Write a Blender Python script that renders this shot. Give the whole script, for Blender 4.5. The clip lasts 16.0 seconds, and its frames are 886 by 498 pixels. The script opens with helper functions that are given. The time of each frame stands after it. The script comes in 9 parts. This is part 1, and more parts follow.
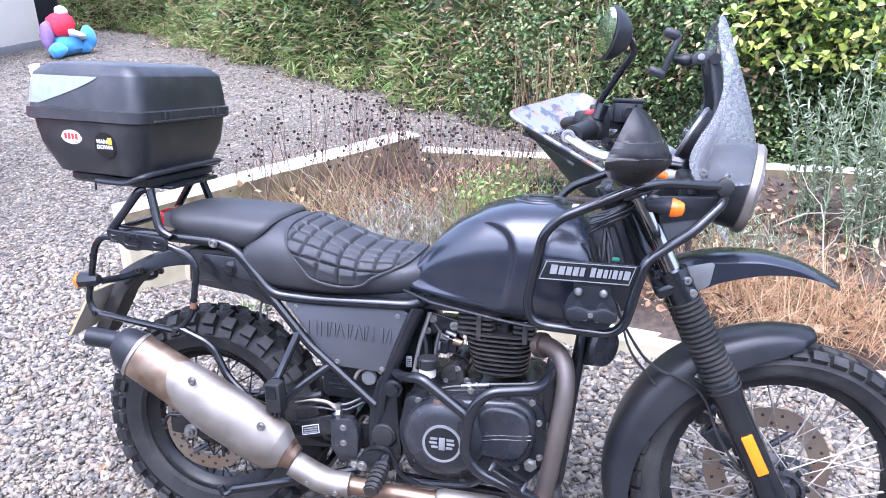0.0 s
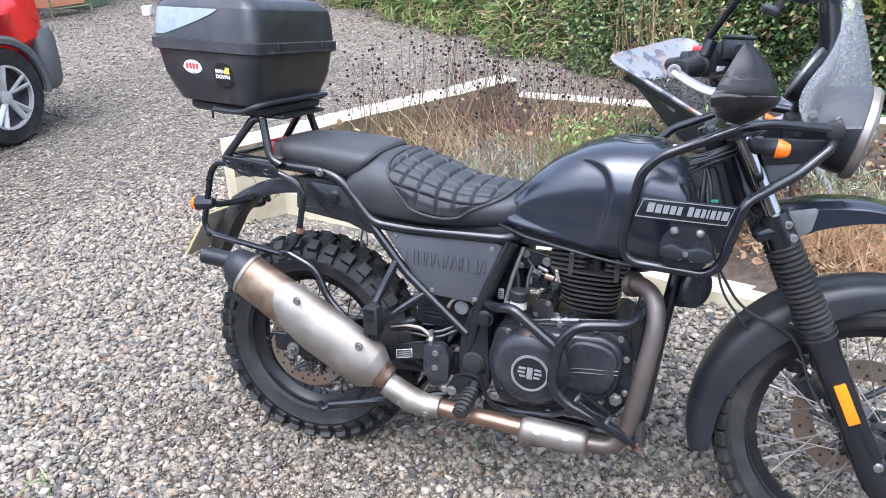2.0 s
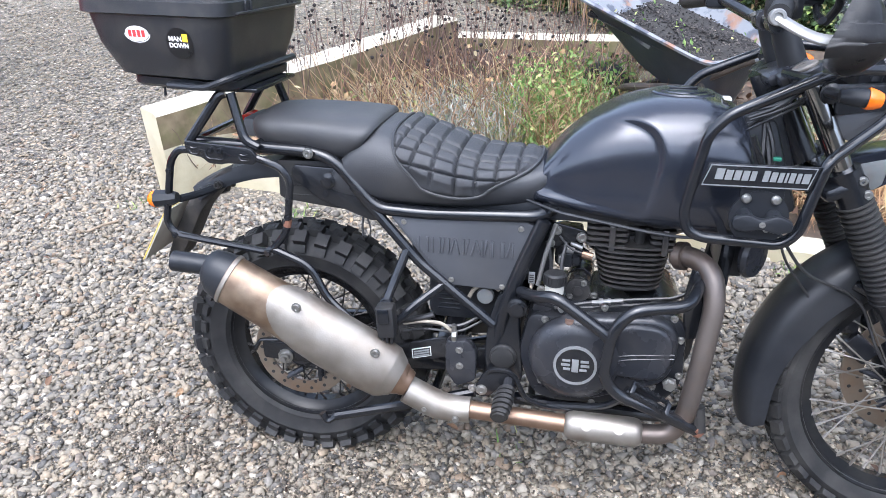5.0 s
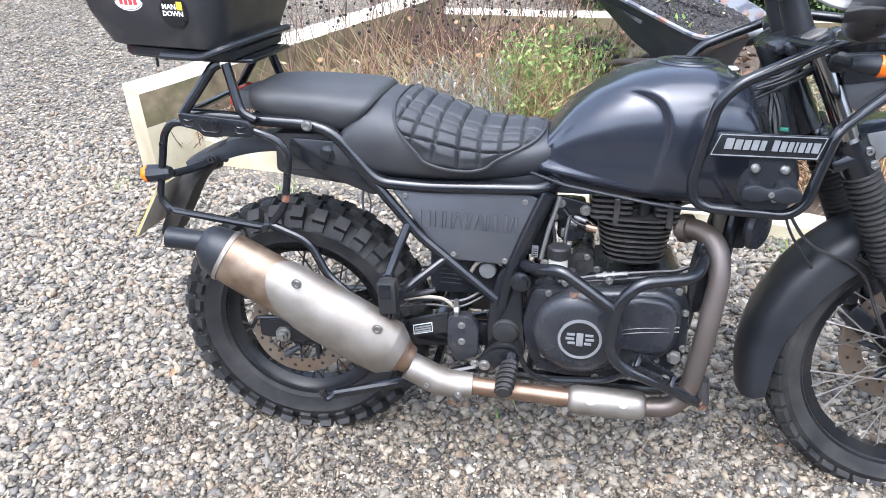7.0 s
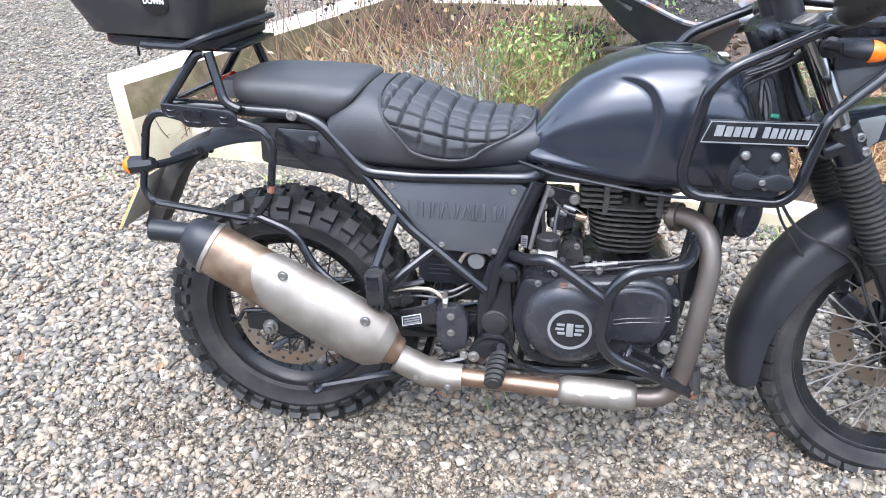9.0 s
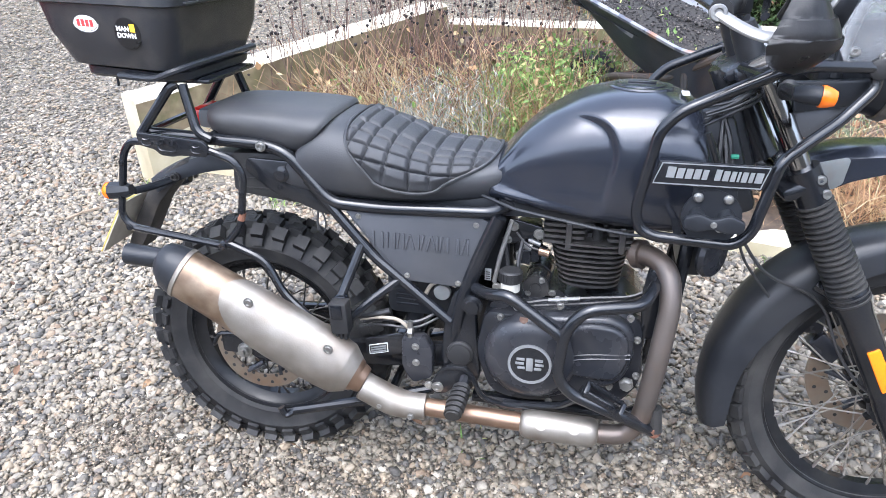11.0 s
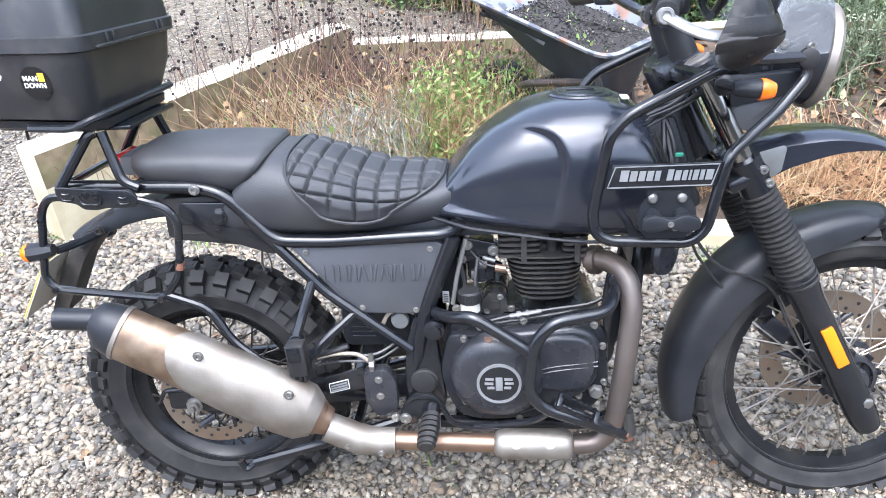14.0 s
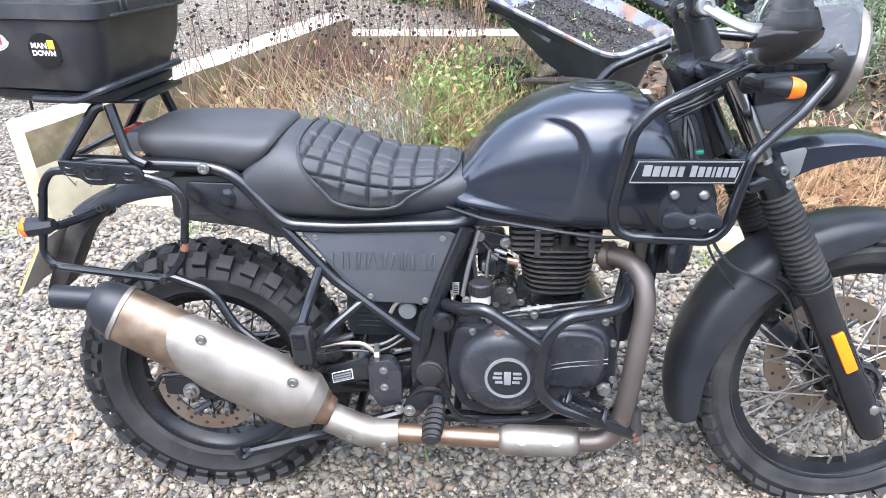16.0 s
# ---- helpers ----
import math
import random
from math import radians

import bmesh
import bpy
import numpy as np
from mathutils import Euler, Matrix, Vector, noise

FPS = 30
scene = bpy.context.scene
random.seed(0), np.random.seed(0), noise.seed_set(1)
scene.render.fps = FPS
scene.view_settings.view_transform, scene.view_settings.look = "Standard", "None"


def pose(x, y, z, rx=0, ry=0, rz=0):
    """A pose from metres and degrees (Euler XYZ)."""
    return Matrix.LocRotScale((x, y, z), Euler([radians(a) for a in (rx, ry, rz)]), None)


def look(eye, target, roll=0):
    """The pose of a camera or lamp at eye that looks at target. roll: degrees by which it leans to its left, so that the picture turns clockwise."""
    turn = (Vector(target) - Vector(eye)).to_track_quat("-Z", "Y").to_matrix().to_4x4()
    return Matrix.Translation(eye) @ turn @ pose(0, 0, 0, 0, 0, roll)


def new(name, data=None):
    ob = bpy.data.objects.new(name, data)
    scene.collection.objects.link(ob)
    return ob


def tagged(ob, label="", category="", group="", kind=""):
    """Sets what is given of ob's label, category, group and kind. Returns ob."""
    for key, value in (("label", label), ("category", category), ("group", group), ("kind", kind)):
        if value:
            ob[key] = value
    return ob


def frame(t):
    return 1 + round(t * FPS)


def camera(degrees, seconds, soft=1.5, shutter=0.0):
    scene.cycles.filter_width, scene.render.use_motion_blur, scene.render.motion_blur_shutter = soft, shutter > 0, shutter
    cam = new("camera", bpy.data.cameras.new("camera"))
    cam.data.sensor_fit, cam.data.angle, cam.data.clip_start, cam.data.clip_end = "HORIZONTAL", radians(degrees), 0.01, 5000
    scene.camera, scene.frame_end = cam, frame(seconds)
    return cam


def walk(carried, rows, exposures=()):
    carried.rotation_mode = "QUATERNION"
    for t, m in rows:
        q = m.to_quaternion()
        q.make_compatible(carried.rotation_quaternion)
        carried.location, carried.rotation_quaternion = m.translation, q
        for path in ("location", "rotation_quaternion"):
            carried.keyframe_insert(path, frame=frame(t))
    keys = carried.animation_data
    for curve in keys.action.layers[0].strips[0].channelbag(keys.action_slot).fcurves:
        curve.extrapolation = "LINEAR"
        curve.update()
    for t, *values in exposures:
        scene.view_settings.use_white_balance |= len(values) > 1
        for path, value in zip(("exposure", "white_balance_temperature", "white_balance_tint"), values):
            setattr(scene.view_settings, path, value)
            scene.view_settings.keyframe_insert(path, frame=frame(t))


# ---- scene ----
cam = camera(60.6, 16.0, soft=0.5)
PATH = [
    (0, (1.056, -1.624, 1.551), (0.622, 0.171, 0.782), -0.7),
    (0.5, (1.039, -1.647, 1.54), (0.475, 0.094, 0.732), -0.9),
    (1, (1.031, -1.672, 1.533), (0.411, 0.038, 0.701), -0.8),
    (1.5, (1.046, -1.682, 1.533), (0.419, 0.011, 0.673), -0.9),
    (2, (1.053, -1.692, 1.533), (0.414, -0.015, 0.651), -1.2),
    (2.5, (1.06, -1.676, 1.525), (0.439, -0.011, 0.608), -1.2),
    (3, (1.055, -1.66, 1.521), (0.473, 0.004, 0.578), -1.0),
    (3.5, (1.034, -1.643, 1.515), (0.469, 0.009, 0.538), -1.5),
    (4, (0.859, -1.565, 1.51), (0.345, 0.082, 0.5), -1.4),
    (4.2, (0.773, -1.53, 1.517), (0.303, 0.128, 0.503), -2.2),
    (6.3, (0.698, -1.487, 1.498), (0.363, 0.176, 0.439), -1.7),
    (6.5, (0.691, -1.496, 1.493), (0.358, 0.164, 0.429), -1.8),
    (7, (0.664, -1.496, 1.489), (0.338, 0.16, 0.416), -1.7),
    (7.5, (0.661, -1.488, 1.49), (0.339, 0.167, 0.414), -1.4),
    (8, (0.673, -1.485, 1.492), (0.356, 0.167, 0.41), -1.4),
    (8.5, (0.675, -1.485, 1.491), (0.366, 0.162, 0.4), -1.6),
    (9, (0.671, -1.477, 1.478), (0.365, 0.169, 0.383), -1.8),
    (9.2, (0.683, -1.464, 1.479), (0.38, 0.183, 0.386), -1.9),
    (11.3, (0.835, -1.436, 1.52), (0.402, 0.206, 0.464), -1.6),
    (11.5, (0.817, -1.453, 1.511), (0.384, 0.193, 0.46), -0.6),
    (12, (0.705, -1.435, 1.513), (0.261, 0.218, 0.478), -0.4),
    (12.5, (0.528, -1.412, 1.499), (0.117, 0.259, 0.479), -2.6),
    (13, (0.566, -1.424, 1.509), (0.223, 0.259, 0.485), -2.8),
    (13.5, (0.68, -1.429, 1.52), (0.372, 0.256, 0.488), -4.5),
    (14, (0.736, -1.402, 1.517), (0.553, 0.295, 0.474), -4.4),
    (14.5, (0.682, -1.407, 1.517), (0.531, 0.294, 0.475), -4.1),
    (15, (0.655, -1.404, 1.507), (0.522, 0.302, 0.473), -3.4),
    (15.5, (0.649, -1.397, 1.491), (0.528, 0.312, 0.459), -2.8),
    (16, (0.665, -1.393, 1.487), (0.537, 0.308, 0.442), -1.3),
]
walk(cam, [(t, look(eye, target, roll)) for t, eye, target, roll in PATH],
     [(0.0, 2.4, 5300, 22), (0.5, 2.4, 5450, 19), (1.0, 2.25, 5500, 16), (2.0, 2.05, 5600, 12), (4.0, 2.05, 5650, 11.5), (7.0, 2.25, 5700, 11), (9.0, 2.34, 5700, 11), (11.5, 2.23, 5700, 11), (12.4, 2.04, 5700, 11), (13.0, 2.09, 5700, 11), (14.0, 2.44, 5700, 11), (16.0, 2.46, 5700, 11)])

# ==== world, sun, exposure ====
world = bpy.data.worlds.new("sky")
scene.world = world
world.use_nodes = True
wn, wl = world.node_tree.nodes, world.node_tree.links
sky = wn.new("ShaderNodeTexSky")
sky.sky_type, sky.sun_disc, sky.sun_elevation, sky.sun_rotation = "NISHITA", False, radians(65), radians(200)
sky.air_density, sky.dust_density, sky.ozone_density = 1.0, 4.0, 1.0
soft_sky = wn.new("ShaderNodeHueSaturation")
soft_sky.inputs["Saturation"].default_value = 0.55
wl.new(sky.outputs[0], soft_sky.inputs["Color"])
wl.new(soft_sky.outputs[0], wn["Background"].inputs["Color"])
wn["Background"].inputs["Strength"].default_value = 0.15
sun_data = bpy.data.lights.new("sun", "SUN")
sun_data.energy, sun_data.angle, sun_data.color = 1.0, radians(70), (1.0, 0.97, 0.93)
sun = new("sun", sun_data)
sun.matrix_world = look((1.5, -2.4, 7), (0.4, 0.6, 0))

# ==== building helpers ====
BM = bmesh.new

def islands(bm):
    """Splits a bmesh into its loose pieces."""
    seen, out = set(), []
    bm.verts.index_update()
    for v in bm.verts:
        if v.index in seen:
            continue
        todo, group = [v], []
        seen.add(v.index)
        while todo:
            w = todo.pop()
            group.append(w)
            for e in w.link_edges:
                o = e.other_vert(w)
                if o.index not in seen:
                    seen.add(o.index)
                    todo.append(o)
        nb = bmesh.new()
        made = {w: nb.verts.new(w.co) for w in group}
        for f in {f for w in group for f in w.link_faces}:
            nb.faces.new([made[w] for w in f.verts])
        out.append(nb)
    bm.free()
    return out


def pieces(name, bm, material, parent=None, label="", smooth=True, pose_=None, angle=35):
    """Links each loose piece of a bmesh as a part of its own."""
    return [part(name, b, material, parent, label, smooth, pose_, angle) for b in islands(bm)][0]


def part(name, bm, material, parent=None, label="", smooth=True, pose_=None, angle=35):
    """Links a bmesh as one mesh object, as a thing or under one."""
    me = bpy.data.meshes.new(name)
    bmesh.ops.recalc_face_normals(bm, faces=bm.faces)
    if smooth:
        for f in bm.faces:
            f.smooth = True
        lim = radians(angle)
        for e in bm.edges:
            if len(e.link_faces) == 2 and e.calc_face_angle(0) > lim:
                e.smooth = False
    bm.to_mesh(me)
    bm.free()
    me.materials.append(material)
    ob = new(name, me)
    if parent is not None:
        ob.parent = parent
    if pose_ is not None:
        ob.matrix_basis = pose_
    if label:
        ob["label"] = label
    return ob


def mesh_arrays(name, verts, faces, material, parent=None, label="", smooth=False):
    """One object from numpy arrays of vertices and equal-sided faces."""
    me = bpy.data.meshes.new(name)
    verts, faces = np.asarray(verts, np.float32), np.asarray(faces, np.int32)
    n = faces.shape[1]
    me.vertices.add(len(verts))
    me.vertices.foreach_set("co", verts.ravel())
    me.loops.add(faces.size)
    me.loops.foreach_set("vertex_index", faces.ravel())
    me.polygons.add(len(faces))
    me.polygons.foreach_set("loop_start", np.arange(0, faces.size, n, dtype=np.int32))
    me.polygons.foreach_set("loop_total", np.full(len(faces), n, np.int32))
    if smooth:
        me.polygons.foreach_set("use_smooth", np.ones(len(faces), bool))
    me.update(calc_edges=True)
    me.materials.append(material)
    ob = new(name, me)
    if parent is not None:
        ob.parent = parent
    if label:
        ob["label"] = label
    return ob


def rounded(pts, r, closed=False, n=5):
    """A polyline with its corners rounded to radius r."""
    pts = [Vector(p) for p in pts]
    out = []
    for i, p in enumerate(pts):
        if not closed and i in (0, len(pts) - 1):
            out.append(p)
            continue
        a, b = pts[i - 1] - p, pts[(i + 1) % len(pts)] - p
        d = min(r, a.length * 0.48, b.length * 0.48)
        a, b = p + a.normalized() * d, p + b.normalized() * d
        for k in range(n + 1):
            t = k / n
            out.append(a * (1 - t) ** 2 + p * 2 * t * (1 - t) + b * t * t)
    return out


def tube(bm, pts, r, seg=10, bend=0.03, closed=False, radii=None, flat=1.0):
    """A round bar along a polyline with rounded corners."""
    line = rounded(pts, bend, closed) if bend else [Vector(p) for p in pts]
    n = len(line)
    rings, side = [], None
    for i, p in enumerate(line):
        a = line[i - 1] if (i or closed) else p
        b = line[(i + 1) % n] if (i < n - 1 or closed) else p
        d = (b - a).normalized() if (b - a).length > 1e-9 else Vector((0, 0, 1))
        if side is None:
            side = d.orthogonal().normalized()
        side = (side - d * side.dot(d)).normalized()
        up = d.cross(side)
        rr = r if radii is None else float(np.interp(i / (n - 1), np.linspace(0, 1, len(radii)), radii))
        rings.append([bm.verts.new(p + side * rr * math.cos(2 * math.pi * k / seg) + up * rr * flat * math.sin(2 * math.pi * k / seg)) for k in range(seg)])
    pairs = zip(rings, rings[1:] + (rings[:1] if closed else []))
    for a, b in pairs:
        for k in range(seg):
            bm.faces.new((a[k], a[(k + 1) % seg], b[(k + 1) % seg], b[k]))
    if not closed:
        bm.faces.new(rings[0][::-1])
        bm.faces.new(rings[-1])
    return bm


def loft(bm, rings, cap=True, closed=False):
    """Skins a row of rings, each a list of points."""
    vs = [[bm.verts.new(p) for p in ring] for ring in rings]
    n = len(vs[0])
    for a, b in zip(vs, vs[1:] + (vs[:1] if closed else [])):
        for k in range(n):
            bm.faces.new((a[k], a[(k + 1) % n], b[(k + 1) % n], b[k]))
    if cap and not closed:
        bm.faces.new(vs[0][::-1])
        bm.faces.new(vs[-1])
    return vs


def lathe(bm, profile, origin=(0, 0, 0), axis=(0, -1, 0), seg=32, cap=True, closed=False):
    """Turns a profile of (radius, along) round an axis through origin."""
    axis = Vector(axis).normalized()
    u = axis.orthogonal().normalized()
    v = axis.cross(u)
    o = Vector(origin)
    rings = [[o + axis * h + (u * math.cos(2 * math.pi * k / seg) + v * math.sin(2 * math.pi * k / seg)) * max(r, 1e-4) for k in range(seg)] for r, h in profile]
    loft(bm, rings, cap, closed)
    return bm


def box(bm, c, s, bevel=0.0, turn=None, seg=2):
    """A block of size s at c, with its edges rounded."""
    m = Matrix.Translation(c) @ (turn.to_4x4() if turn is not None else Matrix()) @ Matrix.Diagonal((*s, 1))
    vs = bmesh.ops.create_cube(bm, size=1, matrix=m)["verts"]
    if bevel:
        es = list({e for v in vs for e in v.link_edges})
        bmesh.ops.bevel(bm, geom=es, offset=bevel, segments=seg, affect="EDGES", profile=0.5)
    return bm


def prism(bm, outline, y0, y1, bevel=0.004, seg=2):
    """A plate with a side outline of (x, z), from y0 to y1, edges rounded."""
    a = [bm.verts.new((x, y0, z)) for x, z in outline]
    b = [bm.verts.new((x, y1, z)) for x, z in outline]
    fs = [bm.faces.new(a), bm.faces.new(b[::-1])]
    n = len(a)
    for k in range(n):
        fs.append(bm.faces.new((a[k], b[k], b[(k + 1) % n], a[(k + 1) % n])))
    bmesh.ops.recalc_face_normals(bm, faces=fs)
    if bevel:
        es = [e for e in fs[0].edges] + [e for e in fs[1].edges]
        bmesh.ops.bevel(bm, geom=es, offset=bevel, segments=seg, affect="EDGES", profile=0.5)
    return bm


def smooth_outline(pts, r, n=4):
    return [(p.x, p.y) for p in rounded([(x, z, 0) for x, z in pts], r, True, n)]


def bolt(bm, c, r=0.008, h=0.006, axis=(0, -1, 0), seg=6):
    lathe(bm, [(r * 1.45, 0), (r * 1.45, h * 0.25), (r, h * 0.3), (r, h), (r * 0.55, h), (r * 0.5, h * 0.55)], c, axis, seg=max(seg, 12))
    return bm


def at(x, y, z):
    return Vector((x, y, z))


def table(rows, x):
    """The row of a table at x, on a smooth curve through its rows."""
    a = np.array(rows, float)
    x = min(max(x, a[0, 0]), a[-1, 0])
    k = min(max(int(np.searchsorted(a[:, 0], x)) - 1, 0), len(a) - 2)
    h = np.diff(a[:, 0])
    d = np.diff(a[:, 1:], axis=0) / h[:, None]
    m = np.vstack([d[:1], np.where(d[1:] * d[:-1] > 0, 2 * d[1:] * d[:-1] / (d[1:] + d[:-1] + 1e-12), 0), d[-1:]])
    t = (x - a[k, 0]) / h[k]
    p = (1 + 2 * t) * (1 - t) ** 2 * a[k, 1:] + t * (1 - t) ** 2 * h[k] * m[k] + t * t * (3 - 2 * t) * a[k + 1, 1:] + t * t * (t - 1) * h[k] * m[k + 1]
    return [float(v) for v in p]


# ==== materials ====
def material(name, colour, rough=0.5, metal=0.0, second=None, scale=30.0, mix=0.5, bump=0.0, bump_scale=None, rough_var=0.1,
             coat=0.0, dirt=None, dirt_scale=6.0, dirt_amount=0.0, detail=5.0, stretch=(1, 1, 1), island=0.0, sheen=0.0, specular=0.5, crisp=0.0):
    """A surface with colour and gloss that vary at two scales, and fine relief."""
    m = bpy.data.materials.new(name)
    m.use_nodes = True
    nt = m.node_tree
    N, L = nt.nodes, nt.links
    b = N["Principled BSDF"]
    co = N.new("ShaderNodeTexCoord")
    mp = N.new("ShaderNodeMapping")
    mp.inputs["Scale"].default_value = stretch
    L.new(co.outputs["Object"], mp.inputs["Vector"])
    no = N.new("ShaderNodeTexNoise")
    no.inputs["Scale"].default_value, no.inputs["Detail"].default_value = scale, detail
    L.new(mp.outputs[0], no.inputs["Vector"])
    ramp = N.new("ShaderNodeMapRange")
    ramp.inputs["From Min"].default_value, ramp.inputs["From Max"].default_value = 0.3 + 0.2 * crisp, 0.7 - 0.13 * crisp
    L.new(no.outputs["Fac"], ramp.inputs["Value"])
    mul = N.new("ShaderNodeMath")
    mul.operation = "MULTIPLY"
    mul.inputs[1].default_value = mix
    L.new(ramp.outputs[0], mul.inputs[0])
    cm = N.new("ShaderNodeMix")
    cm.data_type = "RGBA"
    second = second or tuple(min(1, c * 1.5 + 0.01) for c in colour)
    cm.inputs["A"].default_value, cm.inputs["B"].default_value = (*colour, 1), (*second, 1)
    L.new(mul.outputs[0], cm.inputs["Factor"])
    out = cm.outputs["Result"]
    if dirt:
        n2 = N.new("ShaderNodeTexNoise")
        n2.inputs["Scale"].default_value, n2.inputs["Detail"].default_value = dirt_scale, 8.0
        L.new(co.outputs["Object"], n2.inputs["Vector"])
        r2 = N.new("ShaderNodeMapRange")
        r2.inputs["From Min"].default_value, r2.inputs["From Max"].default_value = 0.45 + 0.12 * crisp, 0.75 - 0.08 * crisp
        r2.inputs["To Max"].default_value = dirt_amount
        L.new(n2.outputs["Fac"], r2.inputs["Value"])
        c2 = N.new("ShaderNodeMix")
        c2.data_type = "RGBA"
        c2.inputs["B"].default_value = (*dirt, 1)
        L.new(r2.outputs[0], c2.inputs["Factor"])
        L.new(out, c2.inputs["A"])
        out = c2.outputs["Result"]
    if island:
        geo = N.new("ShaderNodeNewGeometry")
        hs = N.new("ShaderNodeHueSaturation")
        rr = N.new("ShaderNodeMapRange")
        rr.inputs["To Min"].default_value, rr.inputs["To Max"].default_value = 1 - island, 1 + island
        L.new(geo.outputs["Random Per Island"], rr.inputs["Value"])
        L.new(rr.outputs[0], hs.inputs["Value"])
        L.new(out, hs.inputs["Color"])
        out = hs.outputs["Color"]
    L.new(out, b.inputs["Base Color"])
    rm = N.new("ShaderNodeMapRange")
    rm.inputs["To Min"].default_value, rm.inputs["To Max"].default_value = max(0.02, rough - rough_var), min(1, rough + rough_var)
    L.new(no.outputs["Fac"], rm.inputs["Value"])
    L.new(rm.outputs[0], b.inputs["Roughness"])
    b.inputs["Metallic"].default_value = metal
    b.inputs["Coat Weight"].default_value = coat
    b.inputs["Coat Roughness"].default_value = 0.2
    b.inputs["Sheen Weight"].default_value = sheen
    b.inputs["Specular IOR Level"].default_value = specular
    if bump:
        nb = N.new("ShaderNodeTexNoise")
        nb.inputs["Scale"].default_value, nb.inputs["Detail"].default_value = bump_scale or scale * 6, 4.0
        L.new(mp.outputs[0], nb.inputs["Vector"])
        bp = N.new("ShaderNodeBump")
        bp.inputs["Strength"].default_value, bp.inputs["Distance"].default_value = bump, 0.002
        L.new(nb.outputs["Fac"], bp.inputs["Height"])
        L.new(bp.outputs[0], b.inputs["Normal"])
    return m


def palette(name, stops, rough=0.85, bump=0.4, bump_scale=150.0, noise_scale=40.0, transmit=0.0):
    """A surface whose islands take their colour from a row of colours, with a little mottling."""
    m = bpy.data.materials.new(name)
    m.use_nodes = True
    nt = m.node_tree
    N, L = nt.nodes, nt.links
    b = N["Principled BSDF"]
    geo = N.new("ShaderNodeNewGeometry")
    cr = N.new("ShaderNodeValToRGB")
    cr.color_ramp.interpolation = "LINEAR"
    el = cr.color_ramp.elements
    while len(el) < len(stops):
        el.new(0.5)
    for e, (p, c) in zip(el, stops):
        e.position, e.color = p, (*c, 1)
    L.new(geo.outputs["Random Per Island"], cr.inputs["Fac"])
    co = N.new("ShaderNodeTexCoord")
    no = N.new("ShaderNodeTexNoise")
    no.inputs["Scale"].default_value, no.inputs["Detail"].default_value = noise_scale, 6.0
    L.new(co.outputs["Object"], no.inputs["Vector"])
    hs = N.new("ShaderNodeHueSaturation")
    mr = N.new("ShaderNodeMapRange")
    mr.inputs["To Min"].default_value, mr.inputs["To Max"].default_value = 0.6, 1.4
    L.new(no.outputs["Fac"], mr.inputs["Value"])
    L.new(mr.outputs[0], hs.inputs["Value"])
    L.new(cr.outputs[0], hs.inputs["Color"])
    L.new(hs.outputs[0], b.inputs["Base Color"])
    b.inputs["Roughness"].default_value = rough
    if bump:
        nb = N.new("ShaderNodeTexNoise")
        nb.inputs["Scale"].default_value = bump_scale
        L.new(co.outputs["Object"], nb.inputs["Vector"])
        bp = N.new("ShaderNodeBump")
        bp.inputs["Strength"].default_value, bp.inputs["Distance"].default_value = bump, 0.002
        L.new(nb.outputs["Fac"], bp.inputs["Height"])
        L.new(bp.outputs[0], b.inputs["Normal"])
    if transmit:
        tr = N.new("ShaderNodeBsdfTranslucent")
        L.new(hs.outputs[0], tr.inputs["Color"])
        mx = N.new("ShaderNodeMixShader")
        mx.inputs[0].default_value = transmit
        L.new(b.outputs[0], mx.inputs[1])
        L.new(tr.outputs[0], mx.inputs[2])
        L.new(mx.outputs[0], N["Material Output"].inputs["Surface"])
    return m


DUST = (0.16, 0.145, 0.12)
M_FRAME = material("satin_black_paint", (0.0055, 0.0066, 0.0092), 0.2, 0.0, (0.012, 0.0125, 0.014), 40, 0.6, 0.05, 300, 0.06, dirt=DUST, dirt_scale=9, dirt_amount=0.05)
M_PLASTIC = material("black_plastic", (0.0115, 0.0128, 0.0155), 0.36, 0.0, (0.019, 0.0208, 0.0245), 25, 0.7, 0.12, 900, 0.08, dirt=DUST, dirt_scale=7, dirt_amount=0.06, specular=0.26)
M_BOX = material("grained_black_plastic", (0.012, 0.0128, 0.015), 0.38, 0.0, (0.020, 0.021, 0.024), 8, 0.7, 0.18, 1200, 0.09, dirt=DUST, dirt_scale=18, dirt_amount=0.16)
M_RIM = material("satin_black_rim", (0.008, 0.0085, 0.0095), 0.2, 0.0, (0.014, 0.0145, 0.016), 40, 0.6, 0.05, 300, 0.07, dirt=DUST, dirt_scale=12, dirt_amount=0.08, specular=0.16)
M_TANK = material("dark_tank_lacquer", (0.013, 0.0158, 0.024), 0.25, 0.3, (0.019, 0.0228, 0.033), 5, 0.7, 0.0, None, 0.05, coat=0.6, dirt=DUST, dirt_scale=11, dirt_amount=0.05)
M_PANEL = material("grey_black_side_panel", (0.056, 0.059, 0.067), 0.42, 0.3, (0.076, 0.080, 0.090), 12, 0.7, 0.08, 700, 0.07, dirt=DUST, dirt_scale=10, dirt_amount=0.12)
M_SEAT = material("black_vinyl", (0.019, 0.020, 0.023), 0.55, 0.0, (0.031, 0.033, 0.037), 9, 0.7, 0.3, 500, 0.08, dirt=DUST, dirt_scale=6, dirt_amount=0.14)
M_PAD = material("black_mesh_pad", (0.020, 0.021, 0.024), 0.62, 0.0, (0.034, 0.036, 0.040), 60, 0.8, 0.5, 900, 0.08, dirt=DUST, dirt_scale=8, dirt_amount=0.1)
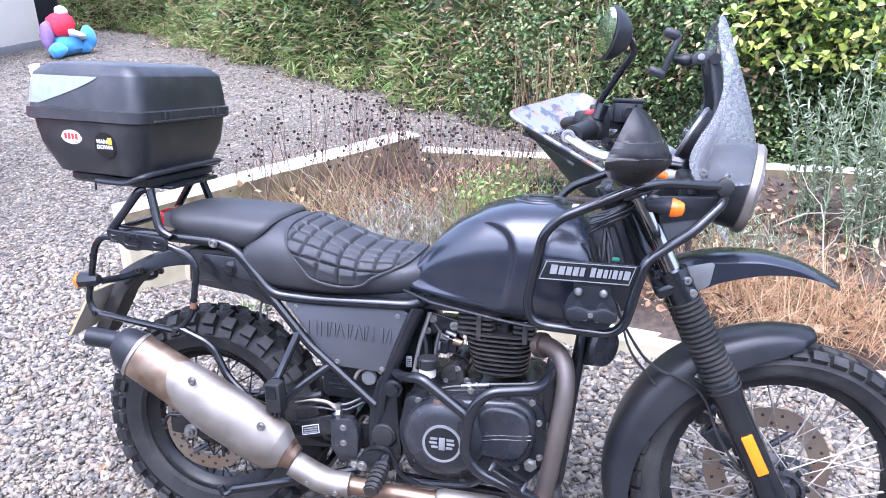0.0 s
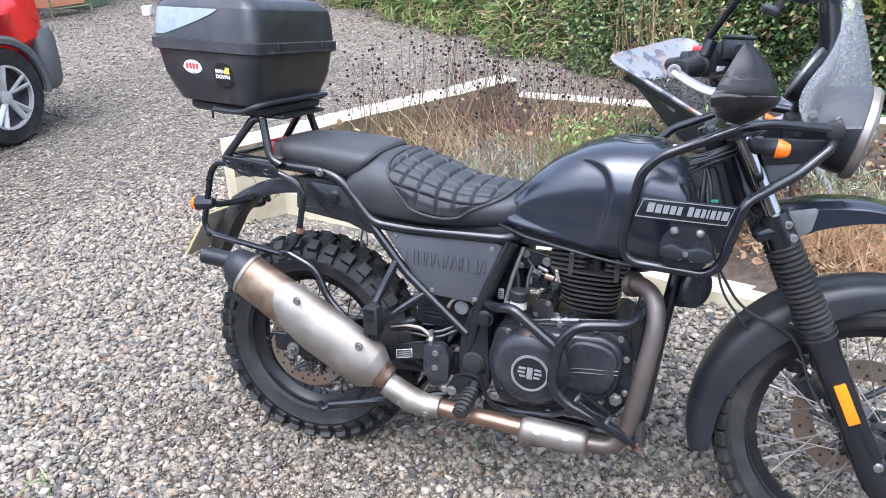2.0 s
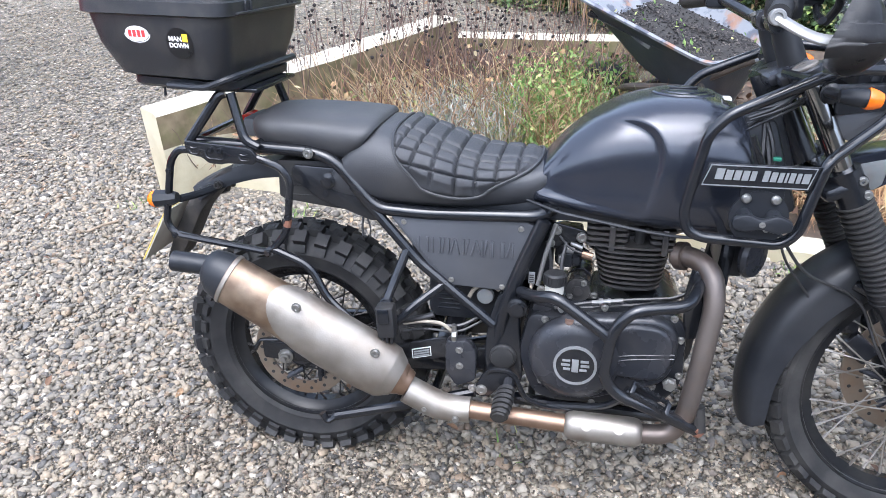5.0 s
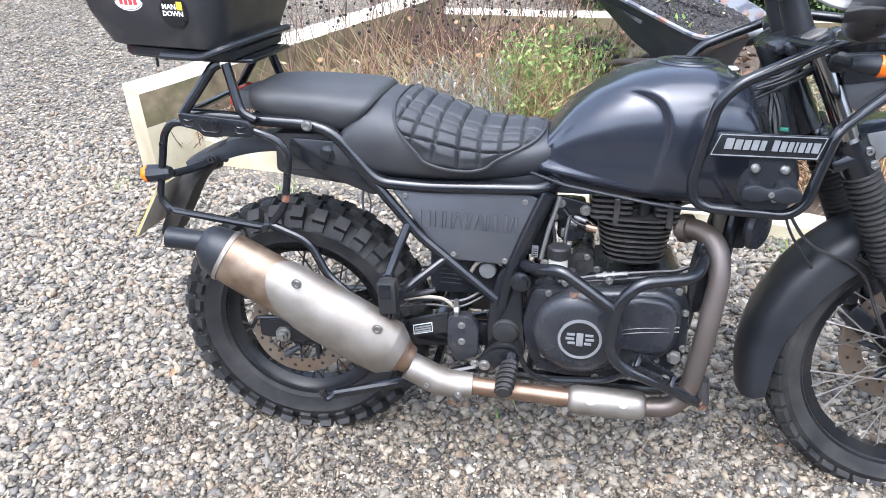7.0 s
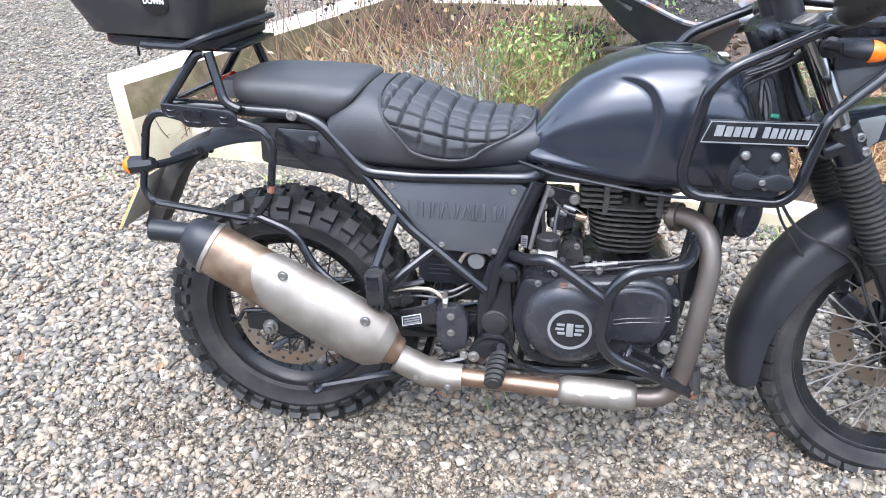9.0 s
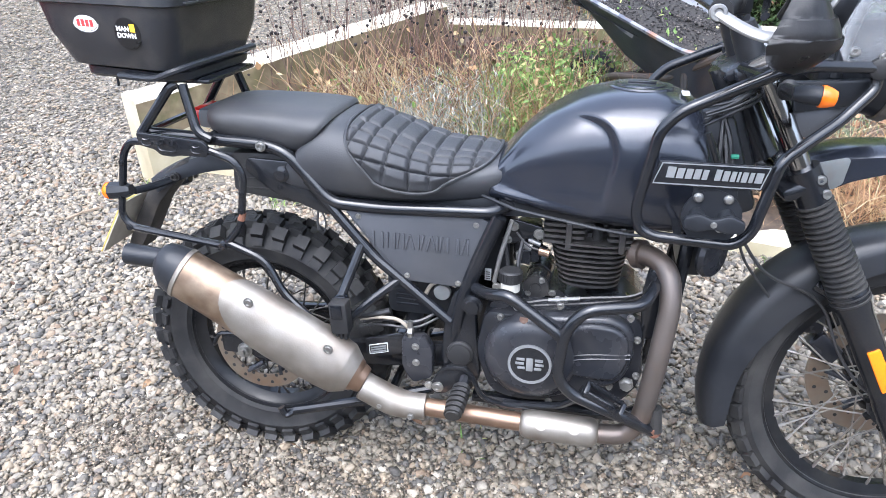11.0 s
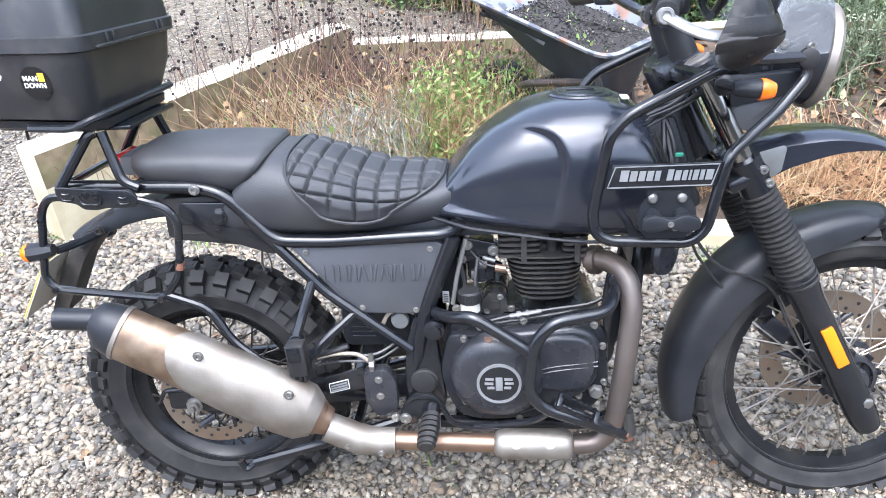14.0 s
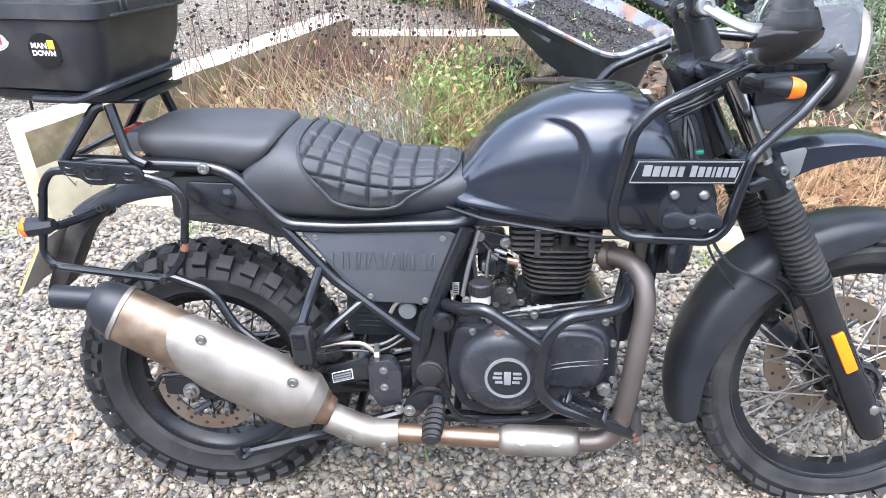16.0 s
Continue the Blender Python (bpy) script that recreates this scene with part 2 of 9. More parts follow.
M_TYRE = material("tyre_rubber", (0.014, 0.014, 0.015), 0.6, 0.0, (0.025, 0.025, 0.025), 18, 0.8, 0.2, 400, 0.1, dirt=(0.12, 0.115, 0.105), dirt_scale=14, dirt_amount=0.24, specular=0.2)
M_RUBBER = material("matt_rubber", (0.013, 0.013, 0.014), 0.55, 0.0, (0.019, 0.019, 0.019), 30, 0.7, 0.2, 500, 0.1, dirt=DUST, dirt_scale=10, dirt_amount=0.12, specular=0.3)
M_ENGINE = material("black_engine_paint", (0.0145, 0.0158, 0.0195), 0.27, 0.1, (0.024, 0.0255, 0.030), 16, 0.7, 0.15, 600, 0.1, dirt=(0.11, 0.10, 0.095), dirt_scale=18, dirt_amount=0.16, specular=0.4)
M_FIN = material("dusty_fins", (0.020, 0.0203, 0.0215), 0.34, 0.25, (0.046, 0.044, 0.043), 22, 0.8, 0.2, 500, 0.1, dirt=(0.10, 0.085, 0.07), dirt_scale=18, dirt_amount=0.3)
M_STEEL = material("brushed_steel", (0.22, 0.20, 0.175), 0.54, 0.85, (0.30, 0.28, 0.25), 22, 0.9, 0.15, 300, 0.16, dirt=(0.15, 0.115, 0.085), dirt_scale=13, dirt_amount=0.75)
M_HOT = material("heat_tinted_steel", (0.13, 0.082, 0.05), 0.42, 0.75, (0.29, 0.225, 0.165), 16, 1.0, 0.1, 250, 0.14, dirt=(0.07, 0.05, 0.038), dirt_scale=14, dirt_amount=0.85)
M_PIPE = material("browned_header_pipe", (0.085, 0.073, 0.066), 0.45, 0.65, (0.13, 0.11, 0.098), 9, 0.8, 0.2, 250, 0.1, dirt=(0.13, 0.085, 0.055), dirt_scale=10, dirt_amount=0.6)
M_COPPER = material("copper_tinted_pipe", (0.19, 0.125, 0.085), 0.38, 0.8, (0.28, 0.19, 0.135), 12, 0.8, 0.1, 250, 0.1, dirt=(0.10, 0.07, 0.05), dirt_scale=14, dirt_amount=0.6)
M_CHROME = material("chrome", (0.36, 0.355, 0.35), 0.14, 1.0, (0.32, 0.31, 0.30), 30, 0.5, 0.0, None, 0.06)
M_ZINC = material("zinc_bolt", (0.28, 0.28, 0.27), 0.36, 0.9, (0.35, 0.34, 0.32), 60, 0.7, 0.0, None, 0.1)
M_ALLOY = material("silver_alloy", (0.22, 0.22, 0.217), 0.42, 0.6, (0.20, 0.20, 0.195), 40, 0.6, 0.1, 300, 0.1, dirt=(0.2, 0.17, 0.14), dirt_scale=20, dirt_amount=0.3)
M_DISC = material("brake_disc_steel", (0.24, 0.20, 0.165), 0.4, 0.85, (0.31, 0.26, 0.20), 30, 0.7, 0.0, None, 0.1, dirt=(0.25, 0.14, 0.07), dirt_scale=16, dirt_amount=0.6)
M_SPOKE = material("spoke_steel", (0.30, 0.285, 0.26), 0.4, 0.85, (0.3, 0.26, 0.22), 50, 0.8, 0.0, None, 0.1)
M_SPOKE_BLACK = material("black_spoke", (0.02, 0.02, 0.02), 0.4, 0.3, (0.05, 0.045, 0.04), 50, 0.8, 0.0, None, 0.1)
M_ORANGE = material("amber_lens", (0.78, 0.16, 0.004), 0.18, 0.0, (0.62, 0.11, 0.003), 80, 0.6, 0.2, 400, 0.05)
M_REFLECTOR = material("amber_reflector", (0.80, 0.20, 0.004), 0.25, 0.0, (0.72, 0.16, 0.004), 200, 0.5, 0.1, 600, 0.05)
M_RED = material("red_lens", (0.5, 0.02, 0.015), 0.2, 0.0, (0.7, 0.04, 0.03), 60, 0.6, 0.1, 400, 0.05)
M_WHITE = material("white_print", (0.62, 0.62, 0.60), 0.45, 0.0, (0.52, 0.52, 0.50), 60, 0.4, 0.0)
M_SILVER = material("silver_print", (0.22, 0.225, 0.23), 0.4, 0.4, (0.24, 0.245, 0.25), 80, 0.5, 0.0)
M_YELLOW = material("yellow_print", (0.85, 0.45, 0.02), 0.5, 0.0)
M_REDPRINT = material("red_print", (0.55, 0.03, 0.03), 0.5, 0.0)
M_GREYPANEL = material("grey_reflector_panel", (0.17, 0.195, 0.225), 0.3, 0.1, (0.30, 0.33, 0.365), 40, 0.5, 0.1, 500, 0.06, dirt=DUST, dirt_scale=9, dirt_amount=0.2)
M_GUARD = material("scuffed_gloss_plastic", (0.018, 0.018, 0.02), 0.32, 0.0, (0.03, 0.03, 0.032), 30, 0.7, 0.15, 120, 0.12, dirt=(0.14, 0.13, 0.12), dirt_scale=16, dirt_amount=0.35)
M_CARGREY = material("dark_grey_bumper", (0.07, 0.073, 0.078), 0.55, 0.0, (0.10, 0.103, 0.108), 20, 0.6, 0.1, 500, 0.08, dirt=DUST, dirt_scale=5, dirt_amount=0.4)
M_BROWN = material("brown_plastic", (0.10, 0.055, 0.035), 0.5, 0.0, (0.15, 0.09, 0.06), 30, 0.6, 0.1, 300)
M_DULL = material("dull_grey_alloy", (0.13, 0.14, 0.14), 0.45, 0.4, (0.18, 0.185, 0.185), 40, 0.7, 0.1, 300, 0.1, dirt=(0.16, 0.12, 0.09), dirt_scale=30, dirt_amount=0.5)
M_RUSTED = material("rusted_steel", (0.12, 0.05, 0.03), 0.8, 0.1, (0.22, 0.10, 0.06), 60, 0.8, 0.4, 200)
M_HOSE = material("beige_hose", (0.22, 0.19, 0.15), 0.6, 0.0, (0.3, 0.27, 0.22), 40, 0.6, 0.1, 200)
M_FLAP = material("dirty_fibrous_flap", (0.012, 0.0115, 0.011), 0.7, 0.0, (0.03, 0.027, 0.024), 50, 0.8, 0.6, 300, 0.1, dirt=(0.10, 0.08, 0.06), dirt_scale=22, dirt_amount=0.4)
M_WIRE = material("cable_sheath", (0.015, 0.015, 0.016), 0.45, 0.0)
M_FLUID = material("translucent_reservoir", (0.45, 0.44, 0.40), 0.35, 0.0, (0.36, 0.34, 0.29), 30, 0.5)

# ==== ground ====
STONES = [(0.0, (0.052, 0.048, 0.043)), (0.09, (0.087, 0.081, 0.072)), (0.22, (0.131, 0.117, 0.096)), (0.42, (0.177, 0.154, 0.119)), (0.6, (0.22, 0.189, 0.142)), (0.74, (0.235, 0.19, 0.134)), (0.81, (0.16, 0.115, 0.077)), (0.85, (0.112, 0.107, 0.1)), (0.93, (0.258, 0.229, 0.18)), (1.0, (0.347, 0.312, 0.255))]
M_GRIT = palette("brown_grit", [(0, (0.045, 0.038, 0.03)), (0.45, (0.128, 0.102, 0.075)), (0.8, (0.225, 0.18, 0.132)), (1, (0.39, 0.33, 0.255))], 0.9, 0.4, 300)
M_STONE = palette("gravel_stone", STONES, 0.8, 0.6, 260, 90)


def gravel_sheet(name, scale):
    """Packed stones on a flat sheet: each cell takes a stone's colour, with dark joints and relief."""
    m = bpy.data.materials.new(name)
    m.use_nodes = True
    N, L = m.node_tree.nodes, m.node_tree.links
    b = N["Principled BSDF"]
    co = N.new("ShaderNodeTexCoord")
    wob = N.new("ShaderNodeTexNoise")
    wob.inputs["Scale"].default_value = scale * 0.6
    mixv = N.new("ShaderNodeMix")
    mixv.data_type = "VECTOR"
    mixv.inputs["Factor"].default_value = 0.012
    L.new(co.outputs["Object"], wob.inputs["Vector"])
    L.new(co.outputs["Object"], mixv.inputs[4])
    L.new(wob.outputs["Color"], mixv.inputs[5])
    cell = N.new("ShaderNodeTexVoronoi")
    edge = N.new("ShaderNodeTexVoronoi")
    edge.feature = "DISTANCE_TO_EDGE"
    sep = N.new("ShaderNodeSeparateColor")
    for v in (cell, edge):
        v.inputs["Scale"].default_value = scale
        L.new(mixv.outputs[1], v.inputs["Vector"])
    L.new(cell.outputs["Color"], sep.inputs[0])
    cr = N.new("ShaderNodeValToRGB")
    el = cr.color_ramp.elements
    while len(el) < len(STONES):
        el.new(0.5)
    for e, (p, c) in zip(el, STONES):
        e.position, e.color = p, (*[min(1.0, v * 1.15) for v in c], 1)
    L.new(sep.outputs[0], cr.inputs["Fac"])
    jr = N.new("ShaderNodeMapRange")
    jr.inputs["From Min"].default_value, jr.inputs["From Max"].default_value = 0.02, 0.16
    L.new(edge.outputs["Distance"], jr.inputs["Value"])
    cm = N.new("ShaderNodeMix")
    cm.data_type = "RGBA"
    cm.inputs["A"].default_value = (0.10, 0.088, 0.07, 1)
    L.new(jr.outputs[0], cm.inputs["Factor"])
    L.new(cr.outputs[0], cm.inputs["B"])
    L.new(cm.outputs["Result"], b.inputs["Base Color"])
    b.inputs["Roughness"].default_value = 0.85
    bp = N.new("ShaderNodeBump")
    bp.inputs["Strength"].default_value, bp.inputs["Distance"].default_value = 0.8, 0.008
    L.new(jr.outputs[0], bp.inputs["Height"])
    L.new(bp.outputs[0], b.inputs["Normal"])
    return m


M_GROUND = gravel_sheet("packed_gravel", 42.0)
bm = BM()
bmesh.ops.create_grid(bm, x_segments=60, y_segments=60, size=1)
for v in bm.verts:
    x, y = v.co.x, v.co.y
    v.co = at(math.copysign(abs(x) ** 2.2, x) * 90, math.copysign(abs(y) ** 2.2, y) * 90 + 2, -0.008)
ground = part("ground", bm, M_GROUND)
tagged(ground, "grey gravel drive with mixed pale and dark stones", "ground", kind="structure")

rs = np.random.RandomState(3)
ph = (1 + 5 ** 0.5) / 2
ICO_V = np.array([(-1, ph, 0), (1, ph, 0), (-1, -ph, 0), (1, -ph, 0), (0, -1, ph), (0, 1, ph), (0, -1, -ph), (0, 1, -ph), (ph, 0, -1), (ph, 0, 1), (-ph, 0, -1), (-ph, 0, 1)]) / 1.9
ICO_F = np.array([(0, 11, 5), (0, 5, 1), (0, 1, 7), (0, 7, 10), (0, 10, 11), (1, 5, 9), (5, 11, 4), (11, 10, 2), (10, 7, 6), (7, 1, 8), (3, 9, 4), (3, 4, 2), (3, 2, 6), (3, 6, 8), (3, 8, 9), (4, 9, 5), (2, 4, 11), (6, 2, 10), (8, 6, 7), (9, 8, 1)])


OCT_V = np.array([(1, 0, 0), (-1, 0, 0), (0, 1, 0), (0, -1, 0), (0, 0, 1), (0, 0, -1)]) * 1.12
OCT_F = np.array([(0, 2, 4), (2, 1, 4), (1, 3, 4), (3, 0, 4), (2, 0, 5), (1, 2, 5), (3, 1, 5), (0, 3, 5)])

LAID = []


def stones(n, where, size, z0=0.0, flat=0.6, lift=0.5, low=False):
    """n angular stones laid at where(n) -> x, y."""
    xy = where(n)
    n = len(xy)
    sz = size[0] + (size[1] - size[0]) * rs.rand(n) ** 2.0
    V0, F0 = (OCT_V, OCT_F) if low else (ICO_V, ICO_F)
    base = V0[None] * (1 + 0.6 * (rs.rand(n, len(V0), 1) - 0.5)) + 0.22 * rs.randn(n, len(V0), 3) * (0.0 if low else 1.0)
    base = base * np.stack([0.75 + 0.6 * rs.rand(n), 0.6 + 0.4 * rs.rand(n), flat * (0.6 + 0.7 * rs.rand(n))], -1)[:, None]
    a, t = rs.rand(n) * 6.283, (rs.rand(n) - 0.5) * 0.9
    ct, st = np.cos(t)[:, None], np.sin(t)[:, None]
    x, z = base[..., 0] * ct - base[..., 2] * st, base[..., 0] * st + base[..., 2] * ct
    ca, sa_ = np.cos(a)[:, None], np.sin(a)[:, None]
    x, y = x * ca - base[..., 1] * sa_, x * sa_ + base[..., 1] * ca
    v = np.stack([x, y, z], -1) * sz[:, None, None] * 0.5
    v[..., 0] += xy[:, :1]
    v[..., 1] += xy[:, 1:2]
    v[..., 2] += (z0 - 0.004 + lift * sz * 0.25 * rs.rand(n))[:, None]
    f = (F0[None] + len(V0) * np.arange(n)[:, None, None]).reshape(-1, 3)
    LAID.append((v.reshape(-1, 3), f))


BED = [(-1.26, 1.27), (-0.24, 2.68), (0.4, 2.86), (5.5, 2.86), (5.5, 0.52), (1.60, 1.05)]


def in_poly(xy, poly):
    x, y = xy[:, 0], xy[:, 1]
    ins = np.zeros(len(xy), bool)
    for (x0, y0), (x1, y1) in zip(poly, poly[1:] + poly[:1]):
        cross = ((y0 > y) != (y1 > y)) & (x < (x1 - x0) * (y - y0) / (y1 - y0 + 1e-12) + x0)
        ins ^= cross
    return ins


def patch(x0, x1, y0, y1):
    def where(n):
        xy = np.stack([x0 + (x1 - x0) * rs.rand(n), y0 + (y1 - y0) * rs.rand(n)], -1)
        return xy[~in_poly(xy, BED)]
    return where


def ring_patch(x0, x1, y0, y1, hole):
    def where(n):
        xy = np.stack([x0 + (x1 - x0) * rs.rand(n), y0 + (y1 - y0) * rs.rand(n)], -1)
        out = (xy[:, 0] < hole[0]) | (xy[:, 0] > hole[1]) | (xy[:, 1] < hole[2]) | (xy[:, 1] > hole[3])
        xy = xy[out]
        return xy[~in_poly(xy, BED)]
    return where


NEAR = (-2.0, 2.0, -0.75, 1.6)
stones(64000, patch(*NEAR), (0.011, 0.035))


def on_drive(x0, x1, y0, y1, hole):
    """Places on the drive outside the hole, in front of the hedge's foot."""
    spread = ring_patch(x0, x1, y0, y1, hole)

    def where(n):
        xy = spread(n)
        return xy[xy[:, 1] < 5.2 - 0.75 * xy[:, 0]]
    return where


def worn(n):
    """Small chips, thickest where tyres and feet have worn the gravel thin."""
    a, r = rs.rand(n) * 6.283, np.abs(rs.randn(n))
    c = np.array([(0.1, -0.35), (0.45, -0.3), (0.95, -0.25), (-0.4, -0.2), (1.3, 0.0), (-0.1, 0.35)])[rs.randint(0, 6, n)]
    return c + np.stack([0.42 * r * np.cos(a), 0.22 * r * np.sin(a)], -1)


stones(68000, on_drive(-4.2, 2.6, -0.9, 4.6, NEAR), (0.012, 0.031), flat=0.30, low=True)
stones(46000, on_drive(-9, 1.6, 0.5, 13, (-4.2, 2.6, -1, 4.6)), (0.022, 0.048), flat=0.22, lift=0.2, low=True)

stones(30000, ring_patch(-4.2, 5.0, -4.5, 0.6, (-4.2, 2.6, -0.9, 1)), (0.02, 0.042), flat=0.30, low=True)

start, all_v, all_f = 0, [], []
for v, f in LAID:
    all_v.append(v)
    all_f.append(f + start)
    start += len(v)
gravel = mesh_arrays("gravel", np.concatenate(all_v), np.concatenate(all_f), M_STONE)
tagged(gravel, "loose mixed grey and buff gravel stones on the drive", "gravel", kind="stuff")
LAID.clear()
stones(15000, worn, (0.004, 0.013), z0=0.009, low=True)
grit = mesh_arrays("grit", LAID[0][0], LAID[0][1], M_GRIT)
tagged(grit, "brown grit where the gravel is worn thin", "grit", kind="stuff")

# ==== raised bed with painted walls ====
M_PAINT = material("cream_masonry_paint", (0.46, 0.41, 0.275), 0.75, 0.0, (0.52, 0.485, 0.36), 6, 0.8, 0.5, 90, 0.06, dirt=(0.30, 0.25, 0.15), dirt_scale=5, dirt_amount=0.85)
M_CAP = material("white_masonry_paint", (0.42, 0.40, 0.325), 0.75, 0.0, (0.36, 0.33, 0.25), 9, 0.8, 0.4, 110, 0.06, dirt=(0.35, 0.30, 0.2), dirt_scale=7, dirt_amount=0.55)
M_RENDER = material("bare_mossy_render", (0.10, 0.075, 0.042), 0.9, 0.0, (0.24, 0.19, 0.115), 14, 0.9, 0.9, 90, 0.05, dirt=(0.075, 0.085, 0.025), dirt_scale=9, dirt_amount=0.8)
M_SOIL = material("dark_soil", (0.035, 0.026, 0.02), 0.95, 0.0, (0.09, 0.065, 0.045), 30, 0.9, 1.0, 90, 0.04)


def wall(name, p0, p1, h0, h1, thick, label, bare=0.0):
    """A low wall from p0 to p1 with its outer face on that line, its top falling from h0 to h1, unpainted inside above bare."""
    a, b = Vector((*p0, 0)), Vector((*p1, 0))
    d = (b - a).normalized()
    n = Vector((-d.y, d.x, 0))
    rng_ = random.Random(len(name))
    N = max(2, int((b - a).length / 0.08))
    bm = BM()
    rings = []
    for k in range(N + 1):
        t = k / N
        o = a.lerp(b, t)
        h = h0 + (h1 - h0) * t + rng_.uniform(-0.003, 0.003)
        j = rng_.uniform(-0.003, 0.003)
        rings.append([o + n * (j - 0.0) + at(0, 0, -0.03), o + n * j + at(0, 0, h - 0.012), o + n * (j + 0.010) + at(0, 0, h - 0.002), o + n * (thick - 0.010) + at(0, 0, h), o + n * thick + at(0, 0, h - 0.012), o + n * thick + at(0, 0, bare + rng_.uniform(-0.02, 0.02)), o + n * thick + at(0, 0, -0.03)])
    loft(bm, rings)
    me = part(name, bm, M_PAINT, None)
    me.data.materials.append(M_RENDER)
    me.data.materials.append(M_CAP)
    for f in me.data.polygons:
        c = f.normal
        if c.z > 0.6:
            f.material_index = 2
        elif c.dot(n) > 0.5 and f.center.z > bare:
            f.material_index = 1
    return tagged(me, label, "wall", kind="structure")


wall("wall_left", (-0.22, 2.68), (-1.238, 1.276), 0.465, 0.40, 0.155, "cream painted rendered wall of a raised bed, bare inside", 0.24)
wall("wall_front", (-1.12, 1.40), (1.60, 1.03), 0.125, 0.055, 0.11, "low cream painted kerb wall of the raised bed")
wall("wall_front_far", (1.60, 1.03), (4.6, 0.62), 0.055, 0.055, 0.11, "low cream painted kerb wall of the raised bed")
wall("wall_back", (4.6, 2.93), (-0.13, 2.87), 0.31, 0.32, 0.11, "low cream painted back wall of the raised bed")
bm = BM()
NX, NY = 60, 30
gv = {}
for i in range(NX + 1):
    for j in range(NY + 1):
        u, v = i / NX, j / NY
        xa = -1.09 + 5.65 * u
        ya = 1.40 - 0.137 * (xa + 1.10) + 0.06
        xb, yb = -0.12 + 4.68 * u, 2.84
        x, y = xa + (xb - xa) * v, ya + (yb - ya) * v
        z = 0.15 - (0.06 + 0.06 * min(1, u * 1.8)) * (1 - v) ** 2 + 0.11 * v * v + 0.05 * noise.noise((x * 2.5, y * 2.5, 0)) + 0.02 * noise.noise((x * 11, y * 11, 3))
        gv[i, j] = bm.verts.new((x, y, z))
for i in range(NX):
    for j in range(NY):
        bm.faces.new((gv[i, j], gv[i + 1, j], gv[i + 1, j + 1], gv[i, j + 1]))
soil = part("bed_soil", bm, M_SOIL)
tagged(soil, "dark soil with leaf litter in the raised bed", "soil", kind="structure")

# unseen plain walls behind and beside the viewer, added to darken the bike's reflections
bm = BM()
box(bm, (0, -6.2, 1.3), (22, 0.3, 2.7), 0.02)
box(bm, (8.5, -1.4, 1.1), (0.3, 9.6, 2.3), 0.02)
light_block_wall = part("wall_behind", bm, material("plain_brown_render", (0.18, 0.168, 0.14), 0.9, 0.0, (0.26, 0.24, 0.20), 3, 0.7, 0.3, 40))
tagged(light_block_wall, "unseen plain rendered wall added to darken reflections on the motorcycle", "wall", kind="structure")

# ==== plants: vectorised leaves, blades and stems ====
def unit(v):
    return v / (np.linalg.norm(v, axis=-1, keepdims=True) + 1e-9)


def leaf_cloud(name, pos, out, length, width, mat_, label, droop=0.3, spread=1.0, category="plant", parent=None, kind="stuff"):
    """Folded pointed leaves at pos, pointing about along out."""
    n = len(pos)
    d = unit(out + spread * rs.randn(n, 3) * 0.7 + np.array([0, 0, -droop]))
    up = unit(np.array([0, 0, 1.0]) + 0.6 * rs.randn(n, 3))
    s = unit(np.cross(d, up))
    nn = np.cross(s, d)
    L = (length[0] + (length[1] - length[0]) * rs.rand(n))[:, None]
    W = (width[0] + (width[1] - width[0]) * rs.rand(n))[:, None]
    fold = 0.22 * W
    tip = pos + d * L - nn * L * 0.14
    sides = [pos + d * L * a + g * s * W * b + nn * fold * b for g in (1, -1) for a, b in ((0.22, 0.42), (0.58, 0.46))]
    v = np.stack([pos, sides[0], sides[1], tip, sides[3], sides[2]], 1)
    f = np.array([(0, 1, 2, 3), (0, 3, 4, 5)])[None] + 6 * np.arange(n)[:, None, None]
    ob = mesh_arrays(name, v.reshape(-1, 3), f.reshape(-1, 4), mat_, parent)
    ob["kind"] = kind
    return tagged(ob, label, category, kind=kind) if parent is None else ob


def blades(name, pos, length, width, mat_, label, lean=0.6, curl=0.5, seg=4, category="grass", parent=None, aim=None, wiggle=0.0):
    """Tapering strips that rise from pos and bend over."""
    n = len(pos)
    a = rs.rand(n) * 6.283
    h = np.stack([np.cos(a), np.sin(a), 0 * a], -1)
    if aim is not None:
        h = unit(h + np.array(aim))
    ln = lean * rs.rand(n)[:, None]
    d = unit(h * ln + np.array([0, 0, 1.0]))
    side = unit(np.cross(d, np.array([0, 0, 1.0]) + 0.1 * rs.randn(n, 3)))
    L = (length[0] + (length[1] - length[0]) * rs.rand(n))[:, None]
    W = (width[0] + (width[1] - width[0]) * rs.rand(n))[:, None]
    cu = curl * rs.rand(n)[:, None]
    p, rows = pos.copy(), []
    for k in range(seg + 1):
        t = k / seg
        w = W * (1 - t * 0.9) * (0.7 + 0.6 * min(1, t * 3))
        rows.append(np.stack([p - side * w * 0.5, p + side * w * 0.5], 1))
        d = unit(d + (h * 0.8 + np.array([0, 0, -1.0])) * cu / seg + wiggle * rs.randn(n, 3) / seg)
        p = p + d * L / seg
    v = np.concatenate(rows, 1)
    f = np.concatenate([np.array([(2 * k, 2 * k + 1, 2 * k + 3, 2 * k + 2)]) for k in range(seg)])[None] + (2 * seg + 2) * np.arange(n)[:, None, None]
    ob = mesh_arrays(name, v.reshape(-1, 3), f.reshape(-1, 4), mat_, parent)
    ob["kind"] = "stuff"
    tips = p
    if parent is None:
        tagged(ob, label, category, kind="stuff")
    return ob, tips


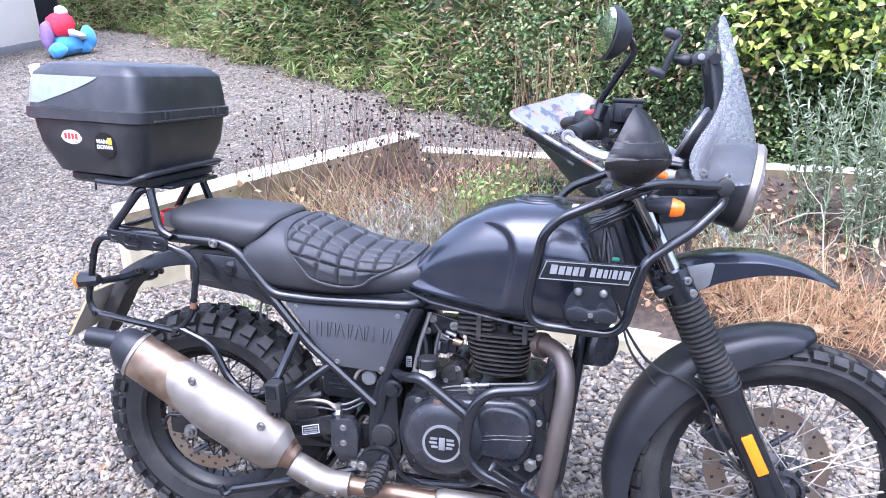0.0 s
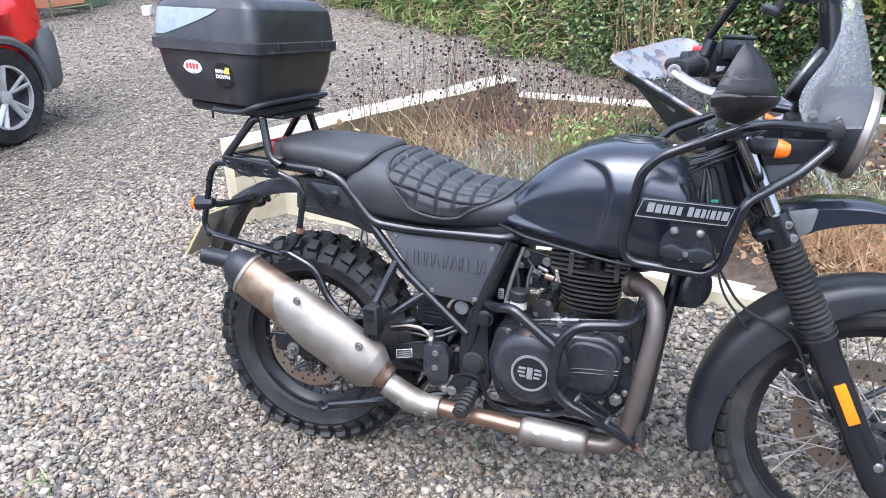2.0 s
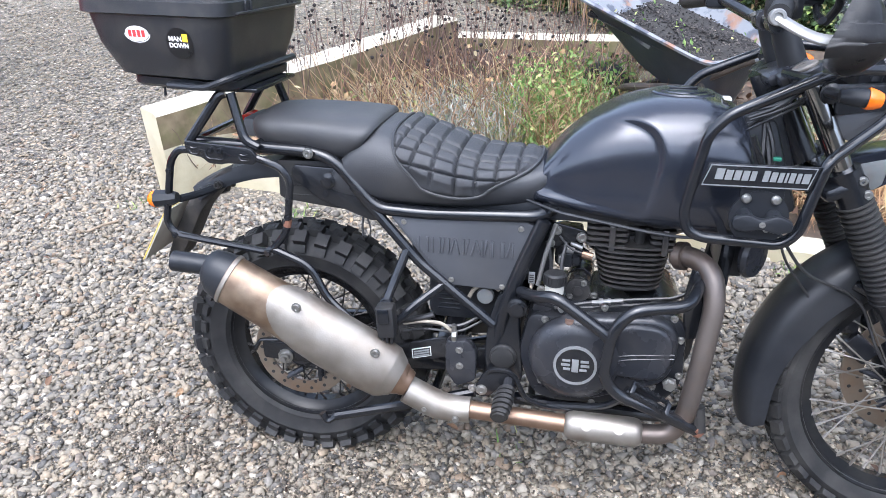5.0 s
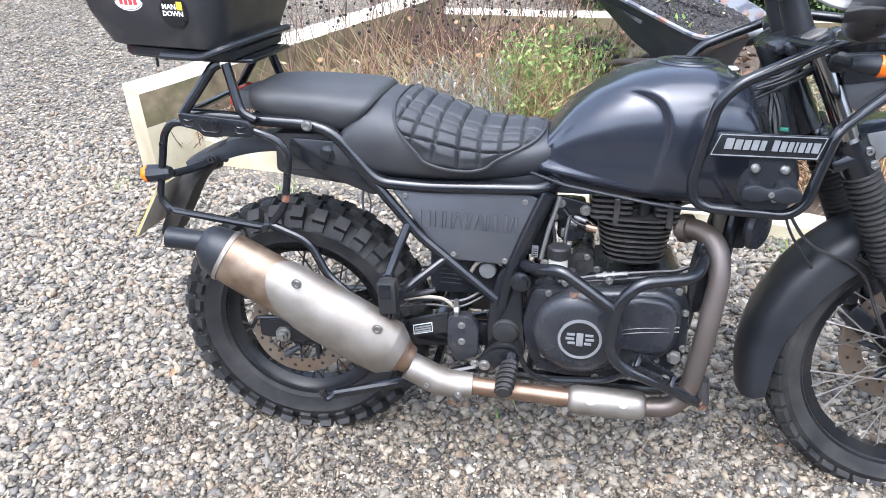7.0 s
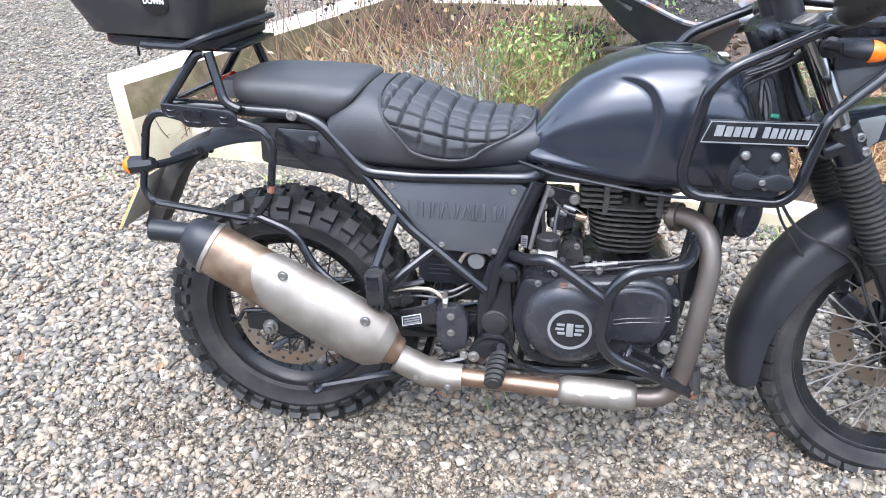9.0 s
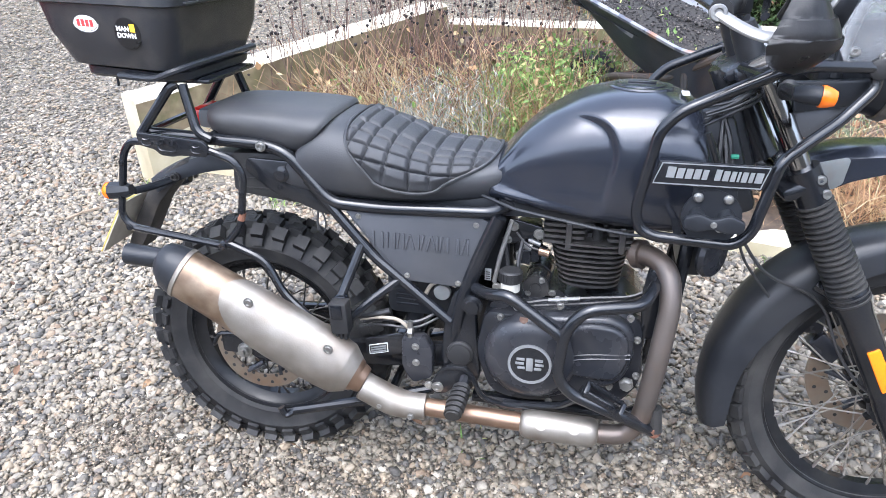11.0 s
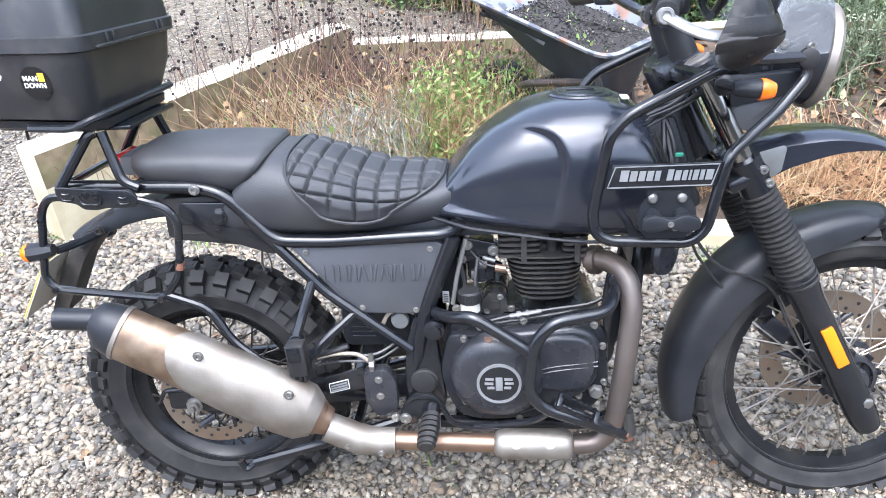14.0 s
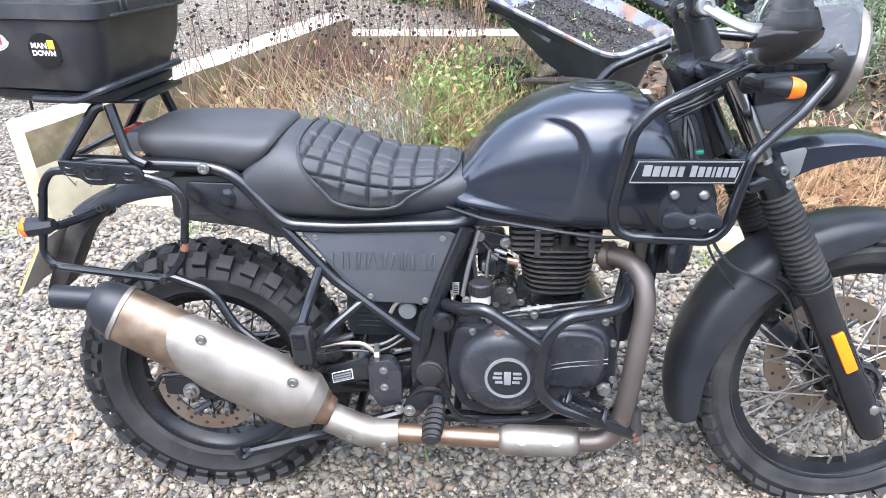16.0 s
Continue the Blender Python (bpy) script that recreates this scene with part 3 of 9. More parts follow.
def stems(name, pos, length, radius, mat_, label, lean=0.3, curl=0.1, seg=5, category="plant", parent=None, wiggle=0.15, aim=None):
    """Thin three-sided stalks."""
    n = len(pos)
    a = rs.rand(n) * 6.283
    h = np.stack([np.cos(a), np.sin(a), 0 * a], -1)
    if aim is not None:
        h = unit(h * 0.6 + np.array(aim))
    d = unit(h * lean * rs.rand(n)[:, None] + np.array([0, 0, 1.0]))
    L = (length[0] + (length[1] - length[0]) * rs.rand(n))[:, None]
    R = (radius[0] + (radius[1] - radius[0]) * rs.rand(n))[:, None]
    p, rows = pos.copy(), []
    for k in range(seg + 1):
        s = unit(np.cross(d, np.array([0.3, 0.9, 0.2])))
        u = np.cross(d, s)
        r = R * (1 - 0.6 * k / seg)
        rows.append(np.stack([p + r * (s * math.cos(q) + u * math.sin(q)) for q in (0, 2.094, 4.189)], 1))
        d = unit(d + wiggle * rs.randn(n, 3) + h * curl / seg)
        if k < seg:
            p = p + d * L / seg
    v = np.concatenate(rows, 1)
    f = np.array([(3 * k + q, 3 * k + (q + 1) % 3, 3 * k + 3 + (q + 1) % 3, 3 * k + 3 + q) for k in range(seg) for q in range(3)])[None] + (3 * seg + 3) * np.arange(n)[:, None, None]
    ob = mesh_arrays(name, v.reshape(-1, 3), f.reshape(-1, 4), mat_, parent)
    ob["kind"] = "stuff"
    if parent is None:
        tagged(ob, label, category, kind="stuff")
    return ob, p


def balls(name, pos, size, mat_, label, parent=None):
    n = len(pos)
    sz = (size[0] + (size[1] - size[0]) * rs.rand(n))[:, None, None]
    v = ICO_V[None] * sz * 0.5 * (1 + 0.3 * (rs.rand(n, 12, 1) - 0.5)) * np.array([1, 1, 0.9]) + pos[:, None]
    f = (ICO_F[None] + 12 * np.arange(n)[:, None, None]).reshape(-1, 3)
    return mesh_arrays(name, v.reshape(-1, 3), f, mat_, parent, label)


def in_bed(y):
    """Depth in the bed, from its front kerb to its back wall."""
    return 1.36 + 0.68 * (y - 1.4)


def bank(y):
    """How far the soil rises towards the back of the bed."""
    return 0.11 * np.clip((y - 1.4) / 1.44, 0, 1) ** 2


def scatter(n, x0, x1, y0, y1, z=0.13, inside_=True):
    xy = np.stack([x0 + (x1 - x0) * rs.rand(n * 3), y0 + (y1 - y0) * rs.rand(n * 3)], -1)
    if inside_:
        xy[:, 1] = in_bed(xy[:, 1])
        xy = xy[in_poly(xy, [(-1.0, 1.46), (-0.12, 2.66), (0.1, 2.78), (4.4, 2.80), (4.4, 0.86), (1.6, 1.17)])]
    xy = xy[:n]
    return np.concatenate([xy, (z + (bank(xy[:, 1]) if inside_ else 0.0 * xy[:, 1]))[:, None]], -1)


def clump(n, cx, cy, r, z=0.12):
    a, q = rs.rand(n) * 6.283, r * np.sqrt(rs.rand(n))
    cy = in_bed(cy) if cy > 1.18 else cy
    y = cy + q * np.sin(a)
    return np.stack([cx + q * np.cos(a), y, z + bank(y)], -1)


M_STALK = palette("dry_stalk", [(0, (0.133, 0.067, 0.044)), (0.4, (0.225, 0.128, 0.082)), (0.75, (0.35, 0.223, 0.14)), (1, (0.459, 0.312, 0.198))], 0.85, 0)
M_DARKSTALK = palette("dark_dry_stalk", [(0, (0.055, 0.032, 0.028)), (0.6, (0.125, 0.075, 0.062)), (1, (0.25, 0.17, 0.13))], 0.85, 0)
M_SEED = palette("seed_head", [(0, (0.005, 0.004, 0.004)), (1, (0.020, 0.014, 0.012))], 0.9, 0.5, 400)
M_STRAW = palette("straw", [(0, (0.248, 0.144, 0.067)), (0.35, (0.343, 0.23, 0.113)), (0.7, (0.411, 0.315, 0.175)), (1, (0.447, 0.393, 0.248))], 0.8, 0, transmit=0.25)
M_RUST = palette("rusty_dead_grass", [(0, (0.174, 0.083, 0.04)), (0.5, (0.315, 0.174, 0.085)), (1, (0.464, 0.316, 0.173))], 0.8, 0, transmit=0.25)
M_GREEN = palette("fresh_green", [(0, (0.073, 0.143, 0.034)), (0.5, (0.145, 0.247, 0.056)), (0.8, (0.266, 0.342, 0.101)), (1, (0.436, 0.399, 0.18))], 0.55, 0, transmit=0.35)
M_SAGE = palette("grey_green", [(0, (0.10, 0.135, 0.07)), (0.5, (0.20, 0.25, 0.145)), (1, (0.36, 0.40, 0.28))], 0.75, 0, transmit=0.2)
M_SILVERLEAF = palette("silver_leaf", [(0, (0.12, 0.13, 0.105)), (0.6, (0.26, 0.265, 0.225)), (1, (0.44, 0.43, 0.39))], 0.8, 0, transmit=0.15)
M_LITTER = palette("leaf_litter", [(0, (0.03, 0.018, 0.013)), (0.4, (0.09, 0.05, 0.03)), (0.75, (0.22, 0.12, 0.06)), (0.93, (0.33, 0.23, 0.14)), (1, (0.5, 0.42, 0.25))], 0.8, 0)
M_STRAP = palette("strap_leaf", [(0, (0.08, 0.145, 0.035)), (0.35, (0.18, 0.27, 0.075)), (0.62, (0.32, 0.39, 0.14)), (0.78, (0.44, 0.38, 0.20)), (0.9, (0.38, 0.27, 0.17)), (1, (0.52, 0.40, 0.27))], 0.5, 0, transmit=0.35)
M_IVY = palette("ivy_leaf", [(0, (0.050, 0.095, 0.040)), (0.5, (0.125, 0.200, 0.078)), (0.85, (0.230, 0.310, 0.130)), (0.96, (0.40, 0.42, 0.18)), (1, (0.50, 0.30, 0.18))], 0.5, 0, transmit=0.25)
M_LAUREL = palette("bright_hedge_leaf", [(0, (0.148, 0.245, 0.046)), (0.35, (0.326, 0.44, 0.076)), (0.7, (0.592, 0.612, 0.153)), (0.92, (0.68, 0.68, 0.306)), (1, (0.68, 0.44, 0.184))], 0.4, 0, transmit=0.35)
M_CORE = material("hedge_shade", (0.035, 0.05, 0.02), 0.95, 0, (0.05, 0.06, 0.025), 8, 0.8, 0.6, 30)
M_TWIG = palette("bare_twig", [(0, (0.12, 0.09, 0.06)), (0.6, (0.28, 0.22, 0.16)), (1, (0.45, 0.40, 0.32))], 0.85, 0)

# litter and weeds on the soil
leaf_cloud("leaf_litter", scatter(5200, -1.0, 4.4, 0.5, 3.4, 0.145) + rs.rand(5200, 1)[:len(scatter(5200, -1.0, 4.4, 0.5, 3.4))] * np.array([[0, 0, 0.03]]), np.array([0, 0, 0.05]), (0.02, 0.06), (0.015, 0.04), M_LITTER, "brown fallen leaves on the soil", 0.0, 1.0, "leaf litter")

# dried coneflowers: a dark seed head on each stalk
for cx, cy, r, n in ((-0.52, 2.35, 0.26, 55), (-0.15, 2.75, 0.34, 70), (0.28, 2.75, 0.34, 55), (-0.35, 3.0, 0.20, 30), (0.62, 2.95, 0.26, 30), (-0.72, 2.0, 0.13, 14), (0.05, 2.25, 0.22, 22)):
    base = clump(n, cx, cy, r, 0.15)
    ob, tips = stems("dried_coneflower", base, (0.28, 0.62), (0.0022, 0.0036), M_DARKSTALK, "", 0.35, 0.1, 6, wiggle=0.07)
    tagged(ob, "dried coneflower stalks with dark round seed heads", "dead flower", "coneflower clumps", "stuff")
    balls("seed_head", tips, (0.012, 0.021), M_SEED, "dark spiky seed head", ob)
    side = tips[: n // 2] + rs.randn(n // 2, 3) * np.array([0.05, 0.05, 0.05]) - np.array([0, 0, 0.05])
    balls("small_seed_head", side, (0.009, 0.018), M_SEED, "", ob)

# pale dry stalks and straw fanning out across the bed
stems("dry_stalks", scatter(330, -0.75, 0.75, 1.6, 2.9), (0.18, 0.46), (0.0022, 0.0042), M_STALK, "pale dry flower stalks in the bed", 0.7, 0.3, 6, wiggle=0.08)
stems("dry_stalks", scatter(210, -0.5, 0.6, 1.55, 2.3), (0.22, 0.52), (0.0019, 0.0038), M_STRAW, "straw-coloured dry stalks leaning over", 1.3, 0.5, 6, wiggle=0.08, aim=(-0.6, -0.2, 0))
stems("dry_stalks", scatter(190, 0.0, 1.0, 1.5, 2.5), (0.2, 0.55), (0.0019, 0.0038), M_STALK, "brown dry stalks leaning over", 1.2, 0.5, 6, wiggle=0.1, aim=(0.5, -0.3, 0))
blades("dry_grass", scatter(800, -0.4, 1.1, 1.45, 2.4), (0.12, 0.42), (0.002, 0.005), M_STRAW, "straw-coloured dry grass", 0.9, 1.6, 5, wiggle=0.15)
blades("dry_grass", scatter(700, 0.45, 1.05, 1.45, 2.1), (0.2, 0.5), (0.002, 0.005), M_RUST, "rust-brown dead grass", 0.9, 1.9, 5, wiggle=0.2)
blades("green_grass", scatter(1700, 0.25, 1.05, 1.5, 2.5), (0.16, 0.40), (0.003, 0.006), M_GREEN, "fresh green grass among dead stalks", 0.9, 1.4, 5, wiggle=0.1)
blades("wiry_grass", scatter(90, 0.65, 1.05, 1.55, 1.95), (0.35, 0.55), (0.0025, 0.004), M_SAGE, "wiry grey-green grass against the wheelbarrow", 0.8, 1.0, 7, wiggle=0.5)
leaf_cloud("green_weeds", np.concatenate([clump(1700, 0.58, 2.05, 0.27) + rs.rand(1700, 1) * np.array([[0, 0, 0.36]]), clump(800, 0.62, 1.72, 0.24) + rs.rand(800, 1) * np.array([[0, 0, 0.2]]), scatter(500, -0.8, 0.6, 1.55, 2.8) + rs.rand(500, 1) * np.array([[0, 0, 0.18]])]), np.array([0, 0, 0.4]), (0.015, 0.04), (0.008, 0.018), M_GREEN, "small green weeds in the bed", 0.0, 1.2)
leaf_cloud("pale_leaves", scatter(60, -0.8, 0.6, 1.6, 2.7, 0.2) + rs.rand(60, 1) * np.array([[0, 0, 0.25]]), np.array([0, 0, 0.3]), (0.025, 0.05), (0.018, 0.03), M_STRAW, "yellowing leaves", 0.2, 1.2)
wall_foot = np.array([(-0.95 + 0.78 * q, 1.36 + 1.16 * q, 0.12) for q in rs.rand(420)]) + rs.randn(420, 3) * np.array([0.07, 0.07, 0.01])
blades("dry_grass", wall_foot[:260], (0.12, 0.36), (0.002, 0.005), M_RUST, "brown dead grass against the bed wall", 0.9, 1.4, 5, wiggle=0.2)
stems("dry_stalks", wall_foot[260:], (0.18, 0.42), (0.0016, 0.003), M_DARKSTALK, "thin brown stalks against the bed wall", 0.9, 0.4, 6, wiggle=0.1)
leaf_cloud("green_weeds", wall_foot[:300] + rs.rand(300, 1) * np.array([[0, 0, 0.14]]), np.array([0, 0, 0.3]), (0.02, 0.05), (0.012, 0.026), M_LITTER, "withered leaves against the bed wall", 0.1, 1.2)
# lavender
lav = clump(330, 0.12, 1.68, 0.27)
blades("lavender", lav, (0.14, 0.33), (0.003, 0.006), M_SILVERLEAF, "grey-green lavender bush", 0.9, 0.2, 3, "lavender")
leaf_cloud("lavender", clump(1900, 0.12, 1.68, 0.28) + rs.rand(1900, 1) ** 1.5 * np.array([[0, 0, 0.27]]), np.array([0, 0, 0.9]), (0.02, 0.045), (0.003, 0.006), M_SILVERLEAF, "grey-green lavender leaves", 0.0, 0.8, "lavender")
leaf_cloud("lavender", clump(900, 1.62, 1.95, 0.22) + rs.rand(900, 1) * np.array([[0, 0, 0.22]]), np.array([0, 0, 0.9]), (0.02, 0.05), (0.003, 0.006), M_SAGE, "grey-green lavender leaves", 0.0, 0.8, "lavender")
# bed beyond the front wheel: rusty grass, mulch, bare twigs, silver shrubs
blades("rusty_grass", np.concatenate([clump(900, 1.72, 1.42, 0.26), clump(600, 2.05, 1.25, 0.25), clump(500, 1.45, 1.7, 0.22)]), (0.12, 0.34), (0.002, 0.005), M_RUST, "rust-brown dead grass mound behind the front wheel", 1.3, 1.8, 5, wiggle=0.35)
blades("rusty_grass", clump(500, 1.75, 1.5, 0.4), (0.12, 0.34), (0.002, 0.005), M_STRAW, "pale dead grass behind the front wheel", 1.3, 1.8, 5, wiggle=0.35)
stems("bare_twigs", scatter(60, 1.8, 3.4, 1.4, 2.6), (0.25, 0.6), (0.003, 0.006), M_TWIG, "bare pale twigs", 1.6, 0.6, 6, wiggle=0.3)
blades("green_grass", scatter(350, 1.6, 3.4, 1.3, 2.9), (0.08, 0.2), (0.004, 0.008), M_GREEN, "green weeds between twigs", 1.0, 1.4, 4)
for k, (cx, cy) in enumerate(((2.0, 2.75), (2.32, 2.65), (2.65, 2.5), (2.5, 2.95), (3.0, 2.6), (2.2, 2.45), (2.9, 2.2))):
    ob, tips = stems("silver_shrub", clump(16, cx, cy, 0.10), (0.55, 0.95), (0.003, 0.005), M_SAGE, "", 0.35, 0.1, 8, wiggle=0.06)
    tagged(ob, "upright shrub with narrow silver-green leaves", "shrub", "silver shrubs", "stuff")
    me = ob.data
    co = np.empty(len(me.vertices) * 3, np.float32)
    me.vertices.foreach_get("co", co)
    co = co.reshape(16, -1, 3)
    t = rs.rand(900)
    pick = rs.randint(0, 16, 900)
    k0 = (t * 0.999 * 8).astype(int)
    a, b = co[pick, 3 * k0], co[pick, 3 * k0 + 3]
    pos = a + (b - a) * (t * 8 - k0)[:, None]
    leaf_cloud("shrub_leaf", pos, rs.randn(900, 3) * np.array([1, 1, 0.3]) + np.array([0, 0, 0.7]), (0.025, 0.055), (0.006, 0.011), M_SAGE, "", -0.2, 0.4, parent=ob)

# a few green weeds in the gravel
for cx, cy, n in ((-0.50, 1.15, 40), (-1.28, 1.12, 12), (-1.17, 1.17, 14), (1.42, 0.97, 30), (0.55, -0.02, 8), (-0.60, -0.60, 14), (-0.66, -0.68, 12)):
    blades("gravel_weed", clump(n, cx, cy, 0.07, 0.0), (0.02, 0.055), (0.003, 0.007), M_GREEN, "small green weed in the gravel", 1.3, 1.0, 3, "weed")
rs2 = scatter(160, -2.0, 2.0, -0.7, 1.3, 0.012, False)
leaf_cloud("fallen_leaves", rs2, np.array([0, 0, 0.02]), (0.015, 0.04), (0.01, 0.02), M_LITTER, "scattered dead leaves on the gravel", 0.0, 0.5, "leaf litter")

# a dandelion and a bark chip at the edge of the drive
dandelion = new("dandelion")
dandelion.matrix_basis = pose(-0.452, -0.655, 0.004)
tagged(dandelion, "yellow dandelion in flower on the gravel", "flower")
bm = BM()
tube(bm, [(0.004, 0, -0.005), (0.002, 0, 0.012), (0, 0, 0.024)], 0.0022, 8, 0.01)
part("stem", bm, M_GREEN, dandelion)
bm = BM()
for ring_n, reach, rise in ((26, 0.021, 0.004), (22, 0.016, 0.009), (16, 0.010, 0.012)):
    for k in range(ring_n):
        a = 2 * math.pi * k / ring_n + rise * 40
        d, e = Vector((math.cos(a), math.sin(a), 0)), Vector((-math.sin(a), math.cos(a), 0))
        q = [d * 0.002 + at(0, 0, 0.024), d * reach * 0.6 + e * 0.0018 + at(0, 0, 0.024 + rise), d * reach + e * 0.0012 + at(0, 0, 0.024 + rise * 0.9), d * reach - e * 0.0012 + at(0, 0, 0.024 + rise * 0.9), d * reach * 0.6 - e * 0.0018 + at(0, 0, 0.024 + rise)]
        bm.faces.new([bm.verts.new(p) for p in q])
part("flower_head", bm, material("dandelion_yellow", (0.80, 0.50, 0.005), 0.6, 0.0, (0.85, 0.58, 0.02), 200, 0.6), dandelion, "bright yellow petals", smooth=False)
bm = BM()
prism(bm, [(-0.028, 0.002), (0.026, 0.0), (0.030, 0.010), (0.012, 0.014), (-0.024, 0.012)], -0.008, 0.008, 0.002)
chip = part("bark_chip", bm, material("brown_bark", (0.10, 0.055, 0.035), 0.85, 0.0, (0.17, 0.10, 0.07), 60, 0.8, 0.5, 200), None, pose_=pose(-0.605, -0.64, 0.010, 0, 0, 12))
tagged(chip, "brown bark chip lying on the gravel", "bark chip")

# ==== hedge along the drive ====
HEDGE = [(-12.5, 13.0), (-8.9, 11.0), (-7.3, 10.5), (-5.5, 9.25), (-3.8, 7.8), (-2.7, 6.8), (-1.4, 6.0), (0.0, 5.0), (1.3, 4.0), (2.4, 3.5), (4.5, 3.3), (8, 3.25)]
hx = np.array(HEDGE, float)
seg_len = np.r_[0, np.cumsum(np.linalg.norm(np.diff(hx, axis=0), axis=1))]


def hedge_face(s, z, depth):
    """A point on the hedge: s along its foot, z up, depth into it."""
    x, y = np.interp(s, seg_len, hx[:, 0]), np.interp(s, seg_len, hx[:, 1])
    x2, y2 = np.interp(s + 0.2, seg_len, hx[:, 0]), np.interp(s + 0.2, seg_len, hx[:, 1])
    d = unit(np.stack([x2 - x, y2 - y], -1))
    nrm = np.stack([-d[:, 1], d[:, 0]], -1)
    wob = 0.22 * np.sin(s * 2.1) * np.sin(z * 2.7 + s) + 0.12 * np.sin(s * 5.3 + z * 4)
    p = np.stack([x, y], -1) + nrm * (depth + wob + 0.14 * z)[:, None]
    return np.stack([p[:, 0], p[:, 1], z], -1), np.concatenate([-nrm, 0.35 * np.ones((len(s), 1))], -1)


# dark core: the shade deep between the leaves, put into its colour
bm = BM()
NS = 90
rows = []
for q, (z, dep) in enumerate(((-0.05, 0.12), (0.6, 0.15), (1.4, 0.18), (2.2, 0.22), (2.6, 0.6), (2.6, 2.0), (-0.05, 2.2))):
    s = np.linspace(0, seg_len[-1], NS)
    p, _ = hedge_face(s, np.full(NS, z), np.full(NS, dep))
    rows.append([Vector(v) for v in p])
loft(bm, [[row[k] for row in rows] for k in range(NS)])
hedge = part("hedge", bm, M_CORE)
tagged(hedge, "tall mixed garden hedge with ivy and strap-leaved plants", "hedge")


def hedge_pts(n, s0, s1, z0, z1, d0, d1, power=1.0):
    s, z = s0 + (s1 - s0) * rs.rand(n), z0 + (z1 - z0) * rs.rand(n) ** power
    return hedge_face(s, z, d0 + (d1 - d0) * rs.rand(n))


S_A, S_B, S_C = float(seg_len[7]) - 0.3, float(seg_len[8]) - 0.4, float(seg_len[-1])
p, o = hedge_pts(24000, 2.0, S_A + 1.8, 0.02, 1.9, -0.08, 0.22)
leaf_cloud("strap_leaf", p, o + np.array([0, 0, 0.25]), (0.10, 0.22), (0.012, 0.026), M_STRAP, "", 0.35, 0.9, parent=hedge)
p, o = hedge_pts(3600, 2.0, S_A + 1.8, 0.0, 1.3, -0.10, 0.18)
ob, _ = blades("strap_leaf", p, (0.12, 0.30), (0.010, 0.020), M_STRAP, "", 2.2, 2.4, 4, parent=hedge)
p, o = hedge_pts(1800, 2.0, S_A + 1.8, 0.0, 0.12, -0.15, 0.1)
ob, _ = blades("strap_leaf", p, (0.14, 0.34), (0.010, 0.020), M_STRAP, "", 1.6, 2.0, 4, parent=hedge)
p, o = hedge_pts(16000, 1.0, S_A + 1.0, 0.3, 2.6, -0.10, 0.2)
leaf_cloud("ivy_leaf", p, o, (0.05, 0.09), (0.03, 0.055), M_IVY, "", 0.3, 0.9, parent=hedge)
p, o = hedge_pts(100000, S_A + 0.1, S_C, 0.0, 2.3, -0.20, 0.17)
leaf_cloud("ivy_leaf", p, o, (0.024, 0.050), (0.016, 0.034), M_IVY, "", 0.4, 1.1, parent=hedge)
p, o = hedge_pts(2600, S_A - 0.6, S_B + 1.2, 0.2, 1.9, -0.22, 0.1)
leaf_cloud("withered_leaf", p, o, (0.03, 0.07), (0.015, 0.035), M_LITTER, "", 0.5, 1.0, parent=hedge)
p, o = hedge_pts(17000, S_B + 0.9, S_C, 0.75, 2.7, -0.35, 0.1)
leaf_cloud("bright_leaf", p, o, (0.05, 0.105), (0.025, 0.050), M_LAUREL, "", 0.35, 0.9, parent=hedge)
p, o = hedge_pts(5000, S_B, S_C, 0.2, 1.2, -0.25, 0.1)
leaf_cloud("bright_leaf", p, o, (0.03, 0.06), (0.015, 0.03), M_GREEN, "", 0.35, 0.9, parent=hedge)
p, o = hedge_pts(130, S_B - 0.8, S_B - 0.05, 0.0, 0.2, -0.4, 0.0)
stems("hedge_stalk", p, (0.4, 0.8), (0.003, 0.006), M_STRAW, "", 0.3, 0.05, 5, parent=hedge, wiggle=0.06)
p, o = hedge_pts(14, 3.0, S_A, 0.0, 0.2, -0.4, 0.1)
stems("hedge_stalk", p, (0.6, 1.3), (0.004, 0.008), M_STRAW, "", 0.35, 0.05, 5, parent=hedge, wiggle=0.08)
p, o = hedge_pts(420, 2.0, S_B, 0.0, 0.06, -0.5, 0.0)
p[:, 2] = 0.01 + 0.02 * rs.rand(len(p))
leaf_cloud("fallen_leaf", p, o * 0.1, (0.025, 0.06), (0.015, 0.03), M_LITTER, "", 0.0, 0.5, parent=hedge)

# ==== wheelbarrow ====
M_TRAY = material("worn_black_barrow_paint", (0.011, 0.015, 0.023), 0.36, 0.1, (0.024, 0.030, 0.040), 9, 0.8, 0.3, 120, 0.1, dirt=(0.12, 0.10, 0.08), dirt_scale=12, dirt_amount=0.15, specular=0.3)
M_TRAYIN = material("flaking_galvanised_tray", (0.155, 0.162, 0.175), 0.6, 0.0, (0.05, 0.057, 0.075), 17, 0.9, 0.5, 90, 0.1, dirt=(0.20, 0.10, 0.055), dirt_scale=12, dirt_amount=0.85, detail=9, crisp=1.0)
M_COMPOST = palette("compost", [(0, (0.008, 0.007, 0.007)), (0.7, (0.026, 0.023, 0.022)), (0.95, (0.07, 0.06, 0.055)), (1, (0.16, 0.14, 0.12))], 0.95, 0.4, 200)
M_PIPE_GREY = material("grey_plastic_pipe", (0.20, 0.21, 0.22), 0.55, 0.0, (0.27, 0.28, 0.29), 18, 0.7, 0.1, 200)
barrow = new("wheelbarrow")
barrow.matrix_basis = pose(0, 0, 0)
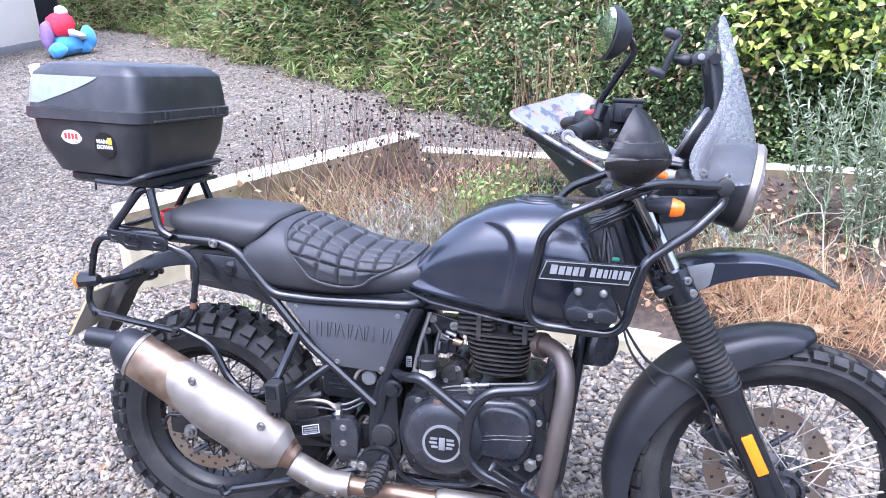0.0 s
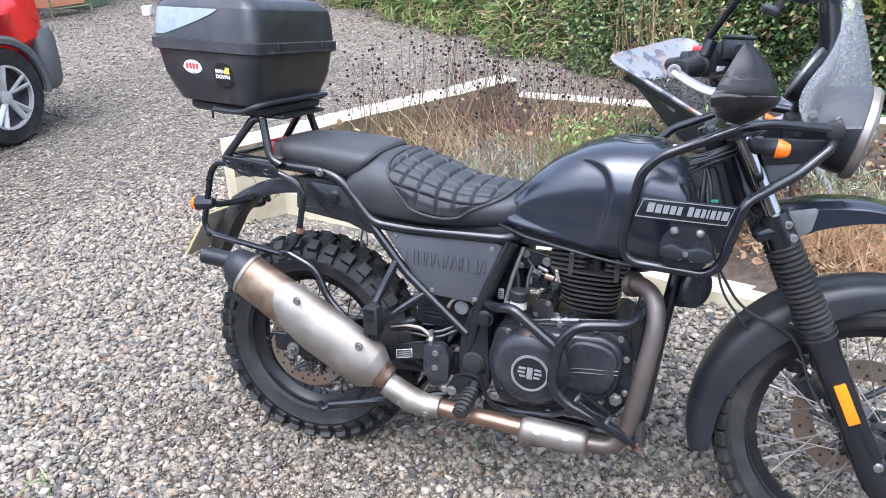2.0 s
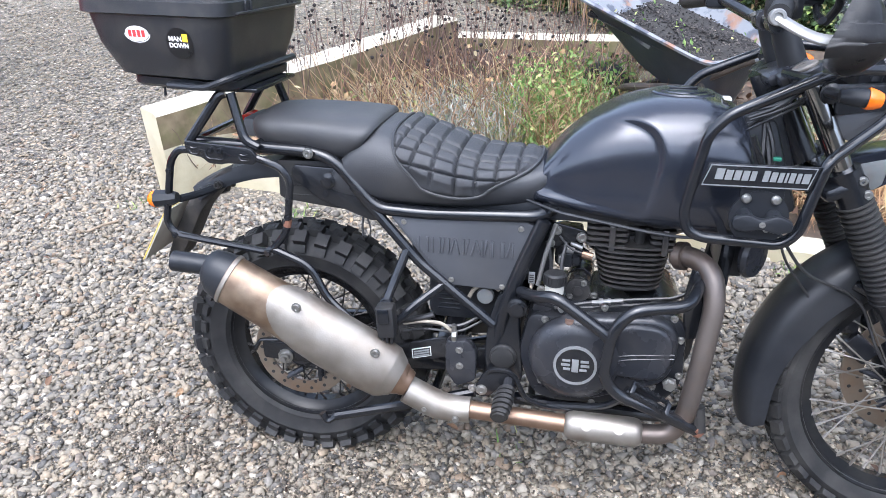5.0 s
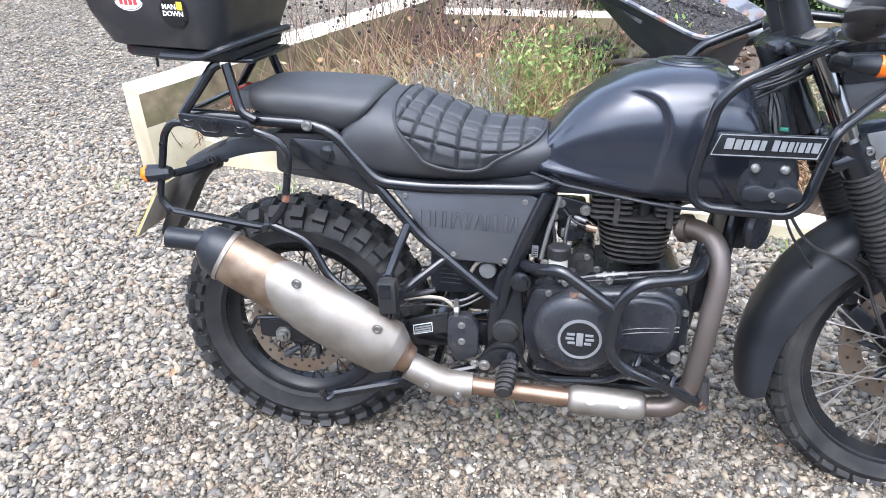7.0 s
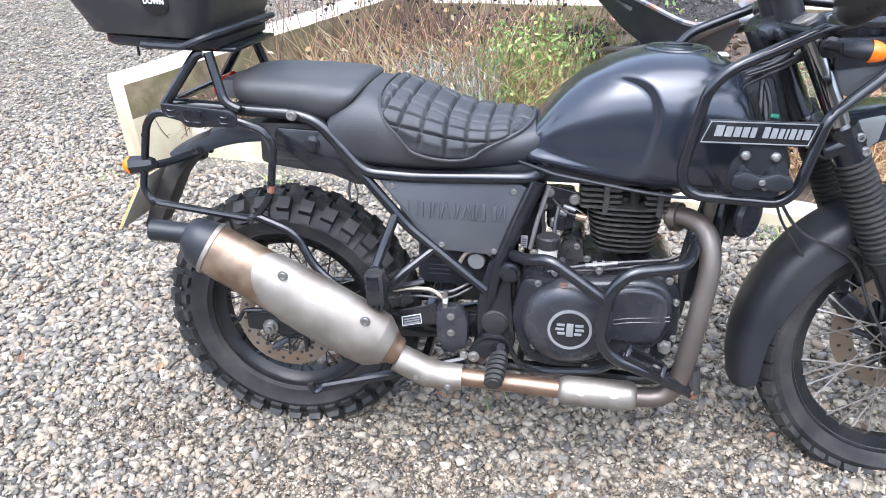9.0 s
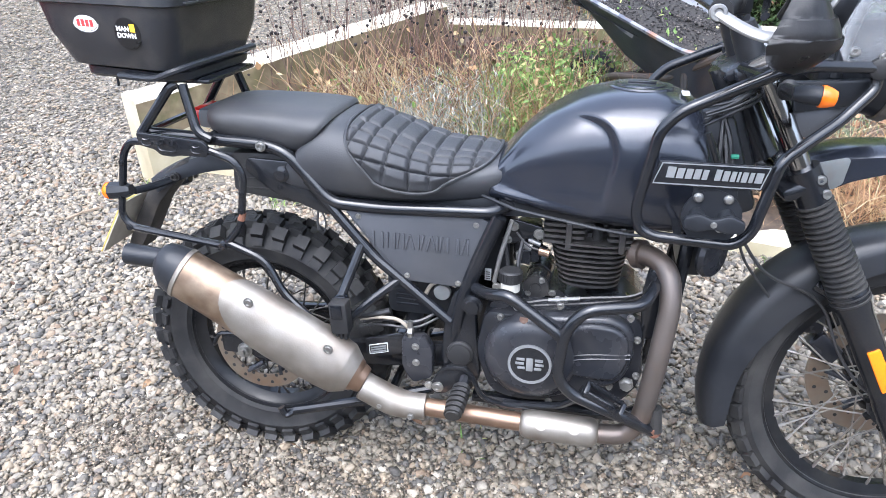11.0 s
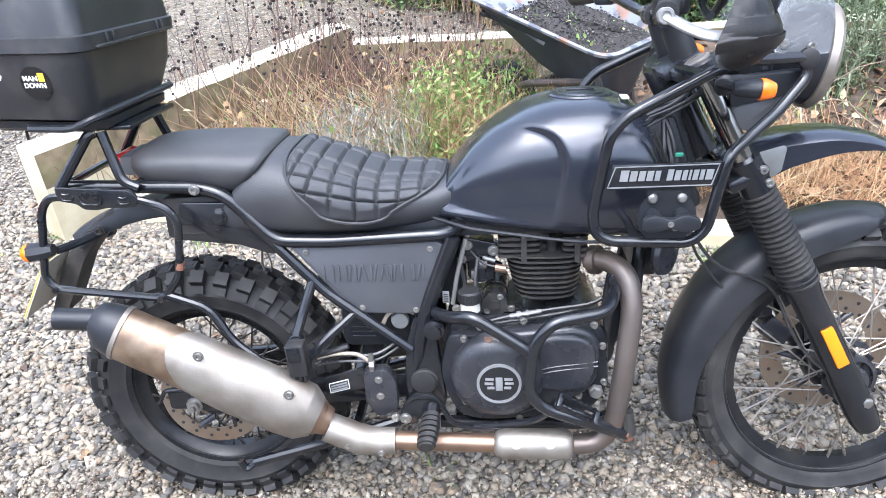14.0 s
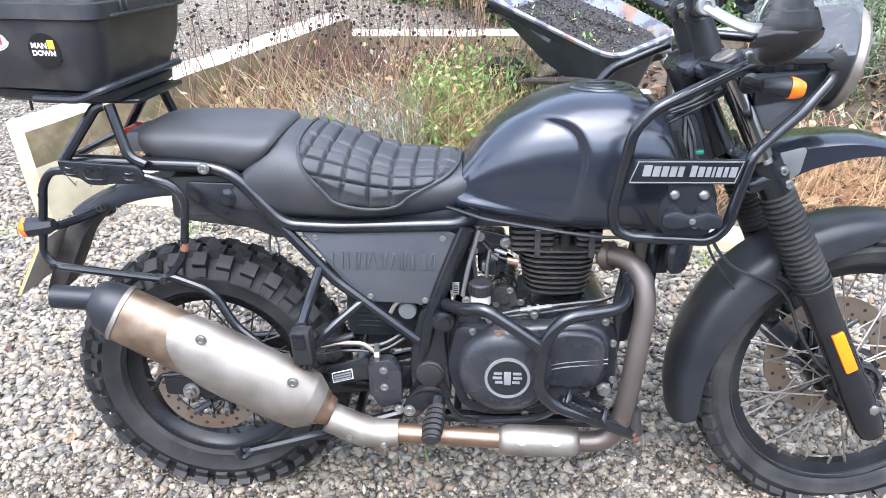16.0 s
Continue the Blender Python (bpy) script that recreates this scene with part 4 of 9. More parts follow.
tagged(barrow, "old wheelbarrow with flaking grey paint, full of dark compost", "wheelbarrow")
A, B_, C_, D_ = at(0.55, 1.755, 0.79), at(1.075, 1.265, 0.645), at(1.345, 1.56, 0.655), at(0.85, 2.19, 0.81)
mid_top = (A + B_ + C_ + D_) / 4


def tray_ring(f, z_lo, k_in=0.0, r=0.09):
    """The tray's outline: f 1 at the rim, 0 at its floor."""
    pts = []
    for p in (A, B_, C_, D_):
        q = mid_top + (p - mid_top) * (0.56 + 0.44 * f) + at(0.07, -0.11, 0) * (1 - f)
        q.z = p.z - 0.21 * (1 - f) + (0.005 if k_in else 0.0) * (1 - f)
        c = at(mid_top.x, mid_top.y, q.z)
        pts.append(q + (c - q).normalized() * k_in)
    return rounded(pts, r, True, 6)


bm = BM()
outer = [tray_ring(f, 0.42) for f in (0.0, 0.12, 0.5, 0.96, 1.0)]
lip = [[p + (p - at(mid_top.x, mid_top.y, p.z)).normalized() * d + at(0, 0, dz) for p in tray_ring(1.0, 0.42)] for d, dz in ((0.020, 0.0), (0.024, 0.010), (0.006, 0.016))]
inner_ = [tray_ring(f, 0.425, 0.006) for f in (0.98, 0.5, 0.12, 0.0)]
loft(bm, outer + lip + inner_)
tray = part("tray", bm, M_TRAY, barrow, "dented tray, black outside, flaking grey inside")
tray.data.materials.append(M_TRAYIN)
nring = len(outer[0])
for f in tray.data.polygons:
    if min(f.vertices) >= nring * 5:
        f.material_index = 1
bm = BM()
ring = tray_ring(0.86, 0.42, 0.008)
c0 = bm.verts.new(at(mid_top.x, mid_top.y, 0.69))
loops = []
for f in (0.25, 0.5, 0.75, 1.0):
    loops.append([bm.verts.new(at(mid_top.x + (p.x - mid_top.x) * f, mid_top.y + (p.y - mid_top.y) * f, 0.69 * (1 - f * f) + min(p.z, 0.712) * f * f + 0.02 * noise.noise(p * 9 * f))) for p in ring])
for k in range(nring):
    bm.faces.new((c0, loops[0][k], loops[0][(k + 1) % nring]))
for a, b in zip(loops, loops[1:]):
    for k in range(nring):
        bm.faces.new((a[k], a[(k + 1) % nring], b[(k + 1) % nring], b[k]))
part("compost", bm, material("black_compost", (0.010, 0.009, 0.008), 0.9, 0.0, (0.030, 0.026, 0.023), 60, 0.9, 1.0, 120, 0.05), barrow, "dark compost with seedlings")
crumb_xy = []
for q in range(5200):
    p = random.choice(ring)
    f = math.sqrt(random.random())
    j = random.random()
    p2 = ring[(ring.index(p) + 1) % nring]
    p = p.lerp(p2, j)
    crumb_xy.append((mid_top.x + (p.x - mid_top.x) * f * 0.97, mid_top.y + (p.y - mid_top.y) * f * 0.97, 0.69 * (1 - f * f) + min(p.z, 0.712) * f * f + 0.004))
crumb = balls("compost_crumb", np.array(crumb_xy), (0.003, 0.011), M_COMPOST, "", barrow)
crumb["kind"] = "stuff"
leaf_cloud("seedling", np.array(crumb_xy)[rs.randint(0, 5200, 45)] + rs.rand(45, 1) * np.array([[0, 0, 0.02]]), np.array([0, 0, 0.8]), (0.01, 0.026), (0.006, 0.013), M_GREEN, "", 0.0, 1.0, parent=barrow)["kind"] = "stuff"
bm = BM()
hdir = ((B_ + C_) / 2 - (A + D_) / 2)
hdir = Vector((hdir.x, hdir.y, 0)).normalized()
hs_ = Vector((-hdir.y, hdir.x, 0))
far_side = hs_ * 0.40
NEAR_HANDLE = [at(0.80, 1.62, 0.45), at(1.011, 1.40, 0.526), at(1.042, 1.37, 0.553), at(1.223, 1.24, 0.697), at(1.323, 1.165, 0.725)]
for off, last in ((Vector(), 5), (far_side, 3)):
    hub = at(mid_top.x, mid_top.y, 0.27) - hdir * 0.36
    tube(bm, [hub + off * 0.12] + [p + off for p in NEAR_HANDLE[:last]], 0.015, 10, 0.06)
    leg0 = at(0.93, 1.49, 0.49) + off
    tube(bm, [leg0, leg0 + hdir * 0.10 + at(0, 0, -0.36), leg0 + hdir * 0.24 + at(0, 0, -0.35), leg0 + hdir * 0.20 + at(0, 0, 0.08)], 0.013, 8, 0.05)
part("barrow_frame", bm, material("rusty_barrow_tube", (0.025, 0.025, 0.026), 0.55, 0.2, (0.07, 0.05, 0.038), 14, 0.9, 0.3, 200), barrow)
bm = BM()
tube(bm, [NEAR_HANDLE[3], NEAR_HANDLE[4], NEAR_HANDLE[4] + (NEAR_HANDLE[4] - NEAR_HANDLE[3]) * 0.15], 0.019, 12, 0)
pieces("handle_grip", bm, material("grey_grip", (0.16, 0.17, 0.18), 0.6), barrow, "grey plastic handle grip")
bm = BM()
wc = at(mid_top.x, mid_top.y, 0.27) - hdir * 0.34
lathe(bm, [(0.11, -0.03), (0.15, -0.038), (0.175, -0.02), (0.178, 0.0), (0.175, 0.02), (0.15, 0.038), (0.11, 0.03), (0.04, 0.04), (0.04, -0.04)], wc, hs_, 32, cap=False, closed=True)
part("barrow_wheel", bm, M_TYRE, barrow)

bm = BM()
tube(bm, [(1.625, 1.95, 0.12), (1.40, 1.95, 0.45)], 0.019, 12, 0)
pipe = part("pipe", bm, M_PIPE_GREY)
tagged(pipe, "grey plastic pipe stub leaning in the soil", "pipe")
bm = BM()
tube(bm, [(-1.33, 0.85, 0.012), (-1.29, 0.905, 0.018), (-1.25, 0.96, 0.012)], 0.006, 7, 0.02, radii=None)
stick = part("stick", bm, M_TWIG)
tagged(stick, "short dry brown stick lying on the gravel", "stick")

# ==== red car ====
M_CAR = material("red_car_paint", (0.52, 0.022, 0.018), 0.25, 0.0, (0.58, 0.03, 0.024), 3, 0.5, 0.0, None, 0.04, coat=0.6)
M_CARALLOY = material("painted_alloy_wheel", (0.50, 0.505, 0.51), 0.32, 0.35, (0.42, 0.42, 0.42), 20, 0.6, 0.0, None, 0.08, dirt=(0.2, 0.17, 0.14), dirt_scale=14, dirt_amount=0.3)
M_CARGLASS = material("tinted_car_glass", (0.02, 0.024, 0.026), 0.06, 0.0, rough_var=0.02)
car = new("car")
car.matrix_basis = pose(-3.235, 1.83, 0, 0, 0, 4)
tagged(car, "red hatchback with grey rear bumper parked on the gravel", "car")
# local frame: the near flank is x = 0, the tail is towards +y
bm = BM()
CAR = [(-3.02, 0.70, 0.28, 0.62), (-2.95, 0.80, 0.22, 0.70), (-2.6, 0.84, 0.20, 0.86), (-2.0, 0.85, 0.20, 0.95), (-1.0, 0.85, 0.20, 0.98), (0.0, 0.85, 0.20, 1.00), (0.30, 0.83, 0.24, 1.00), (0.48, 0.78, 0.32, 0.98), (0.58, 0.68, 0.42, 0.95)]
rings = []
for y in np.linspace(-3.02, 0.58, 60):
    hw, z0, z1 = table(CAR, y)
    ring = []
    for k in range(36):
        a = 2 * math.pi * k / 36
        c, s = math.cos(a), math.sin(a)
        z = (z0 + z1) / 2 + (z1 - z0) / 2 * math.copysign(abs(s) ** 0.4, s)
        x = -0.85 + hw * math.copysign(abs(c) ** 0.3, c) * (1 - 0.06 * max(0, (z - 0.6) / 0.4))
        for wy in (0.0, -2.42):
            d = math.hypot(y - wy, z - 0.31)
            if d < 0.36 and abs(c) > 0.3:
                x = -0.85 + (x + 0.85) * 0.80
        ring.append(at(x, y, z))
    rings.append(ring)
loft(bm, rings)
body = part("car_body", bm, M_CAR, car, angle=40)
bm = BM()
CAB = [(-2.15, 0.70, 0.98), (-1.55, 0.66, 1.36), (-1.0, 0.63, 1.43), (-0.2, 0.62, 1.42), (0.25, 0.60, 1.33), (0.55, 0.66, 1.0)]
rings = []
for y in np.linspace(-2.15, 0.55, 30):
    hw, zt = table(CAB, y)
    rings.append([at(-0.85 - hw - 0.08, y, 0.93), at(-0.85 - hw, y, zt - 0.05), at(-0.85 - hw + 0.08, y, zt), at(-0.85 + hw - 0.08, y, zt), at(-0.85 + hw, y, zt - 0.05), at(-0.85 + hw + 0.08, y, 0.93)])
loft(bm, rings)
cabin = part("car_roof", bm, M_CAR, car)
bm = BM()
for ya, yb in ((-1.45, -0.62), (-0.55, 0.12)):
    vs = [bm.verts.new(p) for p in (at(-0.128, ya - 0.12, 1.02), at(-0.128, yb + 0.02, 1.02), at(-0.208, yb, 1.32), at(-0.205, ya + 0.12, 1.32))]
    bm.faces.new(vs)
bmesh.ops.solidify(bm, geom=bm.faces[:], thickness=0.006)
part("car_window", bm, M_CARGLASS, cabin)
bm = BM()
rings = []
for z, g in ((0.26, -0.03), (0.30, 0.0), (0.44, 0.012), (0.60, 0.004), (0.66, -0.03)):
    rings.append([at(p.x + 0, p.y, z) for p in rounded([(-0.02 + g, 0.36, 0), (-0.02 + g, 0.50, 0), (-0.20, 0.70 + g, 0), (-1.50, 0.70 + g, 0), (-1.68 - g, 0.50, 0), (-1.68 - g, 0.36, 0)], 0.14, True, 5)])
loft(bm, rings)
part("rear_bumper", bm, M_CARGREY, car, "scuffed dark grey rear bumper")
bm = BM()
rings = []
for k in range(25):
    a = radians(-8 + 196 * k / 24)
    rings.append([at(-0.035 + dx, r * math.cos(a), 0.31 + r * math.sin(a)) for r, dx in ((0.330, 0.0), (0.335, 0.022), (0.365, 0.026), (0.385, 0.012), (0.385, 0.0))])
loft(bm, rings)
part("wheel_arch_trim", bm, M_CARGREY, car)
bm = BM()
prism(bm, smooth_outline([(0.31, 0.76), (0.47, 0.70), (0.44, 0.96), (0.28, 0.98)], 0.04), -0.10, -0.04, 0.01)
for v in bm.verts:
    v.co = at(v.co.y - 0.015, v.co.x, v.co.z)
part("car_tail_light", bm, M_RED, car)
for x_, dx in ((-0.10, 1), (-1.60, -1)):
    for y_ in (0.0, -2.42):
        bm = BM()
        lathe(bm, [(0.20, -0.09), (0.29, -0.10), (0.312, -0.07), (0.315, 0.0), (0.312, 0.06), (0.29, 0.09), (0.205, 0.085), (0.20, 0.07)], at(x_, y_, 0.308), (dx, 0, 0), 48, cap=False, closed=True)
        tyre_ = part("car_tyre", bm, M_TYRE, car)
        bm = BM()
        lathe(bm, [(0.205, 0.085), (0.20, 0.06), (0.19, -0.02), (0.10, -0.03)], at(x_, y_, 0.308), (dx, 0, 0), 40, cap=False)
        part("wheel_well", bm, M_CARGREY, tyre_)
        bm = BM()
        lathe(bm, [(0.207, 0.075), (0.205, 0.088), (0.192, 0.088), (0.190, 0.06)], at(x_, y_, 0.308), (dx, 0, 0), 40, cap=False, closed=True)
        rim_ = part("alloy_wheel", bm, M_CARALLOY, tyre_, "silver five-spoke alloy wheel")
        bm = BM()
        lathe(bm, [(0.05, 0.03), (0.048, 0.07), (0.03, 0.078), (0.001, 0.078)], at(x_, y_, 0.308), (dx, 0, 0), 20)
        for k in range(5):
            a = 2 * math.pi * k / 5 + 0.4
            for q in (-0.17, 0.17):
                tube(bm, [at(x_ + dx * 0.06, y_ + 0.04 * math.cos(a), 0.308 + 0.04 * math.sin(a)), at(x_ + dx * 0.078, y_ + 0.198 * math.cos(a + q), 0.308 + 0.198 * math.sin(a + q))], 0.020, 8, 0, flat=0.6)
        spokes_ = pieces("alloy_spoke", bm, M_CARALLOY, tyre_)

# ==== house wall, trough, chest at the end of the drive ====
M_HOUSE = material("cream_house_render", (0.78, 0.74, 0.64), 0.85, 0, (0.82, 0.79, 0.70), 4, 0.6, 0.3, 60)
M_PLINTH = material("grey_plinth", (0.16, 0.165, 0.17), 0.8, 0, (0.22, 0.22, 0.22), 6, 0.6, 0.3, 60)
hm = pose(-7.80, 8.72, 0, 0, 0, 1)
bm = BM()
box(bm, (-2.5, -4.5, 1.39), (5.0, 9.0, 2.62), 0.01)
house = part("house", bm, M_HOUSE, None, pose_=hm)
tagged(house, "cream rendered house with a dark grey plinth", "house")
bm = BM()
box(bm, (-2.48, -4.48, 0.0), (5.0, 9.0, 0.20), 0.01)
part("plinth", bm, M_PLINTH, house, "dark grey painted plinth")
bm = BM()
prism(bm, [(-5.3, 2.65), (0.35, 2.65), (-2.5, 4.3)], -9.3, 0.3, 0.01)
part("house_roof", bm, material("slate", (0.10, 0.105, 0.115), 0.6, 0, (0.15, 0.15, 0.16), 3, 0.7, 0.3, 20), house)
bm = BM()
rings = [[at(x * f, y * f2, z) for x, y in ((-0.34, -0.11), (0.34, -0.11), (0.34, 0.11), (-0.34, 0.11))] for f, f2, z in ((0.86, 0.8, 0.0), (0.97, 0.95, 0.20), (1.02, 1.05, 0.205), (1.02, 1.05, 0.23), (0.95, 0.9, 0.23), (0.9, 0.85, 0.17))]
loft(bm, rings)
trough = part("planter_trough", bm, material("terracotta", (0.48, 0.19, 0.10), 0.8, 0, (0.55, 0.25, 0.15), 10, 0.7, 0.2, 120), None, pose_=pose(-7.17, 6.14, 0.13, 0, 0, 75))
tagged(trough, "terracotta trough on a green stand by the house", "planter")
plant_stand = new("plant_stand")
plant_stand.matrix_basis = pose(-7.09, 6.14, 0, 0, 0, 75)
tagged(plant_stand, "weathered green metal plant stand on the gravel", "plant stand")
M_STAND = material("weathered_green_metal", (0.10, 0.12, 0.07), 0.7, 0.2, (0.20, 0.17, 0.11), 10, 0.8, 0.2, 90)
for sx in (-0.26, 0.26):
    for sy in (-0.14, 0.14):
        bm = BM()
        tube(bm, [(sx * 1.05, sy * 1.15, 0), (sx, sy, 0.85)], 0.013, 8, 0)
        part("stand_leg", bm, M_STAND, plant_stand)
for sy in (-0.14, 0.14):
    bm = BM()
    tube(bm, [(-0.27, sy, 0.115), (0.27, sy, 0.115)], 0.010, 8, 0)
    part("stand_rail", bm, M_STAND, plant_stand)
for sx in (-0.26, 0.26):
    bm = BM()
    tube(bm, [(sx, -0.14, 0.60), (sx, 0.14, 0.60)], 0.009, 8, 0)
    part("stand_rail", bm, M_STAND, plant_stand)


def blob(bm, c, r, turn=None, seg=20):
    """A rounded lump of half axes r at c."""
    m = Matrix.Translation(c) @ (turn.to_4x4() if turn is not None else Matrix()) @ Matrix.Diagonal((*r, 1))
    return bmesh.ops.create_uvsphere(bm, u_segments=seg, v_segments=seg // 2, radius=1, matrix=m)["verts"]


# plush toy in a knitted hat, one plain shape
bm = BM()
TOY = [((0, 0, 0.15), (0.22, 0.27, 0.17), 0), ((0.06, 0.36, 0.20), (0.12, 0.13, 0.16), 0), ((0.05, 0.26, 0.10), (0.13, 0.14, 0.11), 0), ((0.18, -0.24, 0.10), (0.11, 0.13, 0.10), 0), ((0.05, -0.27, 0.30), (0.10, 0.085, 0.19), 1), ((0.02, -0.02, 0.40), (0.18, 0.20, 0.19), 2), ((0.06, 0.10, 0.29), (0.21, 0.20, 0.055), 3), ((0.0, 0.05, 0.60), (0.085, 0.09, 0.075), 3)]
spans = []
for c, r, k in TOY:
    n0 = len(bm.faces)
    blob(bm, c, r, Matrix.Rotation(radians(-24 if k > 1 else 0), 3, "X"))
    spans.append((n0, len(bm.faces), k))
for v in bm.verts:
    v.co += 0.03 * Vector((noise.noise(v.co * 9), noise.noise(v.co * 9 + at(5, 0, 0)), noise.noise(v.co * 9 + at(0, 7, 0))))
    v.co.z = max(v.co.z, 0.002)
toy = part("plush_toy", bm, material("blue_plush", (0.06, 0.27, 0.62), 0.95, 0, (0.10, 0.36, 0.72), 20, 0.8, 0.6, 90, sheen=0.3), None, pose_=pose(-6.78, 7.93, 0, 0, 0, -14))
for m_ in (material("violet_plush", (0.22, 0.13, 0.26), 0.95, 0, (0.30, 0.19, 0.34), 20, 0.8, 0.6, 90), material("red_felt", (0.62, 0.02, 0.05), 0.9, 0, (0.70, 0.05, 0.08), 20, 0.7, 0.5, 90), material("white_plush", (0.78, 0.77, 0.76), 0.95, 0, (0.68, 0.67, 0.66), 25, 0.8, 0.8, 70)):
    toy.data.materials.append(m_)
for n0, n1, k in spans:
    for q in range(n0, n1):
        toy.data.polygons[q].material_index = k
tagged(toy, "blue plush toy in a red and white hat on the gravel", "plush toy")
bm = BM()
box(bm, (0, 0, 0.06), (0.10, 0.13, 0.12), 0.012)
carton = part("small_box", bm, material("white_card", (0.75, 0.75, 0.74), 0.7, 0, (0.66, 0.66, 0.65), 12, 0.5), None, pose_=pose(-6.04, 6.44, 0, 0, 0, 20))
tagged(carton, "small white box lying on the gravel drive", "box")
bm = BM()
box(bm, (0, 0, 0.45), (0.5, 0.45, 0.9), 0.02)
box(bm, (0, 0, 0.92), (0.56, 0.5, 0.05), 0.015)
chest = part("garden_chest", bm, material("green_paint", (0.12, 0.19, 0.12), 0.6, 0, (0.18, 0.24, 0.16), 8, 0.7, 0.2, 80), None, pose_=pose(-7.50, 6.85, 0, 0, 0, 4))
tagged(chest, "faded green garden chest by the house", "chest")
bm = BM()
lathe(bm, [(0.24, 0), (0.30, 0.75), (0.32, 0.76), (0.32, 0.82), (0.26, 0.86), (0.001, 0.88)], (0, 0, 0), (0, 0, 1), 24)
bin_ = part("dustbin", bm, M_PLASTIC, None, pose_=pose(-8.35, 9.45, 0))
tagged(bin_, "dark plastic dustbin beside the house", "bin")

# ==== motorcycle ====
# local frame: x forward, y to its left, z up; it leans on its side stand
bike = new("motorcycle")
bike.matrix_basis = pose(-0.0193, -0.0675, -0.0219, -9.53, 0.50, 0.85) @ Matrix.Scale(1.032, 4)
tagged(bike, "matt black adventure motorcycle with top box leaning on its stand", "motorcycle")
RAKE = 28.0
AXIS = Vector((-math.sin(radians(RAKE)), 0, math.cos(radians(RAKE))))
HEAD = Vector((1.055, 0, 0.95))
STEER = Matrix.Translation(HEAD) @ Matrix.Rotation(radians(4.5), 4, AXIS) @ Matrix.Translation(-HEAD)


def both(fn):
    for s in (-1, 1):
        fn(s)


def knob(bm, c, r, a, lat, la, ll, h, tilt):
    """One tread block on a tyre: at angle a and sideways lat, la by ll, standing h high, leaning by tilt."""
    vs = []
    rad = Vector((math.cos(a), 0, math.sin(a)))
    tan = Vector((-math.sin(a), 0, math.cos(a)))
    side = Vector((0, 1, 0))
    up = (rad * math.cos(tilt) + side * math.sin(tilt)).normalized()
    ac = (side * math.cos(tilt) - rad * math.sin(tilt)).normalized()
    o = Vector(c) + rad * r + side * lat
    for k, s in ((-0.6, 1.0), (1, 0.93)):
        for i, j in ((-1, -1), (1, -1), (1, 1), (-1, 1)):
            vs.append(bm.verts.new(o + up * h * k + tan * la * s * i + ac * ll * s * j))
    for f in ((4, 5, 6, 7), (0, 1, 5, 4), (1, 2, 6, 5), (2, 3, 7, 6), (3, 0, 4, 7)):
        bm.faces.new([vs[q] for q in f])


